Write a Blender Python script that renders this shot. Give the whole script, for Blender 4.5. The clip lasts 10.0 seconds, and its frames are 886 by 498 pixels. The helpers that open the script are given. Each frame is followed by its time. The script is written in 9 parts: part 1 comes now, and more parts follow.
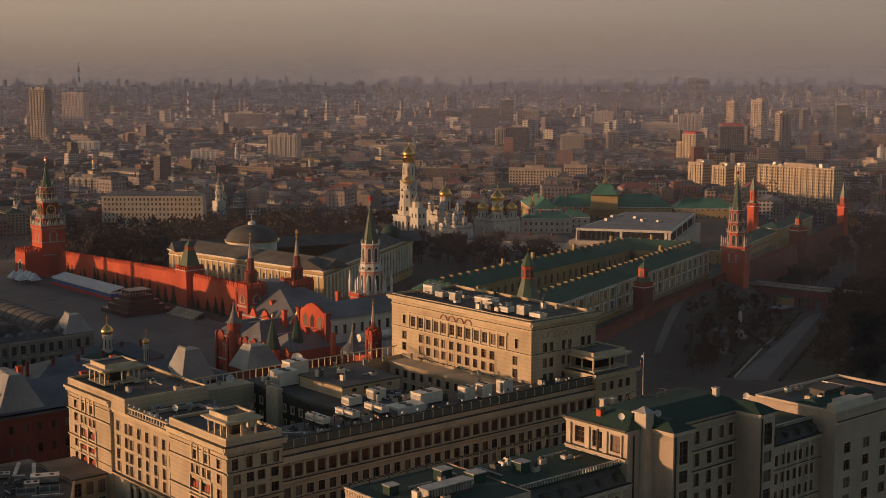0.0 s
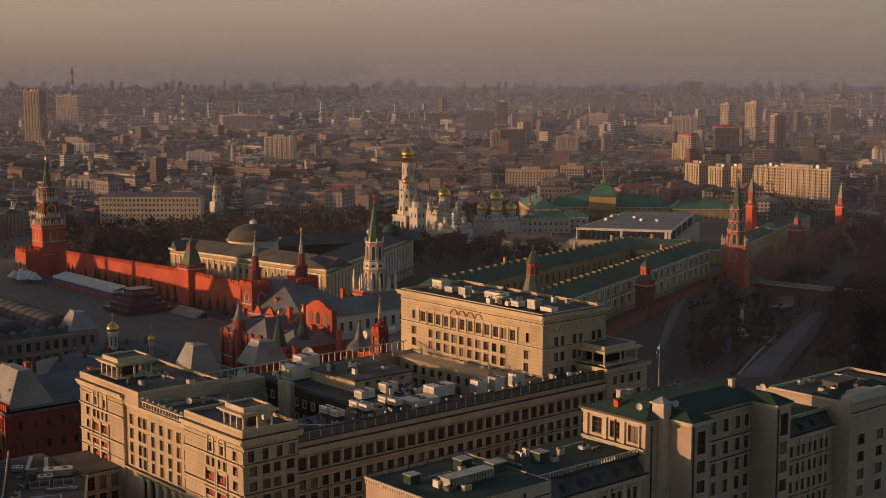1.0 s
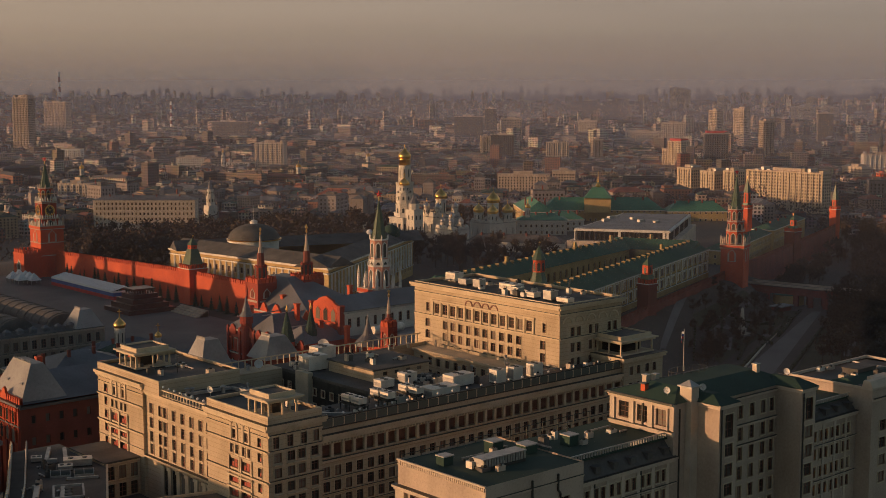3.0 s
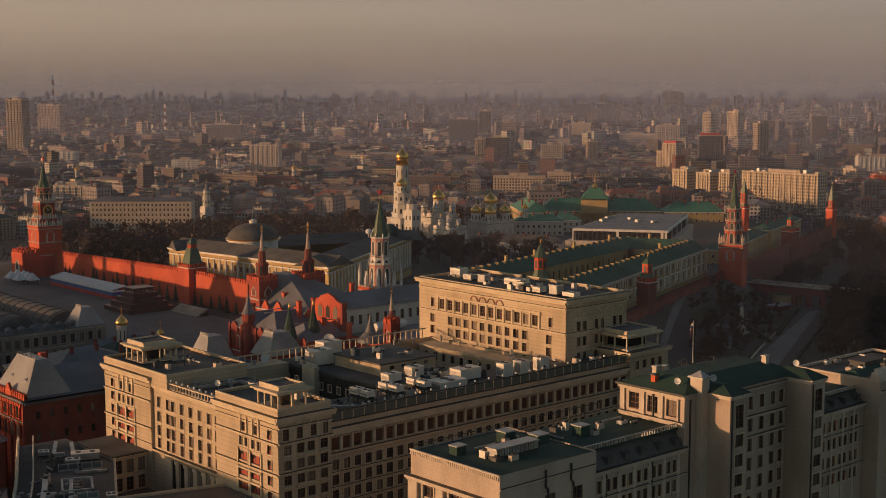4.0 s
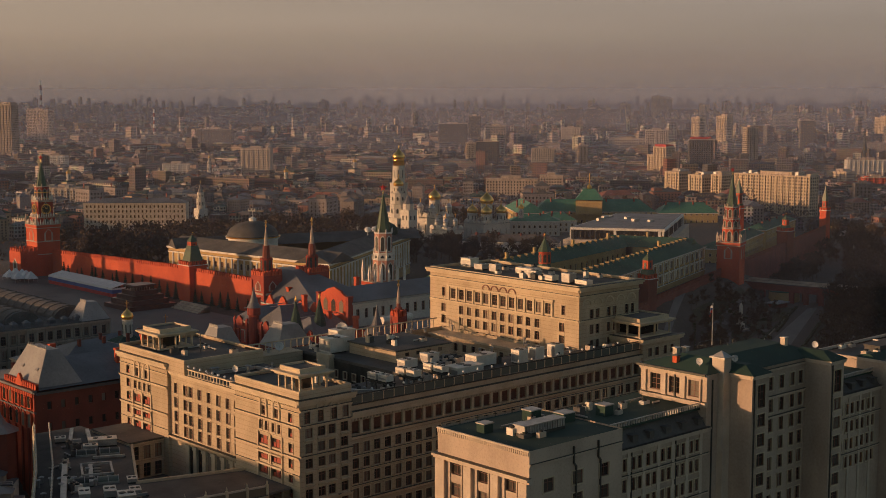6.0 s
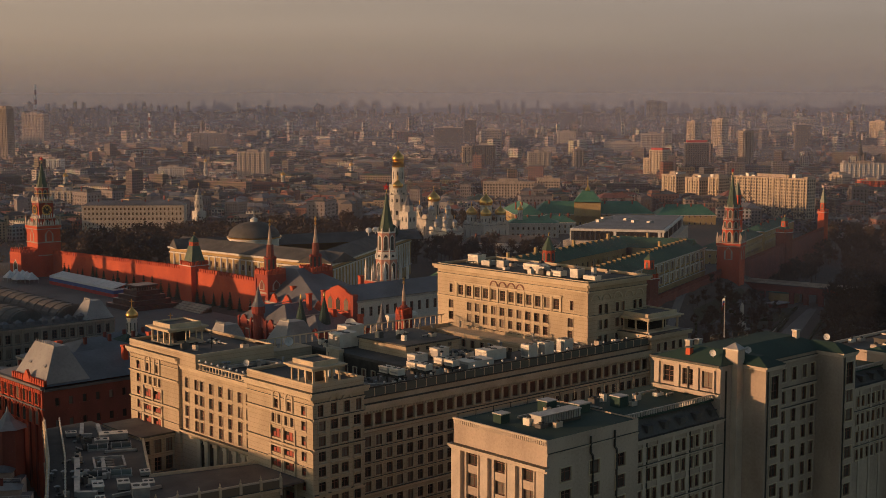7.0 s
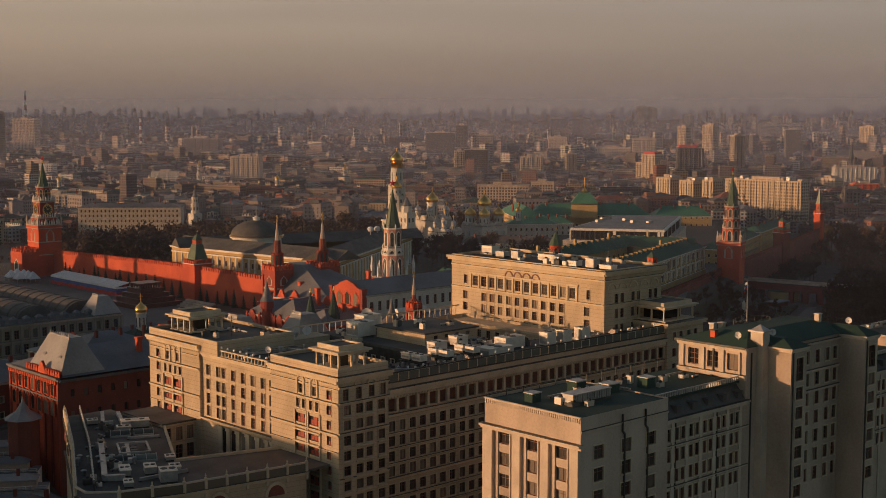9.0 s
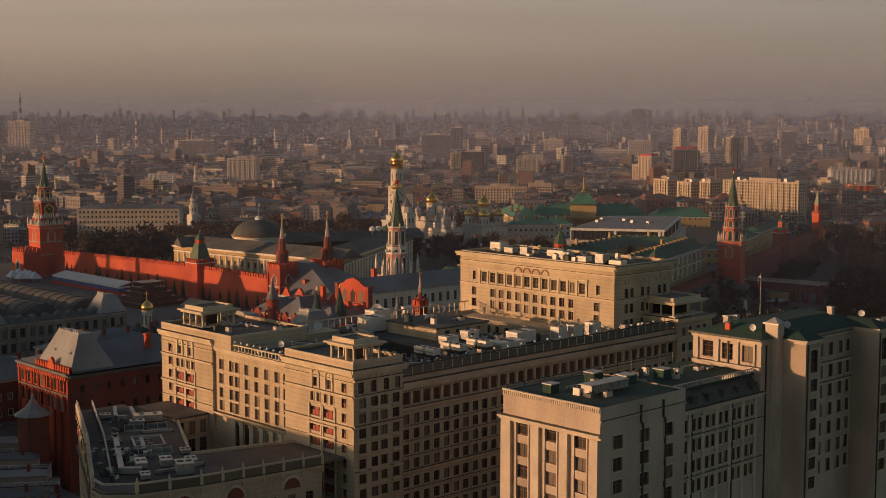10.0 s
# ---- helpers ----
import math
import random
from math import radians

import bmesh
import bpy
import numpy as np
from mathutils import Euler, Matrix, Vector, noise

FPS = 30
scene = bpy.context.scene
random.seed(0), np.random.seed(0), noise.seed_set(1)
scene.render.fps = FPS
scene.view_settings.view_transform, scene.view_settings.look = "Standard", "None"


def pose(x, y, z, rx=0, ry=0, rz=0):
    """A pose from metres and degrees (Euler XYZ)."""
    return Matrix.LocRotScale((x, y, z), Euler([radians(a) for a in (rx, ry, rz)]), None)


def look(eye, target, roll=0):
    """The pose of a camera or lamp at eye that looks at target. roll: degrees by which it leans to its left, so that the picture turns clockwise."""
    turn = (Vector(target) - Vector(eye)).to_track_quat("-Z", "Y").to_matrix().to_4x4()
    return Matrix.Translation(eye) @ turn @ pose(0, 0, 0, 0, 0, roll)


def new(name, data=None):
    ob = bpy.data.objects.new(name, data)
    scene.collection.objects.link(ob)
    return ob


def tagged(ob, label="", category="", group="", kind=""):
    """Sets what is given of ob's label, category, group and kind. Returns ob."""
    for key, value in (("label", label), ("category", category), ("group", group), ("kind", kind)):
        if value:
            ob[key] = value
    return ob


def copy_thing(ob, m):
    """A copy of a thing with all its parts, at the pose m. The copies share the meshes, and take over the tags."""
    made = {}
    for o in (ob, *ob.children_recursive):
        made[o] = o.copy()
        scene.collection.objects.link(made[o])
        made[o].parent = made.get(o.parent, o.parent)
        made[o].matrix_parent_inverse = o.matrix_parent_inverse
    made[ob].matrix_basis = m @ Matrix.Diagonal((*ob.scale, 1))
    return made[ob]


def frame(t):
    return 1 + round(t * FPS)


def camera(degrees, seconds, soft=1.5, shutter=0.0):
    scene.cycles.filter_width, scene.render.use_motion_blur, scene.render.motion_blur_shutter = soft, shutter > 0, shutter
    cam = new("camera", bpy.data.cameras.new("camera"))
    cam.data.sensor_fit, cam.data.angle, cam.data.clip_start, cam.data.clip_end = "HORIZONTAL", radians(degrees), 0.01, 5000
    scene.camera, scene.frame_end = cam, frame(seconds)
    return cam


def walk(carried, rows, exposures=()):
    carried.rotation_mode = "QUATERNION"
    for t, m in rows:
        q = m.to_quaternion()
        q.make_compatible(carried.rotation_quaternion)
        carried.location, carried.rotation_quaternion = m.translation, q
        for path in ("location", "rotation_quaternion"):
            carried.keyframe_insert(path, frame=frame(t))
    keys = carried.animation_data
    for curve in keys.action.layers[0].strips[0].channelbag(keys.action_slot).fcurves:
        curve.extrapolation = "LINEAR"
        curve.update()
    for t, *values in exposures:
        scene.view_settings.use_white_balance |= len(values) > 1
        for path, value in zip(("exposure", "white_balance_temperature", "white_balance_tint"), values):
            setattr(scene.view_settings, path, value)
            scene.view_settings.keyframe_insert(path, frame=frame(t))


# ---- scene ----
# ---- camera and its walk ----
cam = camera(36.74, 10.0, soft=0.85)
PATH = [
    (0, -604.13, -752.66, 136.34, -40.227, -7.401),
    (0.5, -606.32, -751.30, 135.19, -40.384, -7.319),
    (1, -608.42, -749.98, 133.96, -40.554, -7.256),
    (1.5, -610.39, -748.69, 132.81, -40.718, -7.177),
    (2, -612.23, -747.47, 131.64, -40.875, -7.087),
    (2.5, -613.91, -746.32, 130.44, -41.037, -6.986),
    (4, -618.58, -743.36, 126.83, -41.511, -6.722),
    (4.5, -620.14, -742.42, 125.62, -41.670, -6.668),
    (5, -621.75, -741.56, 124.41, -41.819, -6.608),
    (5.5, -623.39, -740.70, 123.15, -41.959, -6.525),
    (7, -628.81, -737.78, 119.43, -42.368, -6.201),
    (7.5, -630.66, -736.79, 118.22, -42.488, -6.108),
    (8, -632.43, -735.89, 117.06, -42.616, -6.017),
    (8.5, -634.16, -734.94, 115.90, -42.757, -5.941),
    (9, -636.02, -733.99, 114.78, -42.892, -5.884),
    (9.5, -638.03, -732.95, 113.79, -43.030, -5.822),
    (10, -640.16, -731.85, 112.79, -43.159, -5.742),
]
walk(cam, [(t, pose(x, y, z, 90 + pitch, 0, yaw)) for t, x, y, z, yaw, pitch in PATH], exposures=[(0.0, 0.0), (10.0, 0.0)])

# ---- world and sun ----
# x runs south-west along the hotel's long front, y south-east along Red Square
SUN_EL = radians(5.5)
SUN_DIR = Vector((-0.88, 0.475, 0)).normalized() * math.cos(SUN_EL) + Vector((0, 0, math.sin(SUN_EL)))
world = bpy.data.worlds.new("sky")
scene.world = world
world.use_nodes = True
wn = world.node_tree.nodes
sky = wn.new("ShaderNodeTexSky")
sky.sky_type = "NISHITA"
sky.sun_disc = False
sky.sun_elevation = SUN_EL
sky.sun_rotation = math.atan2(SUN_DIR.x, SUN_DIR.y)
sky.dust_density = 0.9
world.node_tree.links.new(sky.outputs[0], wn["Background"].inputs[0])
wn["Background"].inputs[1].default_value = 0.097
sun = new("sun", bpy.data.lights.new("sun", "SUN"))
sun.data.energy = 3.45
sun.data.angle = radians(0.6)
sun.data.color = (1.0, 0.53, 0.265)
sun.matrix_world = look(SUN_DIR * 100, (0, 0, 0))


# ---- materials ----
def material(name, rough=0.8, metal=0.0):
    m = bpy.data.materials.new(name)
    m.use_nodes = True
    b = m.node_tree.nodes["Principled BSDF"]
    b.inputs["Roughness"].default_value = rough
    b.inputs["Metallic"].default_value = metal
    return m, m.node_tree.nodes, m.node_tree.links, b


def surface(name, dark, light, scale=0.3, fine=4.0, rough=0.8, metal=0.0, bump=0.15, streak=0.0, vary=0.0, course=0.0):
    """Weathered paint, stone or sheet metal: large stains, fine grain, optional rain streaks and piece-by-piece variation."""
    m, n, l, b = material(name, rough, metal)
    co = n.new("ShaderNodeTexCoord")
    big = n.new("ShaderNodeTexNoise")
    big.inputs["Scale"].default_value = scale
    big.inputs["Detail"].default_value = 5
    small = n.new("ShaderNodeTexNoise")
    small.inputs["Scale"].default_value = fine
    small.inputs["Detail"].default_value = 3
    l.new(co.outputs["Object"], small.inputs["Vector"])
    mp = n.new("ShaderNodeMapping")
    mp.inputs["Scale"].default_value = (1, 1, 1.0 - 0.85 * streak)
    l.new(co.outputs["Object"], mp.inputs["Vector"])
    l.new(mp.outputs[0], big.inputs["Vector"])
    mix = n.new("ShaderNodeMath")
    mix.operation = "MULTIPLY_ADD"
    mix.inputs[1].default_value = 0.35
    l.new(small.outputs["Fac"], mix.inputs[0])
    l.new(big.outputs["Fac"], mix.inputs[2])
    ramp = n.new("ShaderNodeValToRGB")
    ramp.color_ramp.elements[0].position = 0.42
    ramp.color_ramp.elements[1].position = 0.86
    ramp.color_ramp.elements[0].color = (*dark, 1)
    ramp.color_ramp.elements[1].color = (*light, 1)
    l.new(mix.outputs[0], ramp.inputs[0])
    out = ramp.outputs[0]
    if vary:
        info = n.new("ShaderNodeObjectInfo")
        hsv = n.new("ShaderNodeHueSaturation")
        rng = n.new("ShaderNodeMapRange")
        rng.inputs["To Min"].default_value = 1 - vary
        rng.inputs["To Max"].default_value = 1 + vary
        l.new(info.outputs["Random"], rng.inputs["Value"])
        l.new(rng.outputs[0], hsv.inputs["Value"])
        l.new(out, hsv.inputs["Color"])
        out = hsv.outputs[0]
    if course:
        # thin dirty joints between the stone courses
        sep, div, fr, lt, mm = n.new("ShaderNodeSeparateXYZ"), n.new("ShaderNodeMath"), n.new("ShaderNodeMath"), n.new("ShaderNodeMath"), n.new("ShaderNodeMix")
        div.operation, fr.operation, lt.operation = "DIVIDE", "FRACT", "LESS_THAN"
        div.inputs[1].default_value, lt.inputs[1].default_value = course, 0.11
        mm.data_type, mm.blend_type = "RGBA", "MULTIPLY"
        mm.inputs["B"].default_value = (0.80, 0.77, 0.74, 1)
        l.new(co.outputs["Object"], sep.inputs[0])
        l.new(sep.outputs["Z"], div.inputs[0])
        l.new(div.outputs[0], fr.inputs[0])
        l.new(fr.outputs[0], lt.inputs[0])
        l.new(lt.outputs[0], mm.inputs["Factor"])
        l.new(out, mm.inputs["A"])
        out = mm.outputs["Result"]
    l.new(out, b.inputs["Base Color"])
    bp = n.new("ShaderNodeBump")
    bp.inputs["Strength"].default_value = bump
    bp.inputs["Distance"].default_value = 0.05
    l.new(small.outputs["Fac"], bp.inputs["Height"])
    l.new(bp.outputs[0], b.inputs["Normal"])
    return m


def glass(name, tint, rough=0.12):
    m, n, l, b = material(name, rough)
    info = n.new("ShaderNodeObjectInfo")
    ramp = n.new("ShaderNodeValToRGB")
    ramp.color_ramp.elements[0].color = (tint[0] * 0.15, tint[1] * 0.15, tint[2] * 0.17, 1)
    ramp.color_ramp.elements[1].color = (min(1, tint[0] * 2.4), min(1, tint[1] * 2.3), min(1, tint[2] * 2.1), 1)
    e = ramp.color_ramp.elements.new(0.72)
    e.color = (tint[0] * 0.7, tint[1] * 0.7, tint[2] * 0.7, 1)
    l.new(info.outputs["Random"], ramp.inputs[0])
    l.new(ramp.outputs[0], b.inputs["Base Color"])
    return m


def island_paint(name, colours, window=False, rough=0.85):
    """House paint that differs from block to block, with grime; window adds rows of dark panes for houses far away."""
    m, n, l, b = material(name, rough)
    geo = n.new("ShaderNodeNewGeometry")
    ramp = n.new("ShaderNodeValToRGB")
    ramp.color_ramp.interpolation = "CONSTANT"
    for k, c in enumerate(colours):
        e = ramp.color_ramp.elements[k] if k < 2 else ramp.color_ramp.elements.new(k / len(colours))
        e.position = k / len(colours)
        e.color = (*c, 1)
    l.new(geo.outputs["Random Per Island"], ramp.inputs[0])
    co = n.new("ShaderNodeTexCoord")
    grime = n.new("ShaderNodeTexNoise")
    grime.inputs["Scale"].default_value = 0.08
    grime.inputs["Detail"].default_value = 6
    l.new(co.outputs["Object"], grime.inputs["Vector"])
    mul = n.new("ShaderNodeMix")
    mul.data_type = "RGBA"
    mul.blend_type = "MULTIPLY"
    mul.inputs["Factor"].default_value = 0.6
    l.new(ramp.outputs[0], mul.inputs["A"])
    l.new(grime.outputs["Color"], mul.inputs["B"])
    out = mul.outputs["Result"]
    if window:
        bw = n.new("ShaderNodeTexBrick")
        bw.offset = 0.0
        for key, v in (("Scale", 1.0), ("Mortar Size", 0.75), ("Mortar Smooth", 0.1), ("Brick Width", 3.4), ("Row Height", 3.3)):
            bw.inputs[key].default_value = v
        bw.inputs["Color1"].default_value = bw.inputs["Color2"].default_value = (0.045, 0.042, 0.045, 1)
        uv = n.new("ShaderNodeUVMap")
        l.new(uv.outputs[0], bw.inputs["Vector"])
        l.new(out, bw.inputs["Mortar"])
        out = bw.outputs["Color"]
    l.new(out, b.inputs["Base Color"])
    return m


CREAM = surface("cream limestone facing", (0.36, 0.285, 0.195), (0.58, 0.475, 0.34), 0.12, 2.0, 0.85, streak=0.7, course=1.1)
CREAM_TRIM = surface("pale carved limestone", (0.46, 0.38, 0.265), (0.63, 0.535, 0.395), 0.3, 3.0, 0.85)
GREYSTONE = surface("grey beige stone facing", (0.32, 0.255, 0.205), (0.54, 0.445, 0.362), 0.12, 2.0, 0.85, streak=0.7)
GREYTRIM = surface("light stone trim", (0.44, 0.375, 0.305), (0.61, 0.525, 0.432), 0.3, 3.0, 0.85)
BRICK = surface("red painted brick", (0.39, 0.058, 0.027), (0.60, 0.112, 0.046), 0.10, 1.5, 0.85, streak=0.5)
# dark brickwork, and red brick darkened for shade on west walls, towers, hall sides
BRICK_DARK_AND_SHADE = surface("dark and shaded red brick", (0.15, 0.045, 0.032), (0.25, 0.07, 0.05), 0.15, 2.0, 0.85, streak=0.4)
WHITESTONE = surface("white stone trim", (0.55, 0.53, 0.49), (0.78, 0.76, 0.71), 0.2, 2.0, 0.8)
WHITEWASH = surface("whitewashed wall", (0.46, 0.43, 0.38), (0.68, 0.64, 0.57), 0.08, 1.0, 0.85, streak=0.5)
YELLOW = surface("ochre yellow plaster", (0.36, 0.25, 0.10), (0.50, 0.36, 0.165), 0.1, 1.5, 0.85, streak=0.5)
HOUSE1 = surface("old ochre house plaster", (0.24, 0.20, 0.16), (0.37, 0.31, 0.25), 0.1, 1.5, 0.85, streak=0.5)
GREENROOF = surface("green painted sheet roof", (0.010, 0.036, 0.030), (0.026, 0.068, 0.052), 0.06, 1.0, 0.85, 0.0, streak=0.0)
GREENTIN = surface("bright green sheet roof", (0.016, 0.07, 0.046), (0.038, 0.12, 0.08), 0.06, 1.0, 0.85)
GREENBRIGHT = surface("fresh green sheet roof", (0.035, 0.14, 0.09), (0.075, 0.24, 0.16), 0.06, 1.0, 0.6)
GREENSPIRE = surface("green glazed spire", (0.036, 0.068, 0.040), (0.070, 0.115, 0.066), 0.3, 3.0, 0.45)
GREYROOF = surface("grey sheet metal roof", (0.085, 0.09, 0.102), (0.175, 0.18, 0.198), 0.08, 1.2, 0.55, 0.0)
ZINC = surface("pale zinc sheet roof", (0.20, 0.20, 0.205), (0.34, 0.34, 0.34), 0.10, 1.2, 0.5, 0.0)
CRIMSON = surface("deep crimson brick", (0.22, 0.036, 0.025), (0.36, 0.062, 0.036), 0.12, 1.5, 0.85, streak=0.5)
PINKSTONE = surface("pinkish painted brick", (0.40, 0.19, 0.14), (0.55, 0.30, 0.235), 0.2, 2.0, 0.85, streak=0.4)
DARKROOF = surface("dark bitumen roof", (0.05, 0.052, 0.052), (0.125, 0.12, 0.115), 0.15, 2.0, 0.8)
REDROOF = surface("rust red sheet roof", (0.16, 0.05, 0.03), (0.28, 0.09, 0.055), 0.1, 1.2, 0.65)
GREYMETAL = surface("galvanised metal", (0.28, 0.28, 0.28), (0.48, 0.47, 0.45), 0.6, 5.0, 0.45, 0.4)
PALEMETAL = surface("cream painted metal casing", (0.62, 0.58, 0.50), (0.78, 0.74, 0.66), 0.6, 5.0, 0.5, 0.1)
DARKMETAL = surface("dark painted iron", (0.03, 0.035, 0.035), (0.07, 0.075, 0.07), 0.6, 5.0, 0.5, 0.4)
GOLD = surface("gilded copper", (0.75, 0.42, 0.10), (0.95, 0.62, 0.20), 0.3, 2.0, 0.28, 1.0, bump=0.05)
REDPANEL = surface("red window panel", (0.34, 0.055, 0.035), (0.46, 0.09, 0.055), 0.5, 4.0, 0.6)
GRANITE = surface("dark polished granite", (0.04, 0.015, 0.014), (0.09, 0.035, 0.03), 0.5, 4.0, 0.35)
PAVING = surface("grey stone setts", (0.072, 0.072, 0.074), (0.14, 0.136, 0.132), 0.05, 1.5, 0.75)
EARTH = surface("dry earth and asphalt", (0.042, 0.038, 0.034), (0.095, 0.085, 0.072), 0.012, 0.4, 0.95)
LAWN = surface("early spring lawn", (0.026, 0.032, 0.017), (0.06, 0.061, 0.034), 0.05, 1.0, 0.95)
BARK = surface("grey brown bark", (0.05, 0.038, 0.028), (0.10, 0.08, 0.06), 1.0, 6.0, 0.9)
TWIGS = surface("bare twigs with buds", (0.042, 0.032, 0.024), (0.09, 0.066, 0.047), 0.4, 4.0, 0.95, vary=0.3)
FIR = surface("dark spruce needles", (0.012, 0.028, 0.018), (0.03, 0.055, 0.035), 0.5, 5.0, 0.9)
CANVAS = surface("white tent canvas", (0.62, 0.62, 0.62), (0.80, 0.80, 0.80), 0.4, 3.0, 0.7)
BLUE = surface("blue banner cloth", (0.05, 0.09, 0.26), (0.08, 0.14, 0.36), 0.4, 3.0, 0.8)
REDCLOTH = surface("red banner cloth", (0.35, 0.03, 0.03), (0.5, 0.06, 0.05), 0.4, 3.0, 0.8)
REDSTAR = surface("ruby glass star", (0.45, 0.02, 0.02), (0.6, 0.05, 0.04), 0.4, 3.0, 0.2)
TRIM = surface("weathered pale stone trim", (0.34, 0.27, 0.22), (0.50, 0.42, 0.35), 0.3, 3.0, 0.85)
GLASS = glass("dark window glass", (0.12, 0.108, 0.095))
GLASSDIM = glass("curtained window glass", (0.10, 0.085, 0.07))
GLASSPALE = glass("pale blinded window glass", (0.36, 0.33, 0.29), 0.3)
GLASSGREEN = glass("greenish glazing", (0.10, 0.125, 0.115), 0.4)
FRAMEWOOD = surface("reddish brown window frame", (0.15, 0.065, 0.045), (0.24, 0.11, 0.08), 1.0, 8.0, 0.6)
FARPAINT = island_paint("distant house walls", [(0.24, 0.20, 0.18), (0.38, 0.33, 0.30), (0.17, 0.13, 0.12), (0.62, 0.58, 0.54), (0.30, 0.23, 0.18), (0.17, 0.15, 0.15), (0.26, 0.23, 0.22), (0.30, 0.14, 0.10), (0.11, 0.10, 0.10), (0.44, 0.36, 0.29), (0.20, 0.17, 0.17), (0.70, 0.64, 0.56)], window=True)
TOWERPAINT = island_paint("pale panel towers", [(0.62, 0.56, 0.50), (0.70, 0.66, 0.60), (0.34, 0.30, 0.28), (0.58, 0.48, 0.40), (0.20, 0.18, 0.18), (0.66, 0.58, 0.52)], window=True)
ROOFPAINT = island_paint("city sheet metal roofs", [(0.10, 0.10, 0.11), (0.17, 0.165, 0.17), (0.06, 0.055, 0.055), (0.28, 0.28, 0.29), (0.20, 0.07, 0.045), (0.05, 0.09, 0.07), (0.09, 0.08, 0.08), (0.13, 0.11, 0.10)], rough=0.6)


# ---- mesh helpers ----
class MB:
    """A small mesh builder: plain vertex and face lists."""

    def __init__(self):
        self.v, self.f, self.m, self.cuts = [], [], [], []

    def add(self, vs, fs, mi=0):
        k = len(self.v)
        self.v.extend(tuple(p) for p in vs)
        self.f.extend(tuple(i + k for i in f) for f in fs)
        self.m.extend([mi] * len(fs))
        return self

    def prism(self, poly, z0, z1, mi=0, top=None):
        """Upright prism on a ground polygon (counter-clockwise); top: another polygon of as many corners for a taper."""
        n, top = len(poly), top or poly
        vs = [(x, y, z0) for x, y in poly] + [(x, y, z1) for x, y in top]
        fs = [tuple(range(n - 1, -1, -1)), tuple(range(n, 2 * n))]
        fs += [(i, (i + 1) % n, n + (i + 1) % n, n + i) for i in range(n)]
        return self.add(vs, fs, mi)

    def box(self, x0, x1, y0, y1, z0, z1, mi=0):
        return self.prism([(x0, y0), (x1, y0), (x1, y1), (x0, y1)], z0, z1, mi)

    def rev(self, cx, cy, prof, n=16, mi=0, turn=0.0, sx=1.0, sy=1.0):
        """Turned profile of (radius, z), from the bottom up."""
        vs, fs = [], []
        for r, z in prof:
            for i in range(n):
                a = turn + 2 * math.pi * i / n
                vs.append((cx + sx * r * math.cos(a), cy + sy * r * math.sin(a), z))
        for k in range(len(prof) - 1):
            fs += [(k * n + i, k * n + (i + 1) % n, (k + 1) * n + (i + 1) % n, (k + 1) * n + i) for i in range(n)]
        fs += [tuple(range(n - 1, -1, -1)), tuple((len(prof) - 1) * n + i for i in range(n))]
        return self.add(vs, fs, mi)

    def beam(self, a, b, w, h=None, mi=0):
        """A straight bar of square section from a to b."""
        a, b, h = Vector(a), Vector(b), h or w
        d = (b - a).normalized()
        s = d.cross(Vector((0, 0, 1)))
        s = s.normalized() if s.length > 1e-4 else Vector((1, 0, 0))
        u = s.cross(d)
        vs = [p + s * i * w / 2 + u * j * h / 2 for p in (a, b) for i, j in ((-1, -1), (1, -1), (1, 1), (-1, 1))]
        return self.add(vs, [(3, 2, 1, 0), (4, 5, 6, 7), (0, 1, 5, 4), (1, 2, 6, 5), (2, 3, 7, 6), (3, 0, 4, 7)], mi)

    def hip(self, poly, z0, z1, inset=None, mi=0):
        """Hipped roof on a four-cornered plan, ridge along the longer side."""
        p = [Vector((x, y)) for x, y in poly]
        if (p[1] - p[0]).length < (p[2] - p[1]).length:
            p = p[1:] + p[:1]
        a, b = (p[3] + p[0]) / 2, (p[1] + p[2]) / 2
        k = (p[3] - p[0]).length / 2 if inset is None else inset
        d = (b - a).normalized() * min(k, (b - a).length * 0.49)
        vs = [(*q, z0) for q in p] + [(*(a + d), z1), (*(b - d), z1)]
        return self.add(vs, [(0, 1, 5, 4), (2, 3, 4, 5), (1, 2, 5), (3, 0, 4), (3, 2, 1, 0)], mi)

    def weld(self):
        """Joins corners that lie in one place, so that the pieces of an arch hang together."""
        seen, new_v, at = {}, [], []
        for p in self.v:
            q = tuple(round(c, 3) for c in p)
            if q not in seen:
                seen[q] = len(new_v)
                new_v.append(p)
            at.append(seen[q])
        count = {}
        faces = [tuple(at[i] for i in f) for f in self.f]
        for f in faces:
            count[frozenset(f)] = count.get(frozenset(f), 0) + 1
        keep = [k for k, f in enumerate(faces) if count[frozenset(f)] == 1]
        self.v, self.f, self.m = new_v, [faces[k] for k in keep], [self.m[k] for k in keep]
        return self

    def mesh(self, name, mats, smooth=False):
        me = bpy.data.meshes.new(name)
        me.from_pydata(self.v, [], self.f)
        for m in mats if isinstance(mats, (list, tuple)) else [mats]:
            me.materials.append(m)
        me.polygons.foreach_set("material_index", self.m)
        if smooth:
            me.polygons.foreach_set("use_smooth", [True] * len(self.f))
        me.update()
        return me


def rect(x0, x1, y0, y1):
    return [(x0, y0), (x1, y0), (x1, y1), (x0, y1)]


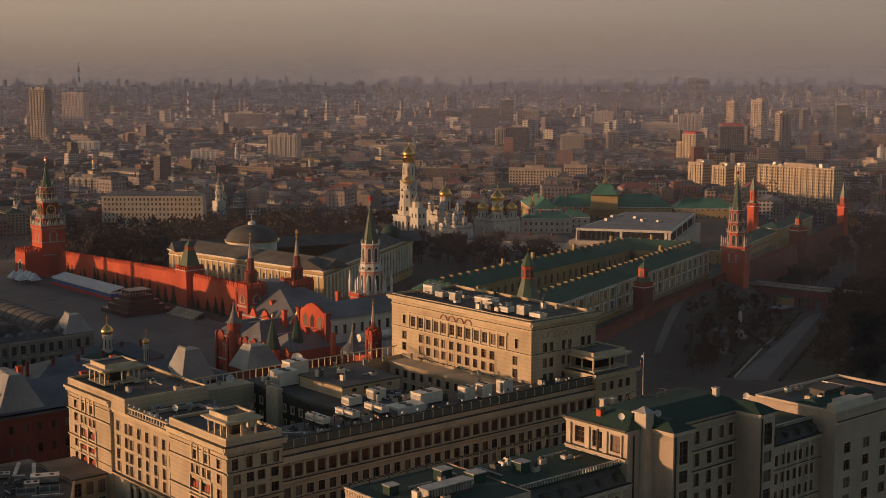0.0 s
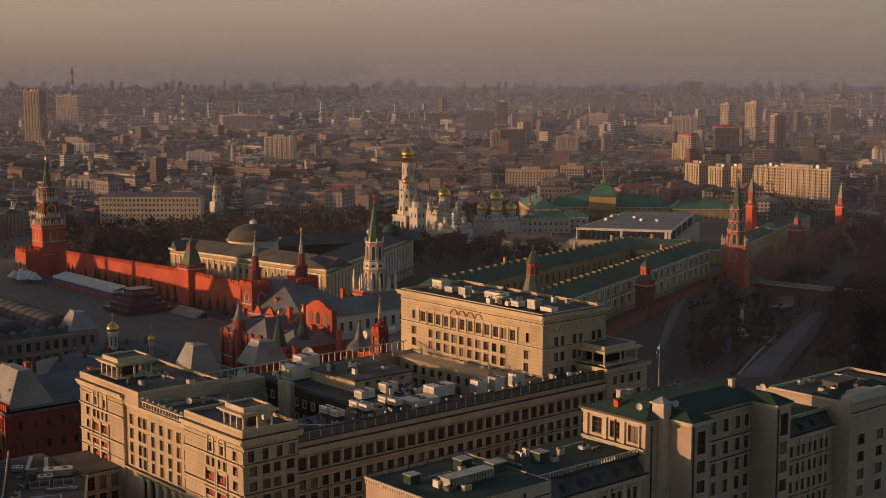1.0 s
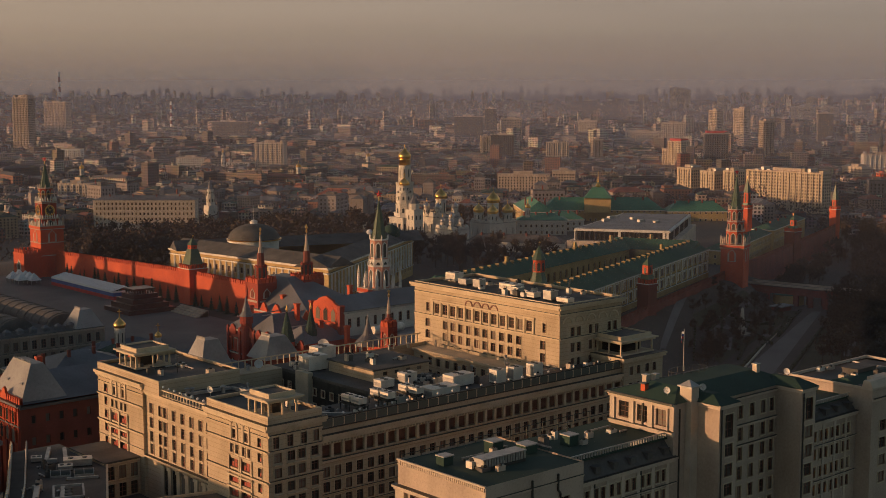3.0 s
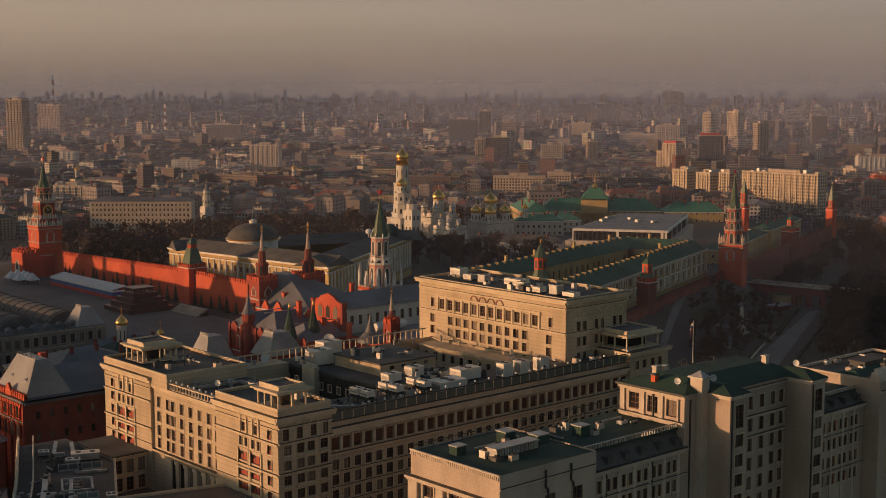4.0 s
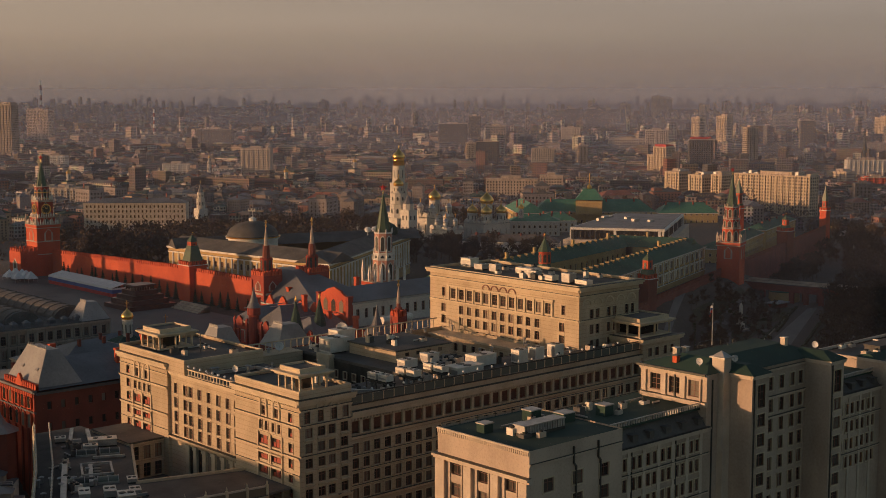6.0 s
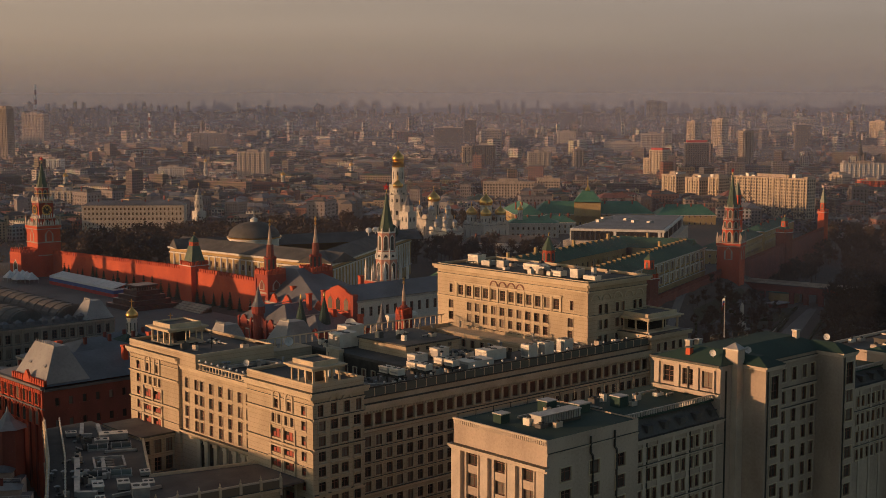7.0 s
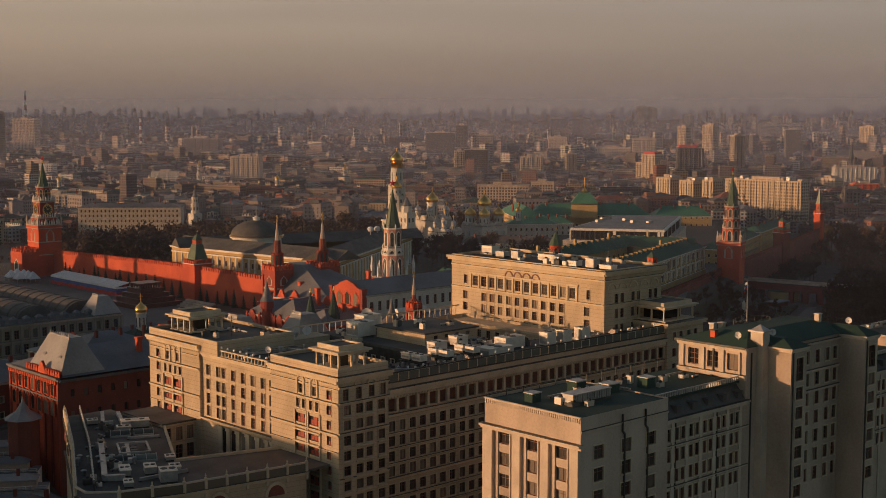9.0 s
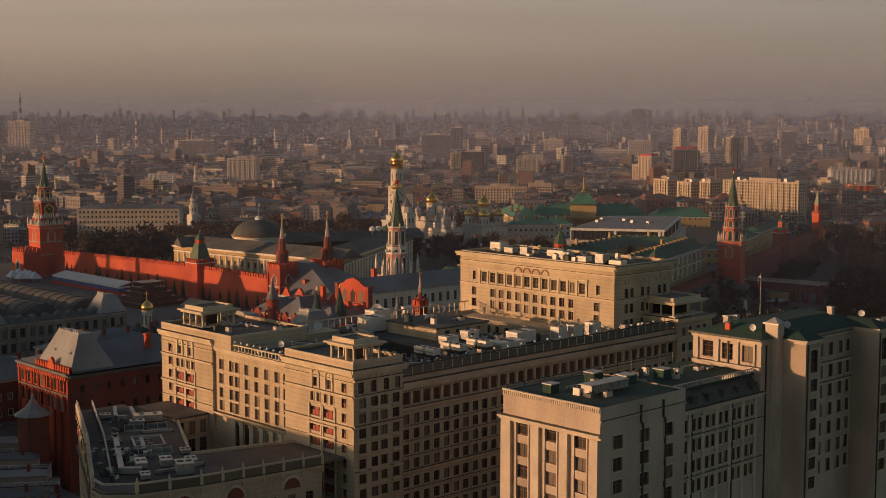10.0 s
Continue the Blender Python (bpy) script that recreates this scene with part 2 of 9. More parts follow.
def shrink(poly, d):
    """A convex polygon drawn in by d on every side (grown for a negative d)."""
    out, n = [], len(poly)
    for i in range(n):
        a, b, c = Vector(poly[i - 1]), Vector(poly[i]), Vector(poly[(i + 1) % n])
        u, w = (b - a).normalized(), (c - b).normalized()
        nu, nw = Vector((-u.y, u.x)), Vector((-w.y, w.x))
        q = b + (nu + nw) * d / (1 + nu.dot(nw))
        out.append((q.x, q.y))
    return out


def thing(name, label, category, at=(0, 0, 0), group="", kind=""):
    ob = new(name)
    ob.location = at
    ob.empty_display_size = 0.5
    return tagged(ob, label, category, group, kind)


def part(name, mb, mats, parent, label="", smooth=False, kind=""):
    """One mesh object under a thing or a part; its vertices are given in the world (things at the origin: in the thing)."""
    if name in ("blind_arch", "arch_surround"):
        mb.weld()
    # second material: dark strip in place of the shadow lines along mouldings
    if name in ("string_course", "cornice"):
        mats = [mats, DARKMETAL]
    if isinstance(mb, MB) and len(mb.cuts) > 1:
        # one object for each length of moulding
        ends = mb.cuts[1:] + [len(mb.v)]
        for lo, hi in zip(mb.cuts, ends):
            one = MB()
            one.v = mb.v[lo:hi]
            keep = [k for k, f in enumerate(mb.f) if lo <= f[0] < hi]
            one.f = [tuple(i - lo for i in mb.f[k]) for k in keep]
            one.m = [mb.m[k] for k in keep]
            ob = part(name, one, mats[0] if isinstance(mats, list) else mats, parent, label, smooth, kind)
        return ob
    me = mb.mesh(name, mats, smooth) if isinstance(mb, MB) else mb
    ob = new(name, me)
    ob.parent = parent
    if parent.type == "EMPTY":
        ob.matrix_parent_inverse = Matrix.Translation(-parent.location)
    return tagged(ob, label, "", "", kind)


def placed(name, me, parent, m):
    ob = new(name, me)
    ob.parent = parent
    if parent.type == "EMPTY":
        ob.matrix_parent_inverse = Matrix.Translation(-parent.location)
    ob.matrix_basis = m
    return ob


def holed(mb, o, u, W, z0, z1, holes, depth=0.35, mi=0, rev=None):
    """A wall face from o along the unit vector u (outside on the right-hand side of u), with real openings: (u0, u1, za, zb)."""
    u = Vector(u).normalized()
    inn = Vector((-u.y, u.x))
    us = sorted({0.0, W, *[round(h[k], 3) for h in holes for k in (0, 1)]})
    zs = sorted({z0, z1, *[round(h[k], 3) for h in holes for k in (2, 3)]})
    hs = [tuple(round(q, 3) for q in h) for h in holes]
    rows = {}
    for h in hs:
        rows.setdefault((h[2], h[3]), []).append(h)
    pt = lambda a, z, d=0.0: (o[0] + u.x * a + inn.x * d, o[1] + u.y * a + inn.y * d, z)
    # wall in strips: between storeys one quad, within a storey the piers
    bands = sorted(rows)
    z = z0
    for za, zb in bands:
        if za > z + 1e-4:
            mb.add([pt(0, z), pt(W, z), pt(W, za), pt(0, za)], [(0, 1, 2, 3)], mi)
        a = 0.0
        for h in sorted(rows[(za, zb)]):
            if h[0] > a + 1e-4:
                mb.add([pt(a, za), pt(h[0], za), pt(h[0], zb), pt(a, zb)], [(0, 1, 2, 3)], mi)
            for (a0, c0), (a1, c1) in (((h[0], za), (h[1], za)), ((h[1], za), (h[1], zb)), ((h[1], zb), (h[0], zb)), ((h[0], zb), (h[0], za))):
                mb.add([pt(a0, c0), pt(a0, c0, depth), pt(a1, c1, depth), pt(a1, c1)], [(3, 2, 1, 0)], mi if rev is None else rev)
            a = h[1]
        if a < W - 1e-4:
            mb.add([pt(a, za), pt(W, za), pt(W, zb), pt(a, zb)], [(0, 1, 2, 3)], mi)
        z = zb
    if z < z1 - 1e-4:
        mb.add([pt(0, z), pt(W, z), pt(W, z1), pt(0, z1)], [(0, 1, 2, 3)], mi)


WINDOWS = {}


def window_mesh(w, h, style="cross", glassy=None):
    """A window of w by h in its opening: frame, bars and panes; origin at the sill's middle, outside towards -y."""
    key = (round(w, 2), round(h, 2), style)
    if key in WINDOWS:
        return WINDOWS[key]
    t = 0.09
    xs, zs, reds = [-w / 2, -w / 2 + t, w / 2 - t, w / 2], [0, t, h - t, h], ()
    if style in ("cross", "tall", "red"):
        xs += [-0.05, 0.05]
    if style in ("cross", "tall"):
        zs += [h * 0.66, h * 0.66 + 0.08]
    if style == "tall":
        zs += [h * 0.33, h * 0.33 + 0.08]
    if style == "pale":
        glassy = GLASSPALE
        xs += [-0.05, 0.05]
    if style == "red3":
        xs += [-w / 6 - 0.06, -w / 6 + 0.06, w / 6 - 0.06, w / 6 + 0.06]
    if style in ("red", "red3"):
        zs += [h * 0.42, h * 0.42 + 0.06]
        reds = (0,)
    xs, zs = sorted(xs), sorted(zs)
    b, seen = MB(), {}

    def at(x, y, z):
        k = (round(x, 4), y, round(z, 4))
        if k not in seen:
            seen[k] = len(b.v)
            b.v.append((x, y, z))
        return seen[k]

    def quad(c, m):
        b.f.append(tuple(at(*p) for p in c))
        b.m.append(m)

    for i in range(len(xs) - 1):
        for j in range(len(zs) - 1):
            x0, x1, z0, z1 = xs[i], xs[i + 1], zs[j], zs[j + 1]
            if i % 2 == 0 or j % 2 == 0:
                quad([(x0, -0.05, z0), (x1, -0.05, z0), (x1, -0.05, z1), (x0, -0.05, z1)], 0)
            else:
                quad([(x0, 0.03, z0), (x1, 0.03, z0), (x1, 0.03, z1), (x0, 0.03, z1)], 2 if style in ("red", "red3") and (j == 1 or (style == "red3" and i == 3)) else 1)
                for (a, c), (d, e) in (((x0, z0), (x1, z0)), ((x1, z0), (x1, z1)), ((x1, z1), (x0, z1)), ((x0, z1), (x0, z0))):
                    quad([(a, -0.05, c), (a, 0.03, c), (d, 0.03, e), (d, -0.05, e)][::-1], 0)
    if style != "plain":
        # stone surround: reveal, moulded face and return, joined to the frame
        loops = [(0.0, -0.05), (0.0, -0.40), (0.07, -0.44), (0.20, -0.44), (0.24, -0.30)]
        rings = [[(-w / 2 - g, y, -g), (w / 2 + g, y, -g), (w / 2 + g, y, h + g), (-w / 2 - g, y, h + g)] for g, y in loops]
        for r0, r1 in zip(rings, rings[1:]):
            for i in range(4):
                quad([r0[i], r1[i], r1[(i + 1) % 4], r0[(i + 1) % 4]][::-1], 3)
    WINDOWS[key] = b.mesh("window", [FRAMEWOOD, glassy or GLASS, REDPANEL, CREAM_TRIM])
    return WINDOWS[key]


def front(parent, wall, o, u, W, z0, z1, cols, rows, w, h, style="cross", depth=0.35, name="window", skip=(), extra=(), mi=0):
    """A wall face with a grid of windows, each an object of its own. rows: sill heights; extra: further openings (u0, u1, za, zb) without a window."""
    u = Vector(u).normalized()
    holes = list(extra)
    me = window_mesh(w, h, style)
    turn = math.degrees(math.atan2(u.y, u.x))
    inn = Vector((-u.y, u.x))
    for z in rows:
        for c in cols:
            if (c, z) in skip:
                continue
            holes.append((c - w / 2, c + w / 2, z, z + h))
            p = Vector(o[:2]) + u * c + inn * (depth - 0.04)
            placed(name, me, parent, pose(p.x, p.y, z, 0, 0, turn))
    holed(wall, o, u, W, z0, z1, holes, depth, mi)


def spread(a, b, n):
    return [a + (b - a) * (i + 0.5) / n for i in range(n)]


# ---- ground and distance ----
def smooth(t):
    t = min(1.0, max(0.0, t))
    return t * t * (3 - 2 * t)


EYE0 = (-620.0, -745.0)


def ground_z(x, y):
    line = float(np.interp(x, [-600, -330, -239, 30, 330, 900], [-330, -375, -373, -272, -60, 300]))
    hill = smooth((y - line + 30) / 35) * (1 - smooth((y - 60) / 160))
    r = math.hypot(x - EYE0[0], y - EYE0[1])
    return 2.0 + 16.0 * hill + 88.0 * smooth((r - 1900) / 2950)


def steps(lo, hi, fine_lo, fine_hi, fine):
    out, v, s = [], fine_lo, fine
    while v > lo:
        s *= 1.12
        v -= s
        out.insert(0, max(v, lo))
    v = fine_lo
    while v < fine_hi:
        out.append(v)
        v += fine
    s = fine
    while v < hi:
        out.append(v)
        s *= 1.12
        v += s
    return out + [hi]


def build_ground():
    xs, ys = steps(-3500, 5200, -480, 340, 12), steps(-3500, 5200, -480, 340, 12)
    b = MB()
    b.v = [(x, y, ground_z(x, y)) for y in ys for x in xs]
    n = len(xs)
    b.f = [(j * n + i, j * n + i + 1, (j + 1) * n + i + 1, (j + 1) * n + i) for j in range(len(ys) - 1) for i in range(n - 1)]
    b.m = [0] * len(b.f)
    ob = new("ground", b.mesh("ground", EARTH, True))
    tagged(ob, "dark city ground of asphalt and bare earth", "ground", kind="structure")


build_ground()


def build_backdrop():
    """Hazy morning sky and distance, far behind the city."""
    b, R, n = MB(), 4880.0, 64
    for k in range(2):
        for i in range(n + 1):
            a = radians(47 - 62 + 124 * i / n)
            b.v.append((EYE0[0] + R * math.cos(a), EYE0[1] + R * math.sin(a), (-20.0, 2200.0)[k]))
    b.f = [(i, i + 1, n + 2 + i, n + 1 + i) for i in range(n)]
    b.m = [0] * n
    m = bpy.data.materials.new("hazy sky")
    m.use_nodes = True
    nt = m.node_tree
    nt.nodes.remove(nt.nodes["Principled BSDF"])
    em = nt.nodes.new("ShaderNodeEmission")
    co = nt.nodes.new("ShaderNodeTexCoord")
    sep = nt.nodes.new("ShaderNodeSeparateXYZ")
    rng = nt.nodes.new("ShaderNodeMapRange")
    rng.inputs["From Min"].default_value = 0
    rng.inputs["From Max"].default_value = 800
    ramp = nt.nodes.new("ShaderNodeValToRGB")
    stops = [(0.0, (0.188, 0.137, 0.108)), (0.17, (0.226, 0.167, 0.124)), (0.30, (0.297, 0.222, 0.157)), (0.5, (0.38, 0.298, 0.222)), (1.0, (0.43, 0.37, 0.31))]
    for k, (p, c) in enumerate(stops):
        e = ramp.color_ramp.elements[k] if k < 2 else ramp.color_ramp.elements.new(p)
        e.position = p
        e.color = (*c, 1)
    nt.links.new(co.outputs["Object"], sep.inputs[0])
    nt.links.new(sep.outputs["Z"], rng.inputs["Value"])
    nt.links.new(rng.outputs[0], ramp.inputs[0])
    # warmer towards the sun, greyer away from it, faint streaks of cloud
    side = nt.nodes.new("ShaderNodeVectorMath")
    side.operation = "DOT_PRODUCT"
    side.inputs[1].default_value = (-0.77, 0.64, 0)
    tint = nt.nodes.new("ShaderNodeValToRGB")
    tint.color_ramp.elements[0].color = (0.80, 0.83, 0.90, 1)
    tint.color_ramp.elements[1].color = (1.06, 1.02, 0.98, 1)
    r2 = nt.nodes.new("ShaderNodeMapRange")
    for key, val in (("From Min", -1650.0), ("From Max", 1650.0)):
        r2.inputs[key].default_value = val
    mp = nt.nodes.new("ShaderNodeMapping")
    mp.inputs["Scale"].default_value = (0.0007, 0.0007, 0.012)
    cl = nt.nodes.new("ShaderNodeTexNoise")
    cl.inputs["Scale"].default_value = 1.0
    cl.inputs["Detail"].default_value = 4
    r3 = nt.nodes.new("ShaderNodeMapRange")
    for key, val in (("From Min", 0.3), ("From Max", 0.7), ("To Min", 0.95), ("To Max", 1.04)):
        r3.inputs[key].default_value = val
    m1, m2 = nt.nodes.new("ShaderNodeVectorMath"), nt.nodes.new("ShaderNodeVectorMath")
    m1.operation = m2.operation = "MULTIPLY"
    nt.links.new(co.outputs["Object"], side.inputs[0])
    nt.links.new(side.outputs["Value"], r2.inputs["Value"])
    nt.links.new(r2.outputs[0], tint.inputs[0])
    nt.links.new(co.outputs["Object"], mp.inputs["Vector"])
    nt.links.new(mp.outputs[0], cl.inputs["Vector"])
    nt.links.new(cl.outputs["Fac"], r3.inputs["Value"])
    nt.links.new(ramp.outputs[0], m1.inputs[0])
    nt.links.new(tint.outputs[0], m1.inputs[1])
    nt.links.new(m1.outputs[0], m2.inputs[0])
    nt.links.new(r3.outputs[0], m2.inputs[1])
    nt.links.new(m2.outputs[0], em.inputs[0])
    nt.links.new(em.outputs[0], nt.nodes["Material Output"].inputs[0])
    ob = new("backdrop", b.mesh("backdrop", m))
    tagged(ob, "brownish hazy morning sky over the far city", "sky", kind="structure")


build_backdrop()


def build_mist():
    """Flat sheets that stand in for morning haze over the city, one behind the other; they scatter the sun's and the
    sky's light and let most pass.
    """
    m = bpy.data.materials.new("morning mist")
    m.use_nodes = True
    nt = m.node_tree
    nt.nodes.remove(nt.nodes["Principled BSDF"])
    tr = nt.nodes.new("ShaderNodeBsdfTransparent")
    di = nt.nodes.new("ShaderNodeBsdfDiffuse")
    tl = nt.nodes.new("ShaderNodeBsdfTranslucent")
    for q in (di, tl):
        # bluish haze tone put into the sheets' colour
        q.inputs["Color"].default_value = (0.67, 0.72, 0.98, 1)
    half, mix = nt.nodes.new("ShaderNodeMixShader"), nt.nodes.new("ShaderNodeMixShader")
    half.inputs[0].default_value = 0.35
    co, sep = nt.nodes.new("ShaderNodeTexCoord"), nt.nodes.new("ShaderNodeSeparateXYZ")
    rng = nt.nodes.new("ShaderNodeMapRange")
    rng.interpolation_type = "SMOOTHSTEP"
    for key, val in (("From Min", 40.0), ("From Max", 330.0), ("To Min", 1.0), ("To Max", 0.0)):
        rng.inputs[key].default_value = val
    info, mul = nt.nodes.new("ShaderNodeObjectInfo"), nt.nodes.new("ShaderNodeMath")
    mul.operation = "MULTIPLY"
    nt.links.new(co.outputs["Object"], sep.inputs[0])
    nt.links.new(sep.outputs["Z"], rng.inputs["Value"])
    nt.links.new(rng.outputs[0], mul.inputs[0])
    nt.links.new(info.outputs["Alpha"], mul.inputs[1])
    nt.links.new(mul.outputs[0], mix.inputs[0])
    nt.links.new(tr.outputs[0], mix.inputs[1])
    nt.links.new(half.outputs[0], mix.inputs[2])
    nt.links.new(di.outputs[0], half.inputs[1])
    nt.links.new(tl.outputs[0], half.inputs[2])
    nt.links.new(mix.outputs[0], nt.nodes["Material Output"].inputs[0])
    # haze set by each sheet's opacity, mostly denser further off
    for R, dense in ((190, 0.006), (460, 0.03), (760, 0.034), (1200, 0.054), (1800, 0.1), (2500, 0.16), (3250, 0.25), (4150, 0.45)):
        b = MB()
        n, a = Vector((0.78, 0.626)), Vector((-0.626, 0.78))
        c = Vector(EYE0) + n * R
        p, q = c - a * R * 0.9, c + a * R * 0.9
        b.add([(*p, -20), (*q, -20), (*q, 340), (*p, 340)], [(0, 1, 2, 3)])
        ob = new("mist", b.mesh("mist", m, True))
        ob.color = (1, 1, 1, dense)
        tagged(ob, "see-through bluish sheet standing in for haze over the city", "mist", kind="structure")


build_mist()


def flat_sheet(name, poly, mat, label, category, lift=0.06, kind="structure", cells=14):
    """A paved or planted sheet that follows the ground, a little above it, four-cornered in plan."""
    p = [Vector(q) for q in poly]
    b = MB()
    for j in range(cells + 1):
        for i in range(cells + 1):
            u, v = i / cells, j / cells
            q = (p[0] * (1 - u) + p[1] * u) * (1 - v) + (p[3] * (1 - u) + p[2] * u) * v
            b.v.append((q.x, q.y, ground_z(q.x, q.y) + lift))
    n = cells + 1
    b.f = [(j * n + i, j * n + i + 1, (j + 1) * n + i + 1, (j + 1) * n + i) for j in range(cells) for i in range(cells)]
    b.m = [0] * len(b.f)
    ob = new(name, b.mesh(name, mat, True))
    return tagged(ob, label, category, kind=kind)


flat_sheet("square_paving", [(-400, -290), (-276, -285), (-276, 20), (-400, 20)], PAVING, "wide square paved with grey stone setts", "pavement", 0.12)
flat_sheet("garden_plaza", [(-150, -362), (-128, -345), (-20, -274), (-36, -290)], PAVING, "grey paved walk below the fortress wall", "pavement", 0.12)
flat_sheet("lane_paving", [(-540, -440), (-440, -440), (-440, -330), (-540, -330)], PAVING, "grey paved lane before the red hall", "pavement", 0.12)
flat_sheet("garden_road", [(-130, -392), (-119, -402), (44, -320.5), (40, -317)], PAVING, "pale asphalt drive through the garden", "road", 0.12)


# ---- the hotel ----
def cornice(b, o, u, W, z, out, h, mi=0, ends=0.0):
    """A moulded string course along a wall face, two steps deep, a dark strip on top drawn for its shadow line."""
    u = Vector(u).normalized()
    n = Vector((u.y, -u.x))
    a, c = Vector(o[:2]) - u * ends, Vector(o[:2]) + u * (W + ends)
    prof = [(-0.1, z), (out * 0.55, z), (out * 0.55, z + h * 0.5), (out, z + h * 0.5), (out, z + h), (out + 0.05, z + h), (out + 0.05, z + h + 0.08), (-0.1, z + h + 0.08)]
    k = len(prof)
    b.cuts.append(len(b.v))
    vs = [(*(p + n * d), zz) for p in (a, c) for d, zz in prof]
    b.add(vs, [tuple(range(k)), tuple(range(2 * k - 1, k - 1, -1))], mi)
    base = len(b.v) - 2 * k
    for i in range(k):
        b.f.append(tuple(base + q for q in (i, k + i, k + (i + 1) % k, (i + 1) % k)))
        b.m.append(1 if i in (4, 5, 6) else mi)


def belvedere(parent, x0, x1, y0, y1, z):
    """Open roof pavilion: plinth, slender square posts, broad cap with a raised middle."""
    part("plinth", MB().box(x0, x1, y0, y1, z, z + 0.35), CREAM_TRIM, parent)
    for i in range(3):
        for j in range(4):
            if i in (0, 2) or j in (0, 3):
                cx, cy = x0 + 0.4 + (x1 - x0 - 0.8) * i / 2, y0 + 0.4 + (y1 - y0 - 0.8) * j / 3
                part("post", MB().box(cx - 0.2, cx + 0.2, cy - 0.2, cy + 0.2, z + 0.35, z + 3.3), CREAM_TRIM, parent)
    part("core", MB().box(x0 + 2.8, x1 - 2.8, y0 + 2.8, y1 - 2.8, z + 0.3, z + 3.4), GLASSDIM, parent, "dark inner block")
    b = MB().box(x0 - 0.3, x1 + 0.3, y0 - 0.3, y1 + 0.3, z + 3.3, z + 3.8)
    b.box(x0 - 0.9, x1 + 0.9, y0 - 0.9, y1 + 0.9, z + 3.8, z + 4.15)
    part("cap", b, CREAM_TRIM, parent)
    b = MB()
    for a in ((x0 + 0.5, x1 - 0.5, y0 + 0.5, y0 + 0.9), (x0 + 0.5, x1 - 0.5, y1 - 0.9, y1 - 0.5), (x0 + 0.5, x0 + 0.9, y0 + 0.9, y1 - 0.9), (x1 - 0.9, x1 - 0.5, y0 + 0.9, y1 - 0.9)):
        b.box(*a, z + 4.15, z + 5.2)
    part("attic", b, CREAM_TRIM, parent)
    part("attic_roof", MB().box(x0 + 0.9, x1 - 0.9, y0 + 0.9, y1 - 0.9, z + 4.15, z + 4.8), DARKROOF, parent)


def shell(b, x0, x1, y0, y1, z0, z1, sides="nesw", mi=0):
    """Plain outer walls of a block on the named sides: n -y, e +y far side, w -x, s +x; open faces are built as fronts."""
    if "n" in sides:
        holed(b, (x0, y0), (1, 0), x1 - x0, z0, z1, [], mi=mi)
    if "w" in sides:
        holed(b, (x0, y1), (0, -1), y1 - y0, z0, z1, [], mi=mi)
    if "e" in sides:
        holed(b, (x1, y1), (-1, 0), x1 - x0, z0, z1, [], mi=mi)
    if "s" in sides:
        holed(b, (x1, y0), (0, 1), y1 - y0, z0, z1, [], mi=mi)


def flat_roof(parent, x0, x1, y0, y1, z, mat=DARKROOF, par=0.9, wall=CREAM_TRIM):
    part("roof", MB().box(x0 + 0.02, x1 - 0.02, y0 + 0.02, y1 - 0.02, z - 0.5, z), mat, parent)
    b = MB()
    for a in ((x0, x1, y0, y0 + 0.4), (x0, x1, y1 - 0.4, y1), (x0, x0 + 0.4, y0 + 0.4, y1 - 0.4), (x1 - 0.4, x1, y0 + 0.4, y1 - 0.4)):
        b.box(*a, z + 0.5, z + par)
    part("parapet", b, wall, parent)


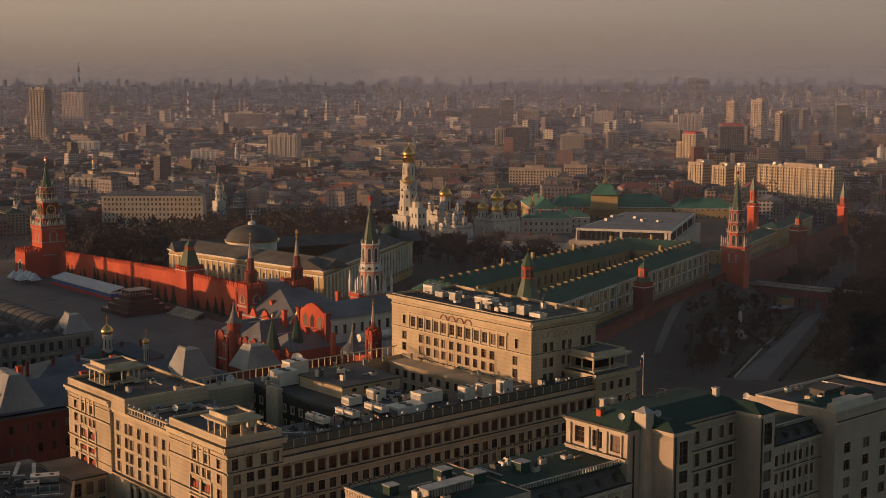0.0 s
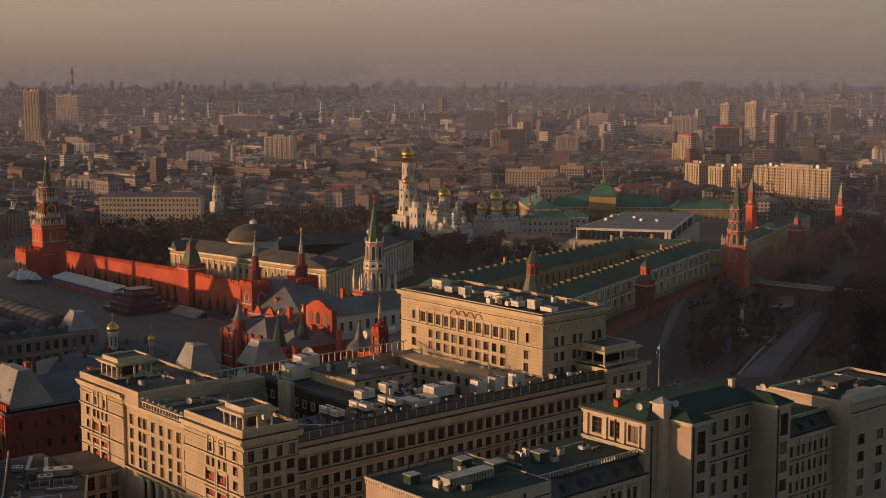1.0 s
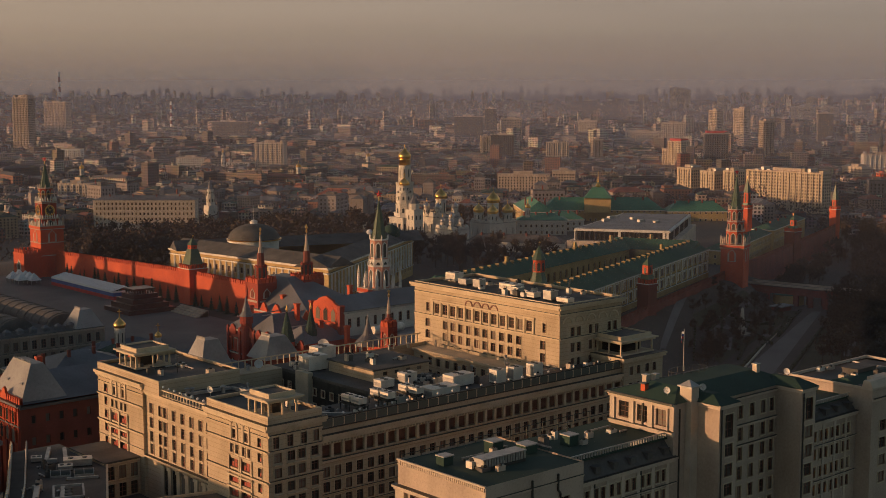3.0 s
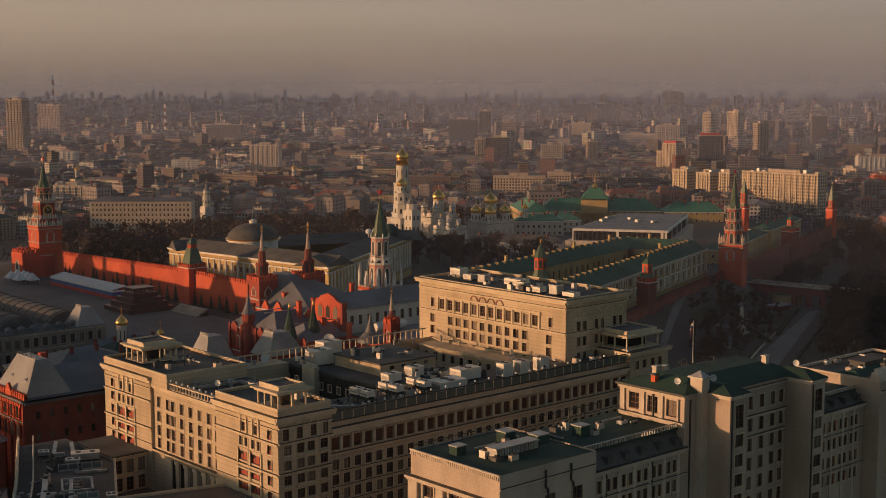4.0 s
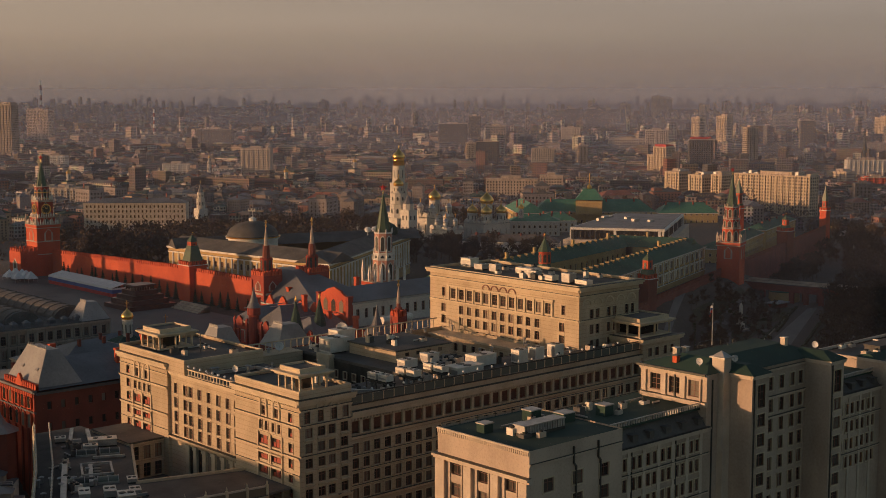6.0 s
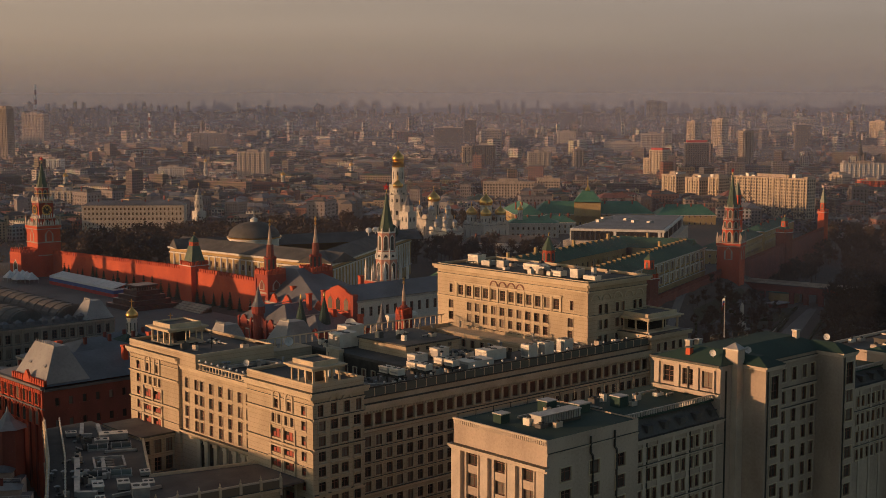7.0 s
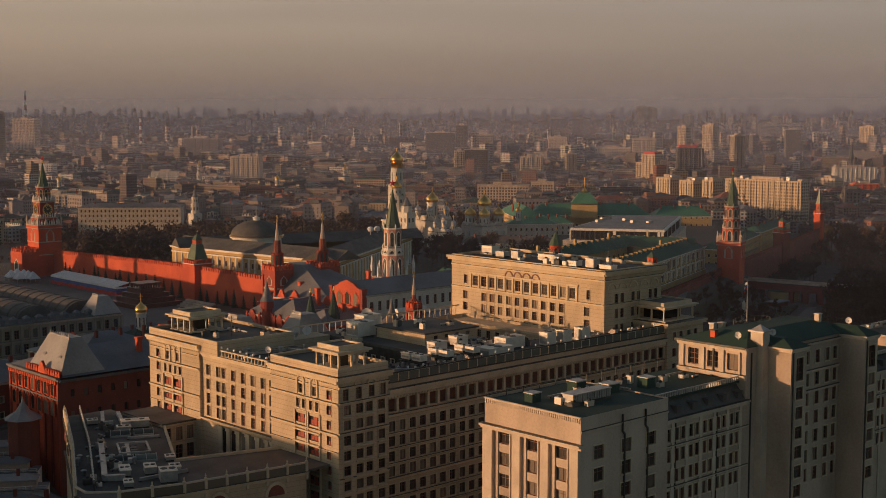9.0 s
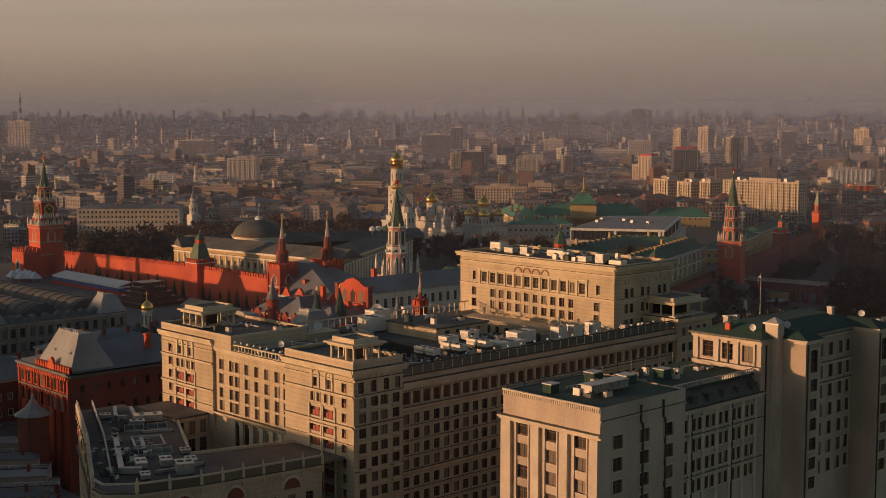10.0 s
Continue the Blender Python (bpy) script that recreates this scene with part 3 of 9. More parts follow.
def build_hotel():
    h = thing("grand_hotel", "cream limestone hotel with corner towers, balustrades and open roof pavilions", "hotel", (-420, -480, 2))
    g = 2.0
    X0, YN = -462.5, -514.5
    # towers of the square front
    for key, y1, y0, arches, side in (("near", -490.0, -514.5, (11.3, 16.1), 21.3), ("far", -437.4, -460.6, (8.8, 13.4), 4.2)):
        b, L = MB(), y1 - y0
        o, u = (X0, y1), (0, -1)
        low = [41.1 - 1.0 - 3.33 * k for k in range(1, 10)]
        front(h, b, o, u, L, 58.0, 60.0, [], [], 1, 1)
        holes = []
        me = window_mesh(1.5, 2.0, "red")
        for z in (53.3, 50.0, 46.7, 43.3, 40.1, *[40.1 - 3.33 * k for k in range(1, 11)]):
            if z < 24:
                continue
            holes.append((side - 0.75, side + 0.75, z, z + 2.0))
            placed("window", me, h, pose(X0 + 0.3, y1 - side, z, 0, 0, -90))
        for a in arches:
            holes.append((a - 0.8, a + 0.8, 53.3, 56.2))
            placed("arched_window", window_mesh(1.6, 2.9, "tall"), h, pose(X0 + 0.3, y1 - a, 53.3, 0, 0, -90))
            for z in (50.0,):
                for d in (-1.2, 1.0):
                    holes.append((a + d - 0.55, a + d + 0.55, z, z + 2.0))
                    placed("window", window_mesh(1.1, 2.0, "cross"), h, pose(X0 + 0.3, y1 - a - d, z, 0, 0, -90))
            for z in [46.7, 43.3, 40.1, *[40.1 - 3.33 * k for k in range(1, 11)]]:
                if z < 24:
                    continue
                tall = 2.6 if z == 46.7 else 2.2
                holes.append((a - 1.9, a + 1.9, z, z + tall))
                placed("window", window_mesh(3.8, tall, "red3"), h, pose(X0 + 0.3, y1 - a, z, 0, 0, -90))
        fix = []
        by = {}
        for q in holes:
            by.setdefault(round(q[2], 2), []).append(q)
        for z, some in by.items():
            top = min(q[3] for q in some)
            fix += [(q[0], q[1], z, top) for q in some]
        holed(b, o, u, L, g, 58.0, fix, 0.35)
        part("wall", b, CREAM, h)
        t = MB()
        ends = 0.5
        cornice(t, o, u, L, 57.2, 1.0, 1.4, ends=ends)
        for i in range(int(L / 0.8)):
            t.box(X0 - 0.45, X0, y1 - 0.4 - i * 0.8 - 0.3, y1 - 0.4 - i * 0.8, 56.85, 57.2)
        part("cornice", t, CREAM_TRIM, h)
        for z in (55.6, 52.3, 45.6, 41.9):
            t = MB()
            cornice(t, o, u, L, z, 0.2 if z in (55.6, 41.9) else 0.45, 0.25 if z in (55.6, 41.9) else 0.5)
            part("string_course", t, CREAM_TRIM, h)
        for a in arches:
            t = MB()
            for k in range(9):
                c0, c1 = math.pi * k / 9, math.pi * (k + 1) / 9
                for r0, r1 in ((0.95, 1.5),):
                    pts = [(a + r * math.cos(c), 56.2 + r * math.sin(c)) for r, c in ((r0, c0), (r1, c0), (r1, c1), (r0, c1))]
                    vs = [(X0 - d, y1 - p, z) for d in (0.3, -0.1) for p, z in pts]
                    t.add(vs, [(0, 1, 2, 3), (7, 6, 5, 4), (0, 4, 5, 1), (1, 5, 6, 2), (2, 6, 7, 3), (3, 7, 4, 0)])
            for d in (-1.5, 0.95):
                t.box(X0 - 0.3, X0, y1 - a - d - 0.55, y1 - a - d, 53.0, 56.2)
            part("arch_surround", t, CREAM_TRIM, h)
            t = MB()
            for d in (-2.3, 1.9):
                t.box(X0 - 0.35, X0 + 0.02, y1 - a - d - 0.4, y1 - a - d, g + 6, 49.4)
            t.box(X0 - 0.7, X0 + 0.02, y1 - a - 2.4, y1 - a + 2.4, 45.0, 45.35)
            t.box(X0 - 0.7, X0 + 0.02, y1 - a - 2.4, y1 - a + 2.4, 42.3, 42.65)
            part("bay_surround", t, CREAM_TRIM, h)
    # middle of the square front
    b = MB()
    o, L = (X0 + 0.8, -460.6), 29.4
    cols = [2.6, 6.9, 9.2, 13.2, 17.2, 21.2, 25.2, 28.6]
    front(h, b, o, (0, -1), L, g, 56.8, cols, [51.6, 48.1, 44.7, 41.6], 1.6, 2.5, "tall")
    part("wall", b, CREAM, h)
    t = MB()
    cornice(t, o, (0, -1), L, 55.9, 0.6, 0.9)
    part("cornice", t, CREAM_TRIM, h)
    t = MB()
    cornice(t, o, (0, -1), L, 40.4, 0.9, 0.7)
    part("string_course", t, CREAM_TRIM, h)
    for c in cols[2:]:
        part("window_band", MB().box(X0 + 0.66, X0 + 0.8, -460.6 - c - 0.8, -460.6 - c + 0.8, 33.0, 39.6), GLASS, h, "tall dark window strip")
    for c in [7.9] + [(a + b2) / 2 for a, b2 in zip(cols[2:], cols[3:])] + [29.1]:
        part("pilaster", MB().box(X0 + 0.35, X0 + 0.82, -460.6 - c - 0.75, -460.6 - c + 0.75, 24, 39.2).box(X0 + 0.2, X0 + 0.82, -460.6 - c - 0.95, -460.6 - c + 0.95, 39.2, 40.0), CREAM_TRIM, h)
    t = MB()
    t.box(X0 + 0.6, X0 + 1.2, -490, -468.5, 58.1, 58.4)
    t.box(X0 + 0.6, X0 + 1.2, -490, -468.5, 56.8, 57.0)
    part("handrail", t, CREAM_TRIM, h)
    post = MB().box(-0.14, 0.14, -0.14, 0.14, 0, 1.1).mesh("baluster", CREAM_TRIM)
    for k in range(16):
        placed("baluster", post, h, pose(X0 + 0.9, -468.5 - 1.35 * (k + 0.5), 57.0))
    # upper part of the far tower over the middle
    b = MB()
    shell(b, X0, -440, -468.5, -460.6, 56.8, 60.0, "nws")
    part("wall", b, CREAM, h)
    # side of the near tower to the avenue
    b = MB()
    o, L = (X0, YN), 14.0
    rows = [40.1 - 3.33 * k for k in range(-3, 11)]
    front(h, b, o, (1, 0), L, g, 52.6, [2.4, 5.8, 8.6, 12.0], [z for z in rows if 27 < z < 51], 1.9, 2.1, "cross")
    front(h, b, o, (1, 0), L, 52.6, 60.0, [2.0, 5.6, 9.2, 12.4], [53.2], 1.5, 2.9, "tall")
    part("wall", b, CREAM, h)
    for c in (5.6, 9.2):
        t = MB()
        for k in range(9):
            c0, c1 = math.pi * k / 9, math.pi * (k + 1) / 9
            pts = [(c + r * math.cos(a), 56.1 + r * math.sin(a)) for r, a in ((0.95, c0), (1.4, c0), (1.4, c1), (0.95, c1))]
            vs = [(X0 + p, YN - d, z) for d in (0.3, -0.1) for p, z in pts]
            t.add(vs, [(0, 1, 2, 3), (7, 6, 5, 4), (0, 4, 5, 1), (1, 5, 6, 2), (2, 6, 7, 3), (3, 7, 4, 0)])
        part("arch_surround", t, CREAM_TRIM, h)
    for z in (49.6, 42.9, 39.6, 36.3, 33.0):
        for c in (2.4, 7.2, 12.0):
            part("balcony_slab", MB().box(X0 + c - (2.6 if c == 7.2 else 1.2), X0 + c + (2.6 if c == 7.2 else 1.2), YN - 0.55, YN + 0.02, z - 0.1, z + 0.2), CREAM_TRIM, h)
    for z in (55.8, 52.4, 45.8, 35.8):
        t = MB()
        cornice(t, o, (1, 0), L, z, 0.45, 0.5)
        part("string_course", t, CREAM_TRIM, h)
    t = MB()
    cornice(t, o, (1, 0), L, 57.2, 1.0, 1.4, ends=0.9)
    part("cornice", t, CREAM_TRIM, h)
    b = MB()
    shell(b, X0, -448.5, -514.5, -490, g, 60, "es")
    shell(b, X0, -440, -468.5, -437.4, g, 60, "es")
    holed(b, (X0, -460.6), (1, 0), 0.8, g, 56.8, [])
    shell(b, X0 + 0.8, -440, -490, -468.5, g, 56.8, "s")
    part("inner_wall", b, CREAM, h)
    flat_roof(h, X0, -448.5, -514.5, -490, 59.5)
    flat_roof(h, X0, -440, -468.5, -437.4, 59.5)
    part("roof", MB().box(X0 + 1.2, -440, -490, -468.5, 56.3, 56.8), DARKROOF, h)
    belvedere(h, -462.0, -454.2, -514.0, -505.6, 59.8)
    belvedere(h, -459.0, -449.0, -451.0, -441.8, 59.8)
    # long front to the avenue
    b = MB()
    o, L = (-448.5, YN + 0.6), 98.5
    bays = [1.5 + 3.08 * k for k in range(32)]
    holes = [(c - 1.15, c + 1.15, 48.7, 51.5) for c in bays]
    front(h, b, o, (1, 0), L, g, 55.2, bays, [44.2, 40.8, 37.4, 34.0, 29.9, 26.2, 22.5], 1.75, 2.3, "cross", extra=holes, depth=0.4)
    part("wall", b, CREAM, h)
    part("gallery_back", MB().box(-448.5, -350, YN + 2.4, YN + 2.6, 48.5, 51.7), FRAMEWOOD, h)
    for c in bays:
        part("gallery_post", MB().box(-448.5 + c + 1.2, -448.5 + c + 1.88, YN + 0.35, YN + 0.62, 48.6, 51.6), CREAM_TRIM, h)
    t = MB()
    cornice(t, o, (1, 0), L, 52.3, 1.1, 1.6)
    for i in range(110):
        t.box(-448.4 + i * 0.9, -448.0 + i * 0.9, YN - 0.15, YN + 0.6, 51.9, 52.3)
    part("cornice", t, CREAM_TRIM, h)
    for z in (47.6, 43.6, 40.2, 36.8, 33.2, 29.2, 25.5):
        t = MB()
        cornice(t, o, (1, 0), L, z, 0.6 if z in (47.6, 33.2) else 0.3, 0.6 if z in (47.6, 33.2) else 0.25)
        part("string_course", t, CREAM_TRIM, h)
    t = MB()
    t.box(-448.5, -350, YN + 0.3, YN + 0.6, 57.3, 57.6)
    t.box(-448.5, -350, YN + 0.3, YN + 0.6, 55.2, 55.5)
    part("handrail", t, DARKMETAL, h)
    me = MB().box(-0.12, 0.12, -0.12, 0.12, 0, 1.8).mesh("railing_post", CREAM_TRIM)
    for k in range(33):
        placed("railing_post", me, h, pose(-448.5 + 0.2 + 3.06 * k, YN + 0.45, 55.5))
    part("rail_glazing", MB().box(-448.4, -350.1, YN + 0.36, YN + 0.40, 55.6, 57.2), GLASSGREEN, h, "greenish glazed rail panels")
    part("railing_wire", MB().box(-448.5, -350, YN + 0.43, YN + 0.47, 56.3, 56.4).box(-448.5, -350, YN + 0.43, YN + 0.47, 56.8, 56.9), GREYMETAL, h)
    b = MB()
    shell(b, -448.5, -350, YN + 0.6, -497, g, 55.2, "es")
    part("inner_wall", b, CREAM, h)
    part("roof", MB().box(-448.5, -350, YN + 0.7, -497, 54.7, 55.3), DARKROOF, h)
    # pavilion at the far end of the long front
    b = MB()
    holes = []
    front(h, b, (-350, YN - 0.4), (1, 0), 16, g, 57.5, [3.0, 6.0, 9.5, 12.5], [53.0, 48.6, 44.4, 41.0, 37.6, 34.2], 1.5, 2.3)
    front(h, b, (-350, -498), (0, -1), 16.9, g, 57.5, [12.2, 14.6], [53.0], 1.4, 2.3)
    shell(b, -350, -334, YN - 0.4, -498, g, 57.5, "es")
    part("wall", b, CREAM, h)
    t = MB()
    cornice(t, (-350, YN - 0.4), (1, 0), 16, 56.7, 0.9, 1.2, ends=0.9)
    cornice(t, (-350, -498), (0, -1), 16.9, 56.7, 0.9, 1.2)
    part("cornice", t, CREAM_TRIM, h)
    part("roof", MB().box(-350, -334, YN - 0.4, -498, 57.5, 57.9), DARKROOF, h)
    belvedere(h, -349, -335.5, -513.0, -499.5, 57.9)
    # tall block on the far side
    b = MB()
    o, L = (-363, -444), 59.7
    me = window_mesh(1.9, 2.9, "tall")
    cols = spread(8.4, 50.0, 12)
    holes = []
    for c, z, w, hh in [(c, 63.6, 2.1, 3.1) for c in cols] + [(c, 64.0, 1.2, 2.6) for c in (6.0, 54.0)]:
        holes.append((c - w / 2, c + w / 2, z, z + hh))
        placed("window", window_mesh(w, hh, "tall"), h, pose(-363 + 0.35, -444 - c, z, 0, 0, -90))
    c2 = spread(12.0, 46.0, 10)
    front(h, b, o, (0, -1), L, g, 63.6, c2 + [6.0, 53.5], [59.4, 56.0, 52.6], 1.8, 2.4)
    holed(b, o, (0, -1), L, 63.6, 72.0, [(q[0], q[1], 63.7, 66.6) for q in holes], 0.35)
    part("wall", b, CREAM, h)
    b = MB()
    front(h, b, (-363, -503.7), (1, 0), 24.5, g, 72.0, [5.0, 7.4, 12.0, 14.4, 19.5, 21.9], [63.2, 59.0, 54.8, 50.6], 1.4, 2.5, "tall")
    for i in range(5):
        c = 3.0 + 4.6 * i
        t = MB()
        for k in range(8):
            c0, c1 = math.pi * k / 8, math.pi * (k + 1) / 8
            pts = [(c + r * math.cos(a), 67.0 + r * math.sin(a)) for r, a in ((1.5, c0), (1.85, c0), (1.85, c1), (1.5, c1))]
            vs = [(-363 + p, -503.7 - d, z) for d in (0.22, -0.1) for p, z in pts]
            t.add(vs, [(0, 1, 2, 3), (7, 6, 5, 4), (0, 4, 5, 1), (1, 5, 6, 2), (2, 6, 7, 3), (3, 7, 4, 0)])
        part("blind_arch", t, CREAM_TRIM, h)
    shell(b, -363, -338.5, -503.7, -444, g, 72, "es")
    part("wall", b, CREAM, h)
    for o2, u2, L2 in ((o, (0, -1), L), ((-363, -503.7), (1, 0), 24.5)):
        t = MB()
        cornice(t, o2, u2, L2, 70.8, 1.2, 1.3, ends=1.1)
        part("cornice", t, CREAM_TRIM, h)
        for z in (62.6, 69.2):
            t = MB()
            cornice(t, o2, u2, L2, z, 0.35, 0.45)
            part("string_course", t, CREAM_TRIM, h)
    for i in range(13):
        c = 8.4 + 41.6 * i / 12
        part("half_column", MB().box(-363.35, -362.9, -444 - c - 0.3, -444 - c + 0.3, 63.0, 67.2), CREAM_TRIM, h)
    t = MB()
    t.box(-363.5, -362.9, -494.6, -451.8, 67.2, 67.7)
    part("entablature", t, CREAM_TRIM, h)
    for i in range(4):
        c = 24.0 + 3.5 * i
        t = MB()
        for k in range(8):
            c0, c1 = math.pi * k / 8, math.pi * (k + 1) / 8
            pts = [(c + r * math.cos(a), 67.6 + r * math.sin(a)) for r, a in ((1.3, c0), (1.65, c0), (1.65, c1), (1.3, c1))]
            vs = [(-363 - d, -444 - p, z) for d in (0.22, -0.1) for p, z in pts]
            t.add(vs, [(0, 1, 2, 3), (7, 6, 5, 4), (0, 4, 5, 1), (1, 5, 6, 2), (2, 6, 7, 3), (3, 7, 4, 0)])
        part("blind_arch", t, FRAMEWOOD, h)
    flat_roof(h, -363, -338.5, -503.7, -444, 71.5)
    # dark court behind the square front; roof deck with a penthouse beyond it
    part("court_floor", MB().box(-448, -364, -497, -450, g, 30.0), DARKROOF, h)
    part("low_deck", MB().box(-392, -370, -497, -450, 30.0, 46.0), DARKROOF, h)
    b = MB()
    shell(b, -418, -364, -497, -450, 30, 55.0, "w")
    part("court_wall", b, DARKMETAL, h, "dark court wall")
    b = MB()
    shell(b, -441, -364, -497, -450, 30, 55.0, "es")
    part("inner_wall", b, CREAM, h)
    part("deck", MB().box(-418.2, -392, -497, -450, 54.6, 55.35), DARKROOF, h)
    me = window_mesh(1.3, 1.8, "cross")
    for k in range(11):
        for z in (50.5, 46.5):
            placed("court_window", me, h, pose(-418.08, -455 - 3.7 * k, z, 0, 0, -90))
    part("stair_pier", MB().box(-419.6, -417.9, -468.5, -463, 30, 56.2), CREAM_TRIM, h)
    part("deck_wing", MB().box(-440, -418.2, -455, -448.5, 30, 55.35), CREAM, h)
    b = MB()
    front(h, b, (-411, -485), (1, 0), 18.5, 55.35, 58.2, spread(2, 17, 4), [56.6], 1.5, 1.0, "plain")
    shell(b, -411, -392.5, -485, -466, 55.35, 58.2, "wes")
    part("penthouse_wall", b, CREAM, h)
    part("penthouse_roof", MB().box(-411.4, -392.1, -485.4, -465.6, 58.2, 58.6), DARKROOF, h)
    t = MB()
    t.box(-440, -366, -450.3, -450.0, 57.6, 57.9)
    part("handrail", t, CREAM_TRIM, h)
    me = MB().box(-0.13, 0.13, -0.13, 0.13, 0, 2.3).mesh("railing_post", CREAM_TRIM)
    for k in range(36):
        placed("railing_post", me, h, pose(-439 + 2.05 * k, -450.15, 55.3))
    # low range before the tall block
    b = MB()
    front(h, b, (-370, -452), (0, -1), 44, g, 53.6, spread(1.5, 42.5, 11), [50.2, 46.6], 1.7, 2.2, "cross")
    shell(b, -370, -363.1, -496, -452, g, 53.6, "ne")
    part("front_range_wall", b, CREAM, h)
    part("front_range_roof", MB().box(-370.5, -363.1, -496.5, -451.5, 53.6, 54.2), CREAM_TRIM, h)
    return h


build_hotel()


def build_duma():
    d = thing("parliament_building", "grey beige stone office palace with green roofs and tall stone strips", "office building", (-420, -575, 2))
    g = 2.0
    X0, YN = -467.5, -587.0
    # end block
    b = MB()
    rows = [55.1 - 3.97 * k for k in range(14)]
    rows = [z for z in rows if z > 27]
    front(d, b, (X0, -563.9), (0, -1), 23.1, g, 63.0, [4.9, 11.9, 18.8], rows, 2.9, 2.4, "cross", depth=0.5)
    front(d, b, (X0, YN), (1, 0), 24.0, g, 63.0, [4.7, 12.1, 19.1], rows, 2.6, 2.4, "cross", depth=0.3)
    shell(b, X0, -443.5, YN, -563.9, g, 63.0, "es")
    part("wall", b, GREYSTONE, d)
    for c0, c1 in ((0.0, 2.4), (7.5, 9.4), (14.4, 16.2), (21.2, 23.1)):
        part("stone_strip", MB().box(X0 - 0.7, X0 + 0.02, -563.9 - c1, -563.9 - c0, g, 57.4), GREYTRIM, d)
    for c in (3.4, 6.5, 10.4, 13.4, 17.3, 20.3):
        part("downpipe", MB().box(X0 - 0.25, X0 + 0.02, -563.9 - c - 0.12, -563.9 - c + 0.12, g, 57.4), GREYTRIM, d)
    t = MB()
    cornice(t, (X0, -563.9), (0, -1), 23.1, 57.4, 1.1, 0.9, ends=0.6)
    cornice(t, (X0, YN), (1, 0), 24.0, 60.2, 0.25, 0.4)
    part("cornice", t, GREYTRIM, d)
    t = MB()
    for i in range(46):
        t.box(X0 - 0.2, X0 + 0.02, -564.0 - i * 0.5 - 0.3, -564.0 - i * 0.5, 62.0, 62.8)
    t.box(X0 - 0.35, X0 + 0.02, -587.2, -563.9, 62.8, 63.1)
    part("fluted_parapet", t, GREYTRIM, d)
    part("roof", MB().box(X0 + 0.4, -443.5, YN + 0.4, -564.3, 62.2, 62.7), GREENROOF, d)
    for x in (-456.6, -450.2):
        t = MB()
        t.beam((x, YN - 0.2, 62.0), (x, YN - 0.2, 59.0), 0.28)
        t.beam((x, YN - 0.2, 59.0), (x + 0.6, YN - 0.2, 58.4), 0.28)
        t.beam((x + 0.6, YN - 0.2, 58.4), (x + 0.6, YN - 0.2, g), 0.28)
        part("downpipe", t, DARKMETAL, d)
    # long wing behind it
    b = MB()
    cols = [2.3 + 4.35 * (k // 2) + 1.9 * (k % 2) for k in range(12)]
    rows = [z for z in (53.4 - 3.95 * k for k in range(14)) if z > 38]
    front(d, b, (-443.5, -584.0), (1, 0), 29.7, g, 57.6, cols, rows, 1.15, 2.4, "cross", depth=0.3)
    shell(b, -443.5, -413.8, -584, -563.9, g, 57.6, "e")
    part("wall", b, GREYSTONE, d)
    for k in range(7):
        x = -443.5 + 1.05 + 4.35 * k
        part("stone_strip", MB().box(x - 0.4, x + 0.4, -584.18, -583.98, g, 56.9), GREYTRIM, d)
        if k % 3 == 1:
            part("downpipe", MB().box(x + 0.7, x + 0.85, -584.25, -583.98, g, 57.0), DARKMETAL, d)
    for z in (52.3, 44.4):
        t = MB()
        cornice(t, (-443.5, -584), (1, 0), 29.7, z, 0.28, 0.35)
        part("string_course", t, GREYTRIM, d)
    t = MB()
    cornice(t, (-443.5, -584), (1, 0), 29.7, 56.9, 0.7, 0.9)
    part("cornice", t, GREYTRIM, d)
    t = MB().prism(rect(-443.5, -413.8, -584, -563.9), 57.8, 61.0, top=rect(-443.5, -413.8, -581.5, -566.4))
    part("mansard", t, DARKROOF, d)
    part("roof", MB().box(-443.6, -413.8, -582.4, -565.4, 61.0, 61.5), GREENROOF, d)
    for k in range(6):
        x = -441.0 + 4.9 * k
        part("dormer", MB().box(x - 0.7, x + 0.7, -583.9, -582.0, 58.5, 59.7).box(x - 0.85, x + 0.85, -584.0, -582.0, 59.7, 59.85), DARKROOF, d)
    t = MB()
    for k in range(40):
        t.box(-443 + 0.73 * k, -442.75 + 0.73 * k, -582.6, -582.35, 61.5, 62.3)
    t.box(-443.5, -413.9, -582.65, -582.3, 62.3, 62.45)
    part("railing", t, GREYMETAL, d)
    # raised head house with three big windows
    b = MB()
    front(d, b, (-414.6, -567.7), (0, -1), 16.2, g, 68.2, [3.4, 8.2, 13.0], [63.3], 2.6, 3.3, "tall", depth=0.5)
    shell(b, -414.6, -379.6, -583.9, -567.7, g, 68.2, "nes")
    part("wall", b, GREYSTONE, d)
    for c0, c1 in ((0.0, 1.2), (5.2, 6.3), (10.0, 11.1), (14.8, 14.98)):
        part("stone_strip", MB().box(-415.0, -414.58, -567.7 - c1, -567.7 - c0, 62.6, 67.2), GREYTRIM, d)
    t = MB()
    cornice(t, (-414.6, -567.7), (0, -1), 16.2, 67.2, 0.8, 1.0, ends=0.4)
    cornice(t, (-414.6, -567.7), (0, -1), 16.2, 61.7, 0.8, 0.9, ends=0.2)
    part("cornice", t, GREYTRIM, d)
    t = MB().prism(rect(-415.2, -408.9, -584.4, -567.2), 68.2, 70.4, top=rect(-409.2, -408.9, -580.5, -573.5))
    part("roof", t, GREENROOF, d)
    t = MB().prism(rect(-408.9, -379.2, -587.1, -567.2), 68.2, 70.4, top=rect(-408.9, -384.0, -580.5, -573.5))
    part("roof", t, GREENROOF, d)
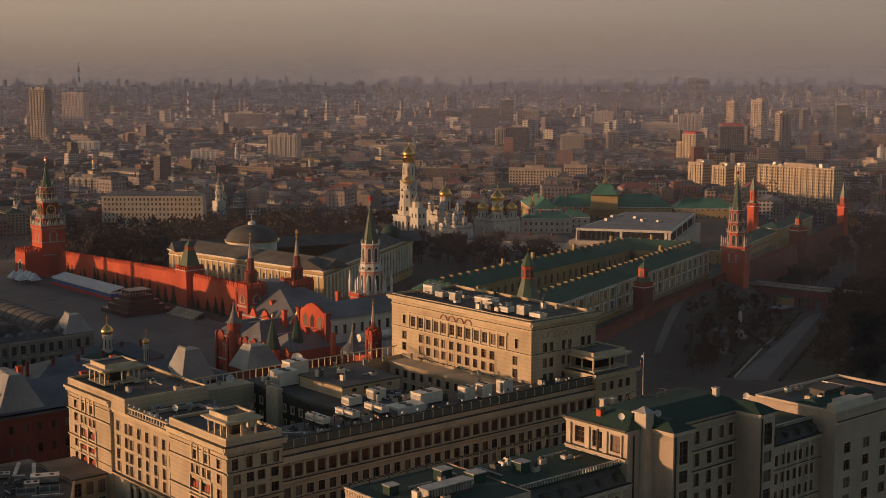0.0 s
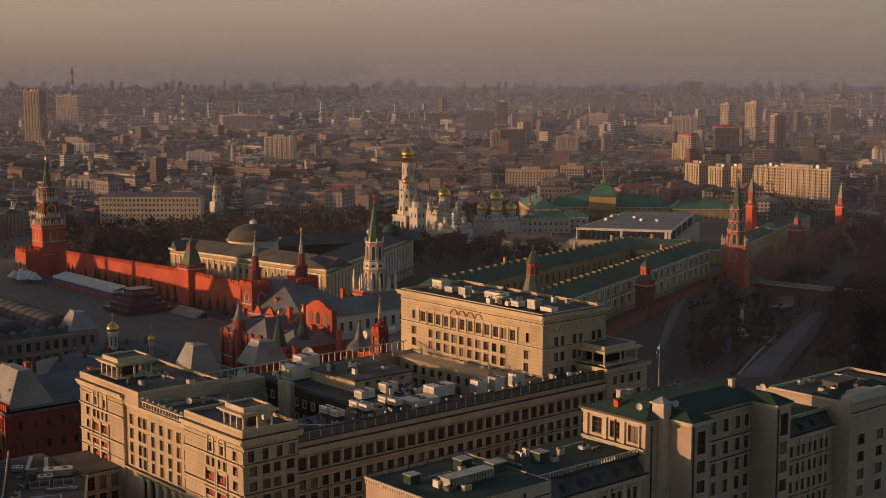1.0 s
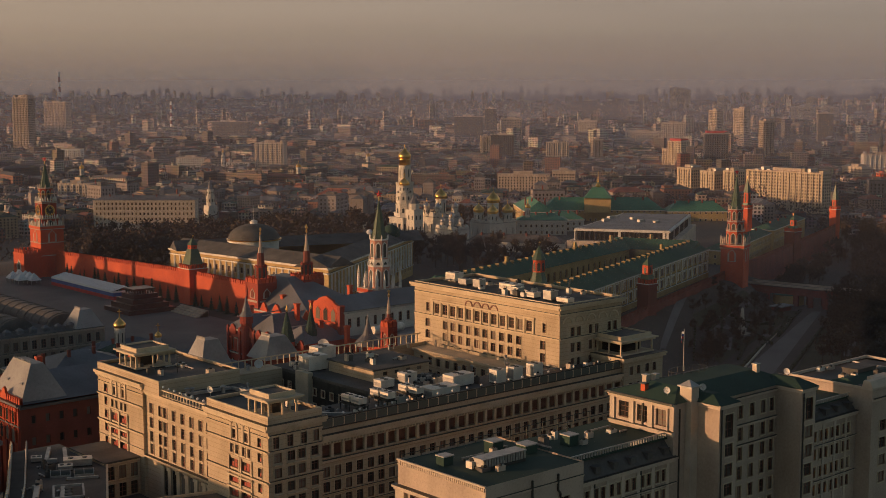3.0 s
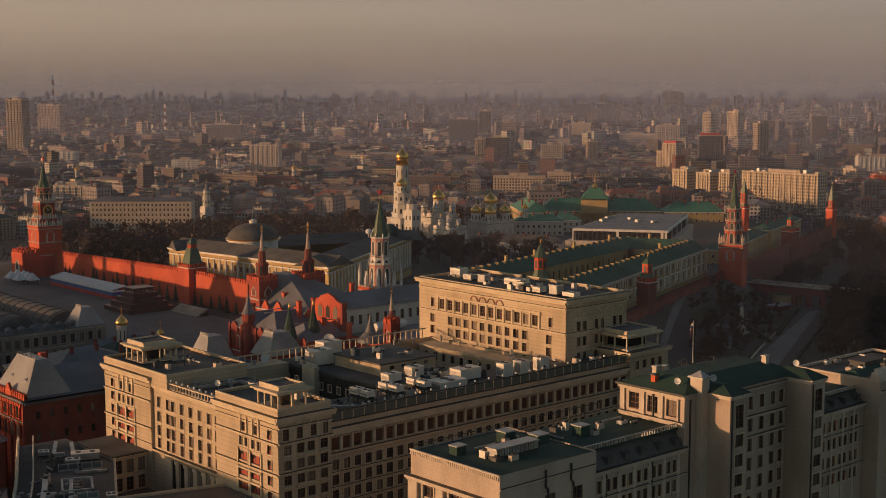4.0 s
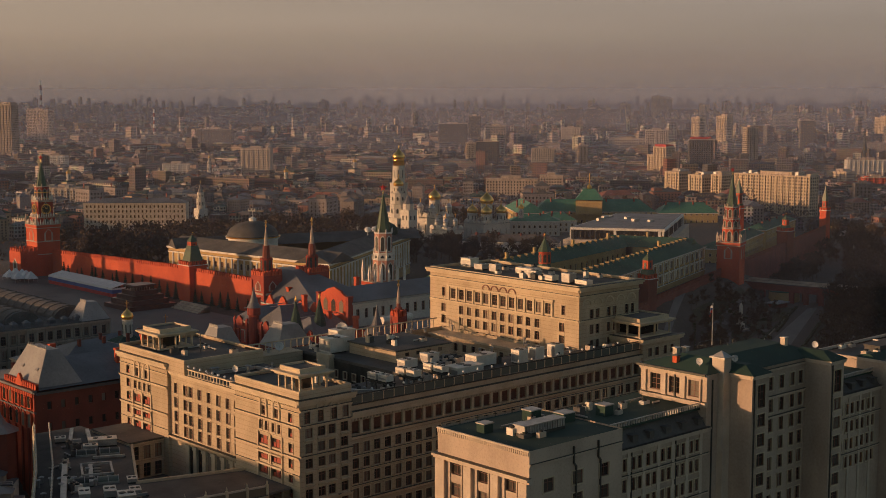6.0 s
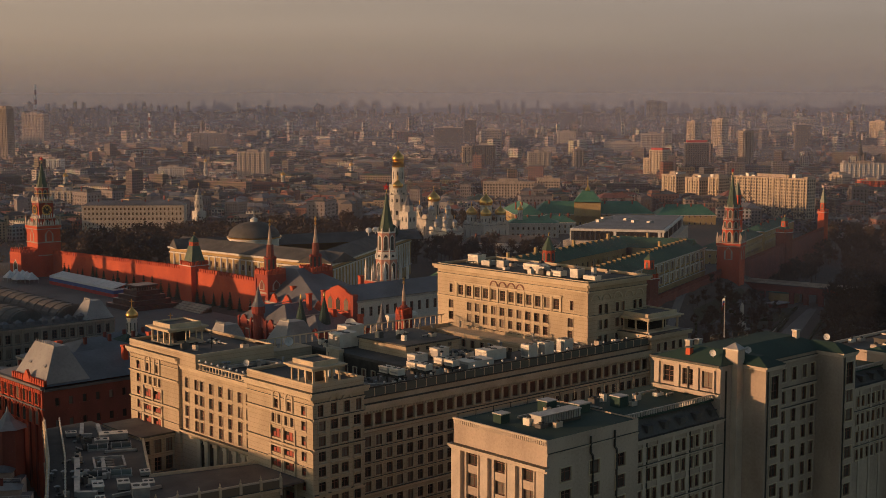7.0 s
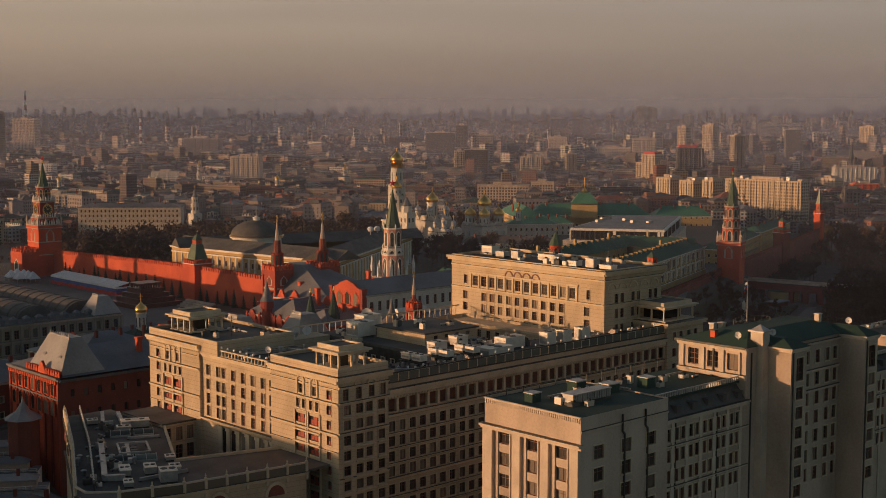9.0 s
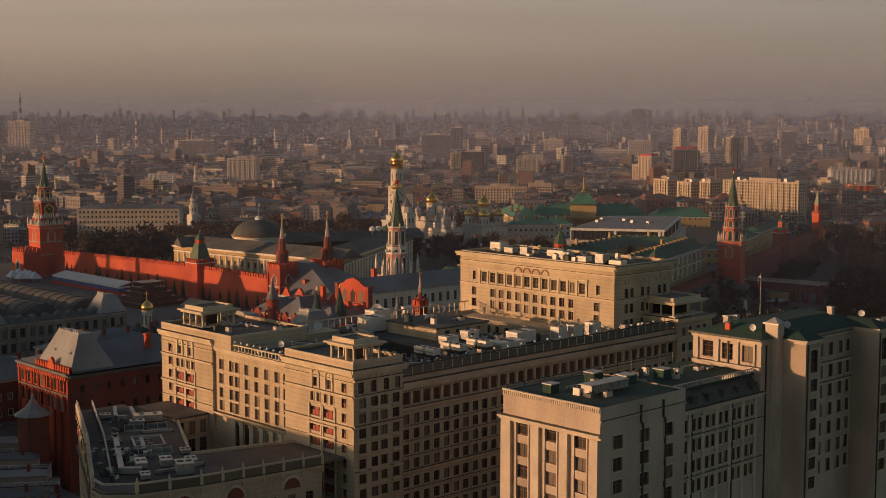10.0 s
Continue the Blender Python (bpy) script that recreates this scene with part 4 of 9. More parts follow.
    part("roof_edge", MB().box(-415.5, -379.0, -567.3, -566.9, 67.9, 68.35).box(-415.6, -415.1, -584.2, -566.9, 67.9, 68.35), DARKMETAL, d)
    # stair shaft with a pyramid cap
    t = MB().box(-411.0, -408.7, -585.3, -582.4, g, 71.0)
    part("stair_shaft", t, GREYTRIM, d)
    t = MB().prism(rect(-411.4, -408.3, -585.7, -582.0), 71.0, 71.3).prism(rect(-411.1, -408.6, -585.4, -582.3), 71.3, 72.4, top=rect(-409.95, -409.75, -583.9, -583.8))
    part("shaft_cap", t, GREYMETAL, d)
    # projecting strip and the wider block after it, each with one column of windows, a recessed bay between
    for X, W, YF, top, wide in ((-408.8, 5.6, -590.5, 68.2, 2.5), (-384.5, 5.0, -592.7, 68.2, 2.6)):
        b = MB()
        rows = [57.6, 53.6, 49.6, 45.6, 41.6, 37.6]
        back = -584.0
        holed(b, (X, back), (0, -1), back - YF, g, top, [])
        front(d, b, (X, YF), (1, 0), W, g, top, [W / 2 + 0.2], rows, wide, 2.5, "cross", depth=0.3, extra=[(W / 2 + 0.2 - wide / 2, W / 2 + 0.2 + wide / 2, 61.4, 66.0)])
        placed("window", window_mesh(wide, 4.6, "tall"), d, pose(X + W / 2 + 0.2, YF + 0.3, 61.4))
        holed(b, (X + W, YF), (0, 1), back - YF, g, top, [])
        part("wall", b, GREYSTONE, d)
        t = MB()
        cornice(t, (X, YF), (1, 0), W, top - 0.9, 0.45, 0.8, ends=0.4)
        cornice(t, (X, back), (0, -1), back - YF, top - 0.9, 0.45, 0.8)
        part("cornice", t, GREYTRIM, d)
        part("roof", MB().prism(rect(X - 0.5, X + W + 0.5, YF - 0.5, back), top, top + 1.5, top=rect(X + 1.8, X + W - 1.8, YF + 3.0, back)), GREENROOF, d)
        part("downpipe", MB().box(X + 0.5, X + 0.7, YF - 0.25, YF + 0.02, g, top - 0.9), DARKMETAL, d)
    part("downpipe", MB().box(-413.0, -412.75, -584.15, -583.88, g, 67.0), DARKMETAL, d)
    part("downpipe", MB().box(-414.9, -414.6, -576.3, -576.0, 61.5, 68.0), DARKMETAL, d)
    b = MB()
    rows = [62.9, 58.3, 54.2, 50.2, 46.2, 42.2, 38.2]
    front(d, b, (-403.2, -586.6), (1, 0), 18.7, g, 68.0, [2.6, 6.4, 10.2, 14.0, 17.0], rows, 1.5, 2.7, "tall", depth=0.3)
    part("wall", b, GREYSTONE, d)
    for z in (61.2, 57.0, 66.9):
        t = MB()
        cornice(t, (-403.2, -586.6), (1, 0), 18.7, z, 0.4, 0.5)
        part("string_course", t, GREYTRIM, d)
    # second wing and its end block
    b = MB()
    cols = [2.3 + 4.35 * (k // 2) + 1.9 * (k % 2) for k in range(10)]
    rows = [z for z in (53.4 - 3.95 * k for k in range(14)) if z > 38]
    front(d, b, (-379.5, -587.2), (1, 0), 24.7, g, 58.0, cols, rows, 1.15, 2.4, "cross", depth=0.3)
    front(d, b, (-354.8, -591), (1, 0), 34.4, g, 63.0, [4.7, 12.1, 19.1, 26.5], rows, 2.6, 2.4, "cross", depth=0.3)
    holed(b, (-354.8, -566), (0, -1), 25, g, 63.0, [])
    part("wall", b, GREYSTONE, d)
    t = MB()
    cornice(t, (-379.5, -587.2), (1, 0), 24.7, 57.2, 0.7, 0.9)
    cornice(t, (-354.8, -591), (1, 0), 34.4, 60.5, 0.5, 0.6)
    part("cornice", t, GREYTRIM, d)
    part("mansard", MB().prism(rect(-379.5, -354.9, -587.2, -566), 58.0, 60.6, top=rect(-379.5, -354.9, -584.7, -568)), DARKROOF, d)
    for k in range(5):
        x = -377.4 + 1.05 + 4.35 * k
        part("stone_strip", MB().box(x - 0.4, x + 0.4, -587.38, -587.18, g, 57.2), GREYTRIM, d)
    for z in (52.3, 44.4):
        t = MB()
        cornice(t, (-377.4, -587.2), (1, 0), 22.6, z, 0.28, 0.35)
        part("string_course", t, GREYTRIM, d)
    for k in range(5):
        x = -386.0 + 11.0 + 4.5 * k
        part("dormer", MB().box(x - 0.7, x + 0.7, -587.1, -585.0, 58.7, 59.9).box(x - 0.85, x + 0.85, -587.2, -585.0, 59.9, 60.05), DARKROOF, d)
    part("roof", MB().box(-379.5, -354.9, -585.2, -567, 60.6, 61.0), GREENROOF, d)
    t = MB().box(-379.4, -355.0, -585.5, -585.2, 61.6, 61.8)
    for k in range(33):
        t.box(-379.2 + 0.73 * k, -378.9 + 0.73 * k, -585.45, -585.2, 61.0, 61.6)
    part("railing", t, GREYMETAL, d)
    flat_roof(d, -354.8, -322.0, -591, -569.5, 62.4, DARKROOF, 1.1, GREYTRIM)
    part("raised_parapet", MB().prism(rect(-354.9, -340, -591.1, -588.4), 63.5, 65.0, top=rect(-354.9, -340, -590.4, -588.8)).box(-349, -342, -588.3, -586, 62.4, 64.6), GREYTRIM, d)
    part("skylight_ridge", MB().prism(rect(-350, -328, -584, -577), 62.4, 63.4, top=rect(-349, -329, -581, -580)), GREENROOF, d)
    part("roof_hatch", MB().box(-343, -335, -580, -576, 62.7, 64.2).box(-343.2, -334.8, -580.2, -575.8, 64.2, 64.4), DARKROOF, d)
    return d


build_duma()


# ---- the fortress ----
def sq(a, cx=0.0, cy=0.0):
    return [(cx - a, cy - a), (cx + a, cy - a), (cx + a, cy + a), (cx - a, cy + a)]


def octa(r, cx=0.0, cy=0.0, n=8):
    return [(cx + r * math.cos(2 * math.pi * (i + 0.5) / n), cy + r * math.sin(2 * math.pi * (i + 0.5) / n)) for i in range(n)]


def star_mesh():
    b = MB()
    vs = [(0, -0.35, 0), (0, 0.35, 0)]
    for k in range(10):
        r = 1.7 if k % 2 == 0 else 0.7
        a = math.pi / 2 + math.pi * k / 5
        vs.append((r * math.cos(a), 0, r * math.sin(a)))
    fs = [(0, 2 + k, 2 + (k + 1) % 10) for k in range(10)] + [(1, 2 + (k + 1) % 10, 2 + k) for k in range(10)]
    return b.add(vs, fs).mesh("star", REDSTAR)


STAR = star_mesh()


def merlon_mesh(w=1.3, d=0.7, h=2.2, brick=BRICK):
    """Swallow-tailed battlement tooth."""
    b = MB()
    prof = [(-w / 2, 0), (w / 2, 0), (w / 2, h), (0.12, h * 0.72), (-0.12, h * 0.72), (-w / 2, h)]
    vs = [(x, y, z) for y in (-d / 2, d / 2) for x, z in prof]
    fs = [(0, 1, 2, 3, 4, 5), (11, 10, 9, 8, 7, 6)] + [(i, 6 + i, 6 + (i + 1) % 6, (i + 1) % 6) for i in range(6)]
    return b.add(vs, fs).mesh("merlon", brick)


MERLON = merlon_mesh()
# teeth for the walls whose brick colour carries the shade
MERLON_SHADED = merlon_mesh(brick=BRICK_DARK_AND_SHADE)


def battlement(parent, poly, z, step=2.2):
    """Teeth along a closed polygon."""
    n = len(poly)
    for i in range(n):
        a, c = Vector(poly[i]), Vector(poly[(i + 1) % n])
        L = (c - a).length
        k = max(1, int(L / step))
        turn = math.degrees(math.atan2(c.y - a.y, c.x - a.x))
        for j in range(k):
            p = a + (c - a) * (j + 0.5) / k
            placed("merlon", MERLON, parent, Matrix.Translation(-Vector(parent.location)) @ pose(p.x, p.y, z, 0, 0, turn) if parent.type == "MESH" else pose(p.x, p.y, z, 0, 0, turn))


def pinnacle(parent, x, y, z, h, r=0.55, mat=WHITESTONE, top=None):
    b = MB().prism(sq(r, x, y), z, z + h * 0.4)
    part("pinnacle", b.prism(sq(r * 1.25, x, y), z + h * 0.4, z + h, top=sq(0.05, x, y)), mat, parent)


def arch_panel(b, cx, cy, ang, r, w, z0, z1, mi=1, mi2=2):
    """White pointed frame round a dark opening on the face of a turned tier."""
    c, s = math.cos(ang), math.sin(ang)
    for half, za, zb, out, m in ((w / 2, z0, z1, 0.12, mi), (w / 2 * 0.6, z0 + 0.3, z1 - 0.5, 0.2, mi2)):
        pts = [(-half, za), (half, za), (half, zb - half), (0, zb), (-half, zb - half)]
        vs = [(cx + (r + o) * c - q * s, cy + (r + o) * s + q * c, z) for o in (out, -0.2) for q, z in pts]
        b.add(vs, [(0, 1, 2, 3, 4), (9, 8, 7, 6, 5)] + [(i, 5 + i, 5 + (i + 1) % 5, (i + 1) % 5) for i in range(5)], m)


def tent_tower(name, label, cx, cy, z0, a, z_block, tiers, z_spire0, z_spire1, r_spire, star=True, spire=GREENSPIRE, pins=True, pin_h=7.0, trim=TRIM):
    """Fortress tower: square block with battlement and pinnacles, turned tiers with pointed arches, tent spire, star.
    tiers: (radius, z from, z to, corner count, brick)."""
    t = thing(name, label, "fortress tower", (cx, cy, z0))
    b = MB().prism(sq(a, cx, cy), z0 - 3, z_block - 1.5)
    b.prism(sq(a + 0.5, cx, cy), z_block - 1.5, z_block)
    part("block", b, BRICK, t)
    w = MB()
    w.prism(sq(a + 0.65, cx, cy), z_block - 1.9, z_block - 1.5).prism(sq(a + 0.6, cx, cy), z_block, z_block + 0.35)
    part("string_course", w, TRIM, t, "pale stone band")
    for ang in (math.pi, -math.pi / 2, 0, math.pi / 2):
        f = MB()
        arch_panel(f, cx, cy, ang, a, a * 0.75, z_block - 9.5, z_block - 2.2, 0, 1)
        part("niche", f, [TRIM, BRICK], t)
    if pins:
        for i in range(4):
            for k in range(3):
                p, q = Vector(sq(a, cx, cy)[i]), Vector(sq(a, cx, cy)[(i + 1) % 4])
                s = p + (q - p) * k / 3
                pinnacle(t, s.x, s.y, z_block + 0.3, pin_h if k == 0 else pin_h * 0.7, 0.45 if k == 0 else 0.36, trim)
    else:
        battlement(t, sq(a + 0.1, cx, cy), z_block + 0.3)
    for r, za, zb, n, brick in tiers:
        f = MB().prism(octa(r, cx, cy, n), za, zb)
        k = n if n > 4 else 4
        ap = r * math.cos(math.pi / n)
        tier = part("tier", f, brick, t)
        for i in range(k):
            ang = 2 * math.pi * (i + 1) / n
            f = MB()
            arch_panel(f, cx, cy, ang, ap, 2 * r * math.sin(math.pi / n) * (0.78 if n > 4 else 0.5), za + (zb - za) * 0.08, zb - (zb - za) * 0.12, 0, 1)
            part("arch", f, [trim, DARKMETAL], tier)
        part("string_course", MB().prism(octa(r * 1.06, cx, cy, n), zb - 0.4, zb + 0.2), trim, t, "pale stone band")
        if n > 4:
            for i in range(n):
                p = octa(r * 1.02, cx, cy, n)[i]
                pinnacle(t, p[0], p[1], zb + 0.2, 1.8, 0.2, trim)
    f = MB().prism(octa(r_spire, cx, cy), z_spire0, z_spire1, top=octa(0.16, cx, cy))
    part("spire", f, spire, t, "green tent spire")
    rib = MB()
    for p in octa(r_spire + 0.05, cx, cy):
        rib.beam((p[0], p[1], z_spire0), (cx, cy, z_spire1), 0.22)
    part("spire_rib", rib, GREENSPIRE, t)
    g = MB().rev(cx, cy, [(0.16, z_spire1 - 0.6), (0.45, z_spire1), (0.16, z_spire1 + 0.6), (0.1, z_spire1 + 1.4)], 8)
    part("finial", g, GOLD, t)
    if star:
        ob = placed("star", STAR, t, pose(cx, cy, z_spire1 + 2.4, 0, 0, -40))
    return t


def clock(parent, x, y, z, turn, r=3.1):
    """Round black dial with gilt ring, marks and pointers, facing the turned -y side."""
    m = pose(x, y, z, 0, 0, turn)
    d = MB().rev(0, 0, [(r, 0), (r, 0.25)], 28)
    d.v = [(p[0], -p[2], p[1]) for p in d.v]
    d.f = [f[::-1] for f in d.f]
    dial = placed("clock_dial", d.mesh("clock_dial", DARKMETAL), parent, m)
    g = MB()
    for k in range(28):
        a0, a1 = 2 * math.pi * k / 28, 2 * math.pi * (k + 1) / 28
        vs = [(q * math.cos(a), yy, q * math.sin(a)) for yy in (-0.42, -0.2) for q, a in ((r * 0.9, a0), (r * 1.06, a0), (r * 1.06, a1), (r * 0.9, a1))]
        g.add(vs, [(0, 1, 2, 3), (7, 6, 5, 4), (0, 4, 5, 1), (1, 5, 6, 2), (2, 6, 7, 3), (3, 7, 4, 0)])
    for k in range(12):
        a = 2 * math.pi * k / 12
        g.beam((r * 0.66 * math.cos(a), -0.3, r * 0.66 * math.sin(a)), (r * 0.84 * math.cos(a), -0.3, r * 0.84 * math.sin(a)), 0.3)
    g.beam((0, -0.36, 0), (r * 0.35, -0.36, r * 0.25), 0.25)
    g.beam((0, -0.36, 0), (-r * 0.3, -0.36, r * 0.62), 0.2)
    part("gilt_ring", g, GOLD, dial)


def build_gate_tower():
    """The clock tower at the head of the square."""
    cx, cy, g = -272.3, 5.5, 18.0
    t = tent_tower("clock_tower", "red brick gate tower with gilt clock, white pinnacles and green spire", cx, cy, g, 7.2, 48.0,
                   [(7.6, 48.0, 52.5, 4, CRIMSON), (6.4, 52.5, 62.5, 4, CRIMSON), (4.2, 62.5, 70.5, 8, CRIMSON)], 70.5, 85.0, 3.1, pin_h=6.0)
    # rows of pale pinnacles and small gables on the ledges
    for r, z, n, ph in ((6.9, 48.2, 9, 3.2), (5.1, 52.6, 7, 2.8), (4.7, 62.4, 6, 3.4)):
        corners = sq(r, cx, cy)
        for i in range(4):
            p, q = Vector(corners[i]), Vector(corners[(i + 1) % 4])
            for k in range(n):
                e = p + (q - p) * (k + 0.5) / n
                pinnacle(t, e.x, e.y, z, ph * (1.0 if k % 2 else 0.75), 0.26, WHITESTONE)
    part("string_course", MB().prism(sq(4.9, cx, cy), 61.4, 61.9).prism(sq(7.4, cx, cy), 38.0, 38.5).prism(sq(7.4, cx, cy), 30.5, 31.0), TRIM, t)
    for zt in (63.2, 66.8):
        part("tracery", MB().prism(octa(4.45, cx, cy), zt, zt + 0.35), GOLD, t)
    for ang, tx, ty in ((-90, -1, 0), (0, 0, -1), (180, 0, 1)):
        clock(t, cx + tx * 4.75, cy + ty * 4.75, 57.2, ang, 2.9)
    b = MB().box(cx - 18.0, cx - 7.2, cy - 7.5, cy + 7.5, g - 3, 33.0)
    part("gatehouse", b, BRICK, t)
    f = MB()
    arch_panel(f, cx - 18, cy, math.pi, 0, 6.0, g, 29, 0, 1)
    part("gate", f, [WHITESTONE, DARKMETAL], t, "white framed arched gateway")
    battlement(t, rect(cx - 17.6, cx - 7.6, cy - 7.1, cy + 7.1), 33.0)


build_gate_tower()
tent_tower("gothic_gate_tower", "slender red and white gothic gate tower with green spire", -258.3, -295.2, 18, 6.4, 43.0,
           [(4.9, 43.0, 53.0, 8, PINKSTONE), (4.4, 53.0, 55.6, 8, WHITESTONE), (4.0, 55.6, 64.4, 8, PINKSTONE)], 64.4, 81.4, 3.4, pin_h=9.5, trim=WHITESTONE)
gate = tent_tower("palace_gate_tower", "tall red brick gate tower with white pinnacles and green spire", 25.2, -273.4, 2, 6.7, 38.2,
           [(5.3, 38.2, 46.4, 8, BRICK), (4.8, 46.4, 52.0, 8, CRIMSON), (4.2, 52.0, 59.0, 8, CRIMSON)], 59.0, 78.2, 3.3, pin_h=6.4)
gate.matrix_basis = pose(25.2, -273.4, 2, 0, 0, 22)


def small_tower(name, label, cx, cy, g, a, z_block, z_tent, lantern, z_top, n=4, brick=BRICK):
    """Wall tower: block, green tent, red lantern, small green pyramid."""
    t = thing(name, label, "fortress tower", (cx, cy, g))
    ring = sq if n == 4 else (lambda r, x, y: octa(r * 1.15, x, y, n))
    b = MB().prism(ring(a, cx, cy), g - 3, z_block - 1.2)
    part("block", b.prism(ring(a + 0.4, cx, cy), z_block - 1.2, z_block), brick, t)
    part("string_course", MB().prism(ring(a + 0.5, cx, cy), z_block - 0.1, z_block + 0.25), WHITESTONE, t)
    battlement(t, ring(a, cx, cy), z_block + 0.2, 2.0)
    lr = lantern[0]
    part("tent", MB().prism(ring(a * 0.82, cx, cy), z_block, z_tent, top=ring(lr * 1.05, cx, cy)), GREENSPIRE, t, "green tiled tent roof")
    f = MB().prism(octa(lr * 1.25, cx, cy, n), z_tent, lantern[1])
    for i in range(n):
        arch_panel(f, cx, cy, 2 * math.pi * (i + 1) / n, lr * 1.25 * math.cos(math.pi / n), lr * 1.0, z_tent + 0.3, lantern[1] - 0.4, 1, 2)
    part("lantern", f, [BRICK, BRICK, DARKMETAL], t)
    part("lantern_roof", MB().prism(octa(lr * 1.5, cx, cy, n), lantern[1], z_top, top=octa(0.08, cx, cy, n)), GREENSPIRE, t)
    part("weathervane", MB().box(cx - 0.05, cx + 0.05, cy - 0.05, cy + 0.05, z_top, z_top + 1.6).box(cx, cx + 0.8, cy - 0.03, cy + 0.03, z_top + 0.9, z_top + 1.4), GOLD, t)
    return t


small_tower("gate_turret", "slender red turret with a small green tent on the wall", -268.0, 21.5, 18, 2.2, 45.0, 48.5, (1.2, 51.5), 60.0)
small_tower("wall_tower", "square red brick wall tower with green tent roof", -260.9, -142.9, 18, 5.2, 36.5, 46.5, (2.0, 48.5), 52.0)
# block coloured dark as if in shade, lantern left in plain red brick
small_tower("wall_tower", "brick wall tower, block darkened for shade, with a bright red lantern", -107.8, -319.1, 2, 3.4, 33.0, 37.5, (2.0, 42.2), 45.4, brick=BRICK_DARK_AND_SHADE)
small_tower("corner_tower", "round red brick corner tower with steep green tent", -239.3, -373.5, 2, 7.0, 43.0, 56.4, (2.0, 61.3), 67.0, n=8)
small_tower("wall_tower", "red brick tower with stepped tiers above the west wall", 222.5, -138.0, 12, 3.0, 38.8, 42.7, (2.1, 50.6), 61.4)
# this block's darker brick also stands for shade
small_tower("wall_tower", "red brick wall tower with green tent on the west wall, block darkened for shade", 185.5, -204.5, 2, 4.2, 29.0, 33.0, (1.9, 37.0), 40.0, brick=BRICK_DARK_AND_SHADE)
small_tower("corner_gate_tower", "stepped red brick gate tower at the far corner", 325.0, -149.0, 2, 3.0, 32.5, 35.0, (1.9, 40.0), 53.0)


def fortress_wall(p0, p1, g0, g1, z0, z1, label, brick=BRICK):
    """Brick wall with battlement between two towers; ground and top heights at both ends."""
    a, c = Vector(p0), Vector(p1)
    u = (c - a).normalized()
    n = Vector((u.y, -u.x))
    w = thing("fortress_wall", label, "fortress wall", ((a.x + c.x) / 2, (a.y + c.y) / 2, min(g0, g1)))
    b = MB()
    vs = []
    for p, g, z in ((a, g0, z0), (c, g1, z1)):
        vs += [(*(p + n * 2.2), g - 4), (*(p - n * 2.2), g - 4), (*(p - n * 2.0), z), (*(p + n * 2.0), z)]
    b.add(vs, [(0, 1, 2, 3), (7, 6, 5, 4), (0, 3, 7, 4), (3, 2, 6, 7), (2, 1, 5, 6), (1, 0, 4, 5)])
    part("wall", b, brick, w)
    vs = []
    for p, g, z in ((a, g0, z0), (c, g1, z1)):
        vs += [(*(p + n * 2.3), z - 0.9), (*(p + n * 2.0), z - 0.9), (*(p + n * 2.0), z - 0.4), (*(p + n * 2.3), z - 0.4)]
    part("string_course", MB().add(vs, [(0, 1, 2, 3), (7, 6, 5, 4), (0, 3, 7, 4), (3, 2, 6, 7), (2, 1, 5, 6), (1, 0, 4, 5)]), brick, w)
    L = (c - a).length
    k = int(L / 2.1)
    turn = math.degrees(math.atan2(u.y, u.x))
    for j in range(k):
        s = (j + 0.5) / k
        p = a + (c - a) * s + n * 1.6
        placed("merlon", MERLON if brick is BRICK else MERLON_SHADED, w, pose(p.x, p.y, z0 + (z1 - z0) * s - 0.05, 0, 0, turn))
    return w


fortress_wall((-268.5, -2), (-261, -138), 18, 18, 31.5, 33.8, "sunlit red brick fortress wall with swallow-tailed battlement")
fortress_wall((-261, -148), (-258.5, -289), 18, 18, 33.6, 33.2, "red brick fortress wall with swallow-tailed battlement")
fortress_wall((-258, -301), (-241, -366), 16, 8, 33.0, 31, "red brick fortress wall behind the museum")
# garden side: shade is put into the brick colour of these four walls
fortress_wall((-232, -371), (-112, -321), 2, 2, 21, 21, "brick fortress wall below the arsenal, coloured darker for shade", BRICK_DARK_AND_SHADE)
fortress_wall((-103, -317), (34, -264), 2, 2, 21, 21, "brick fortress wall below the arsenal, coloured darker for shade", BRICK_DARK_AND_SHADE)
fortress_wall((34, -264), (181, -206), 2, 2, 21, 20, "brick fortress wall along the garden, coloured darker for shade", BRICK_DARK_AND_SHADE)
fortress_wall((190, -203), (320, -151), 2, 2, 20, 19, "brick fortress wall along the garden, coloured darker for shade", BRICK_DARK_AND_SHADE)


def wing_roof(b, a, c, w, z0, z1, mi=0):
    """Gable-ended ridge roof along a line, w wide."""
    a, c = Vector(a), Vector(c)
    u = (c - a).normalized()
    n = Vector((-u.y, u.x)) * (w / 2 + 0.6)
    vs = [(*(a - n), z0), (*(c - n), z0), (*(c + n), z0), (*(a + n), z0), (*a, z1), (*c, z1)]
    b.add(vs, [(0, 1, 5, 4), (2, 3, 4, 5), (1, 2, 5), (3, 0, 4), (3, 2, 1, 0)], mi)


def dormer_mesh():
    b = MB().box(-0.7, 0.7, -0.9, 1.4, -0.6, 1.1)
    b.add([(-0.9, -1.1, 1.1), (0.9, -1.1, 1.1), (0, -1.1, 2.0), (-0.9, 1.6, 1.1), (0.9, 1.6, 1.1), (0, 1.6, 2.0)], [(0, 1, 2), (5, 4, 3), (1, 4, 5, 2), (0, 2, 5, 3), (0, 3, 4, 1)])
    b.box(-0.35, 0.35, -0.94, -0.88, 0.0, 0.8, 1)
    return b.mesh("dormer", [YELLOW, DARKMETAL])


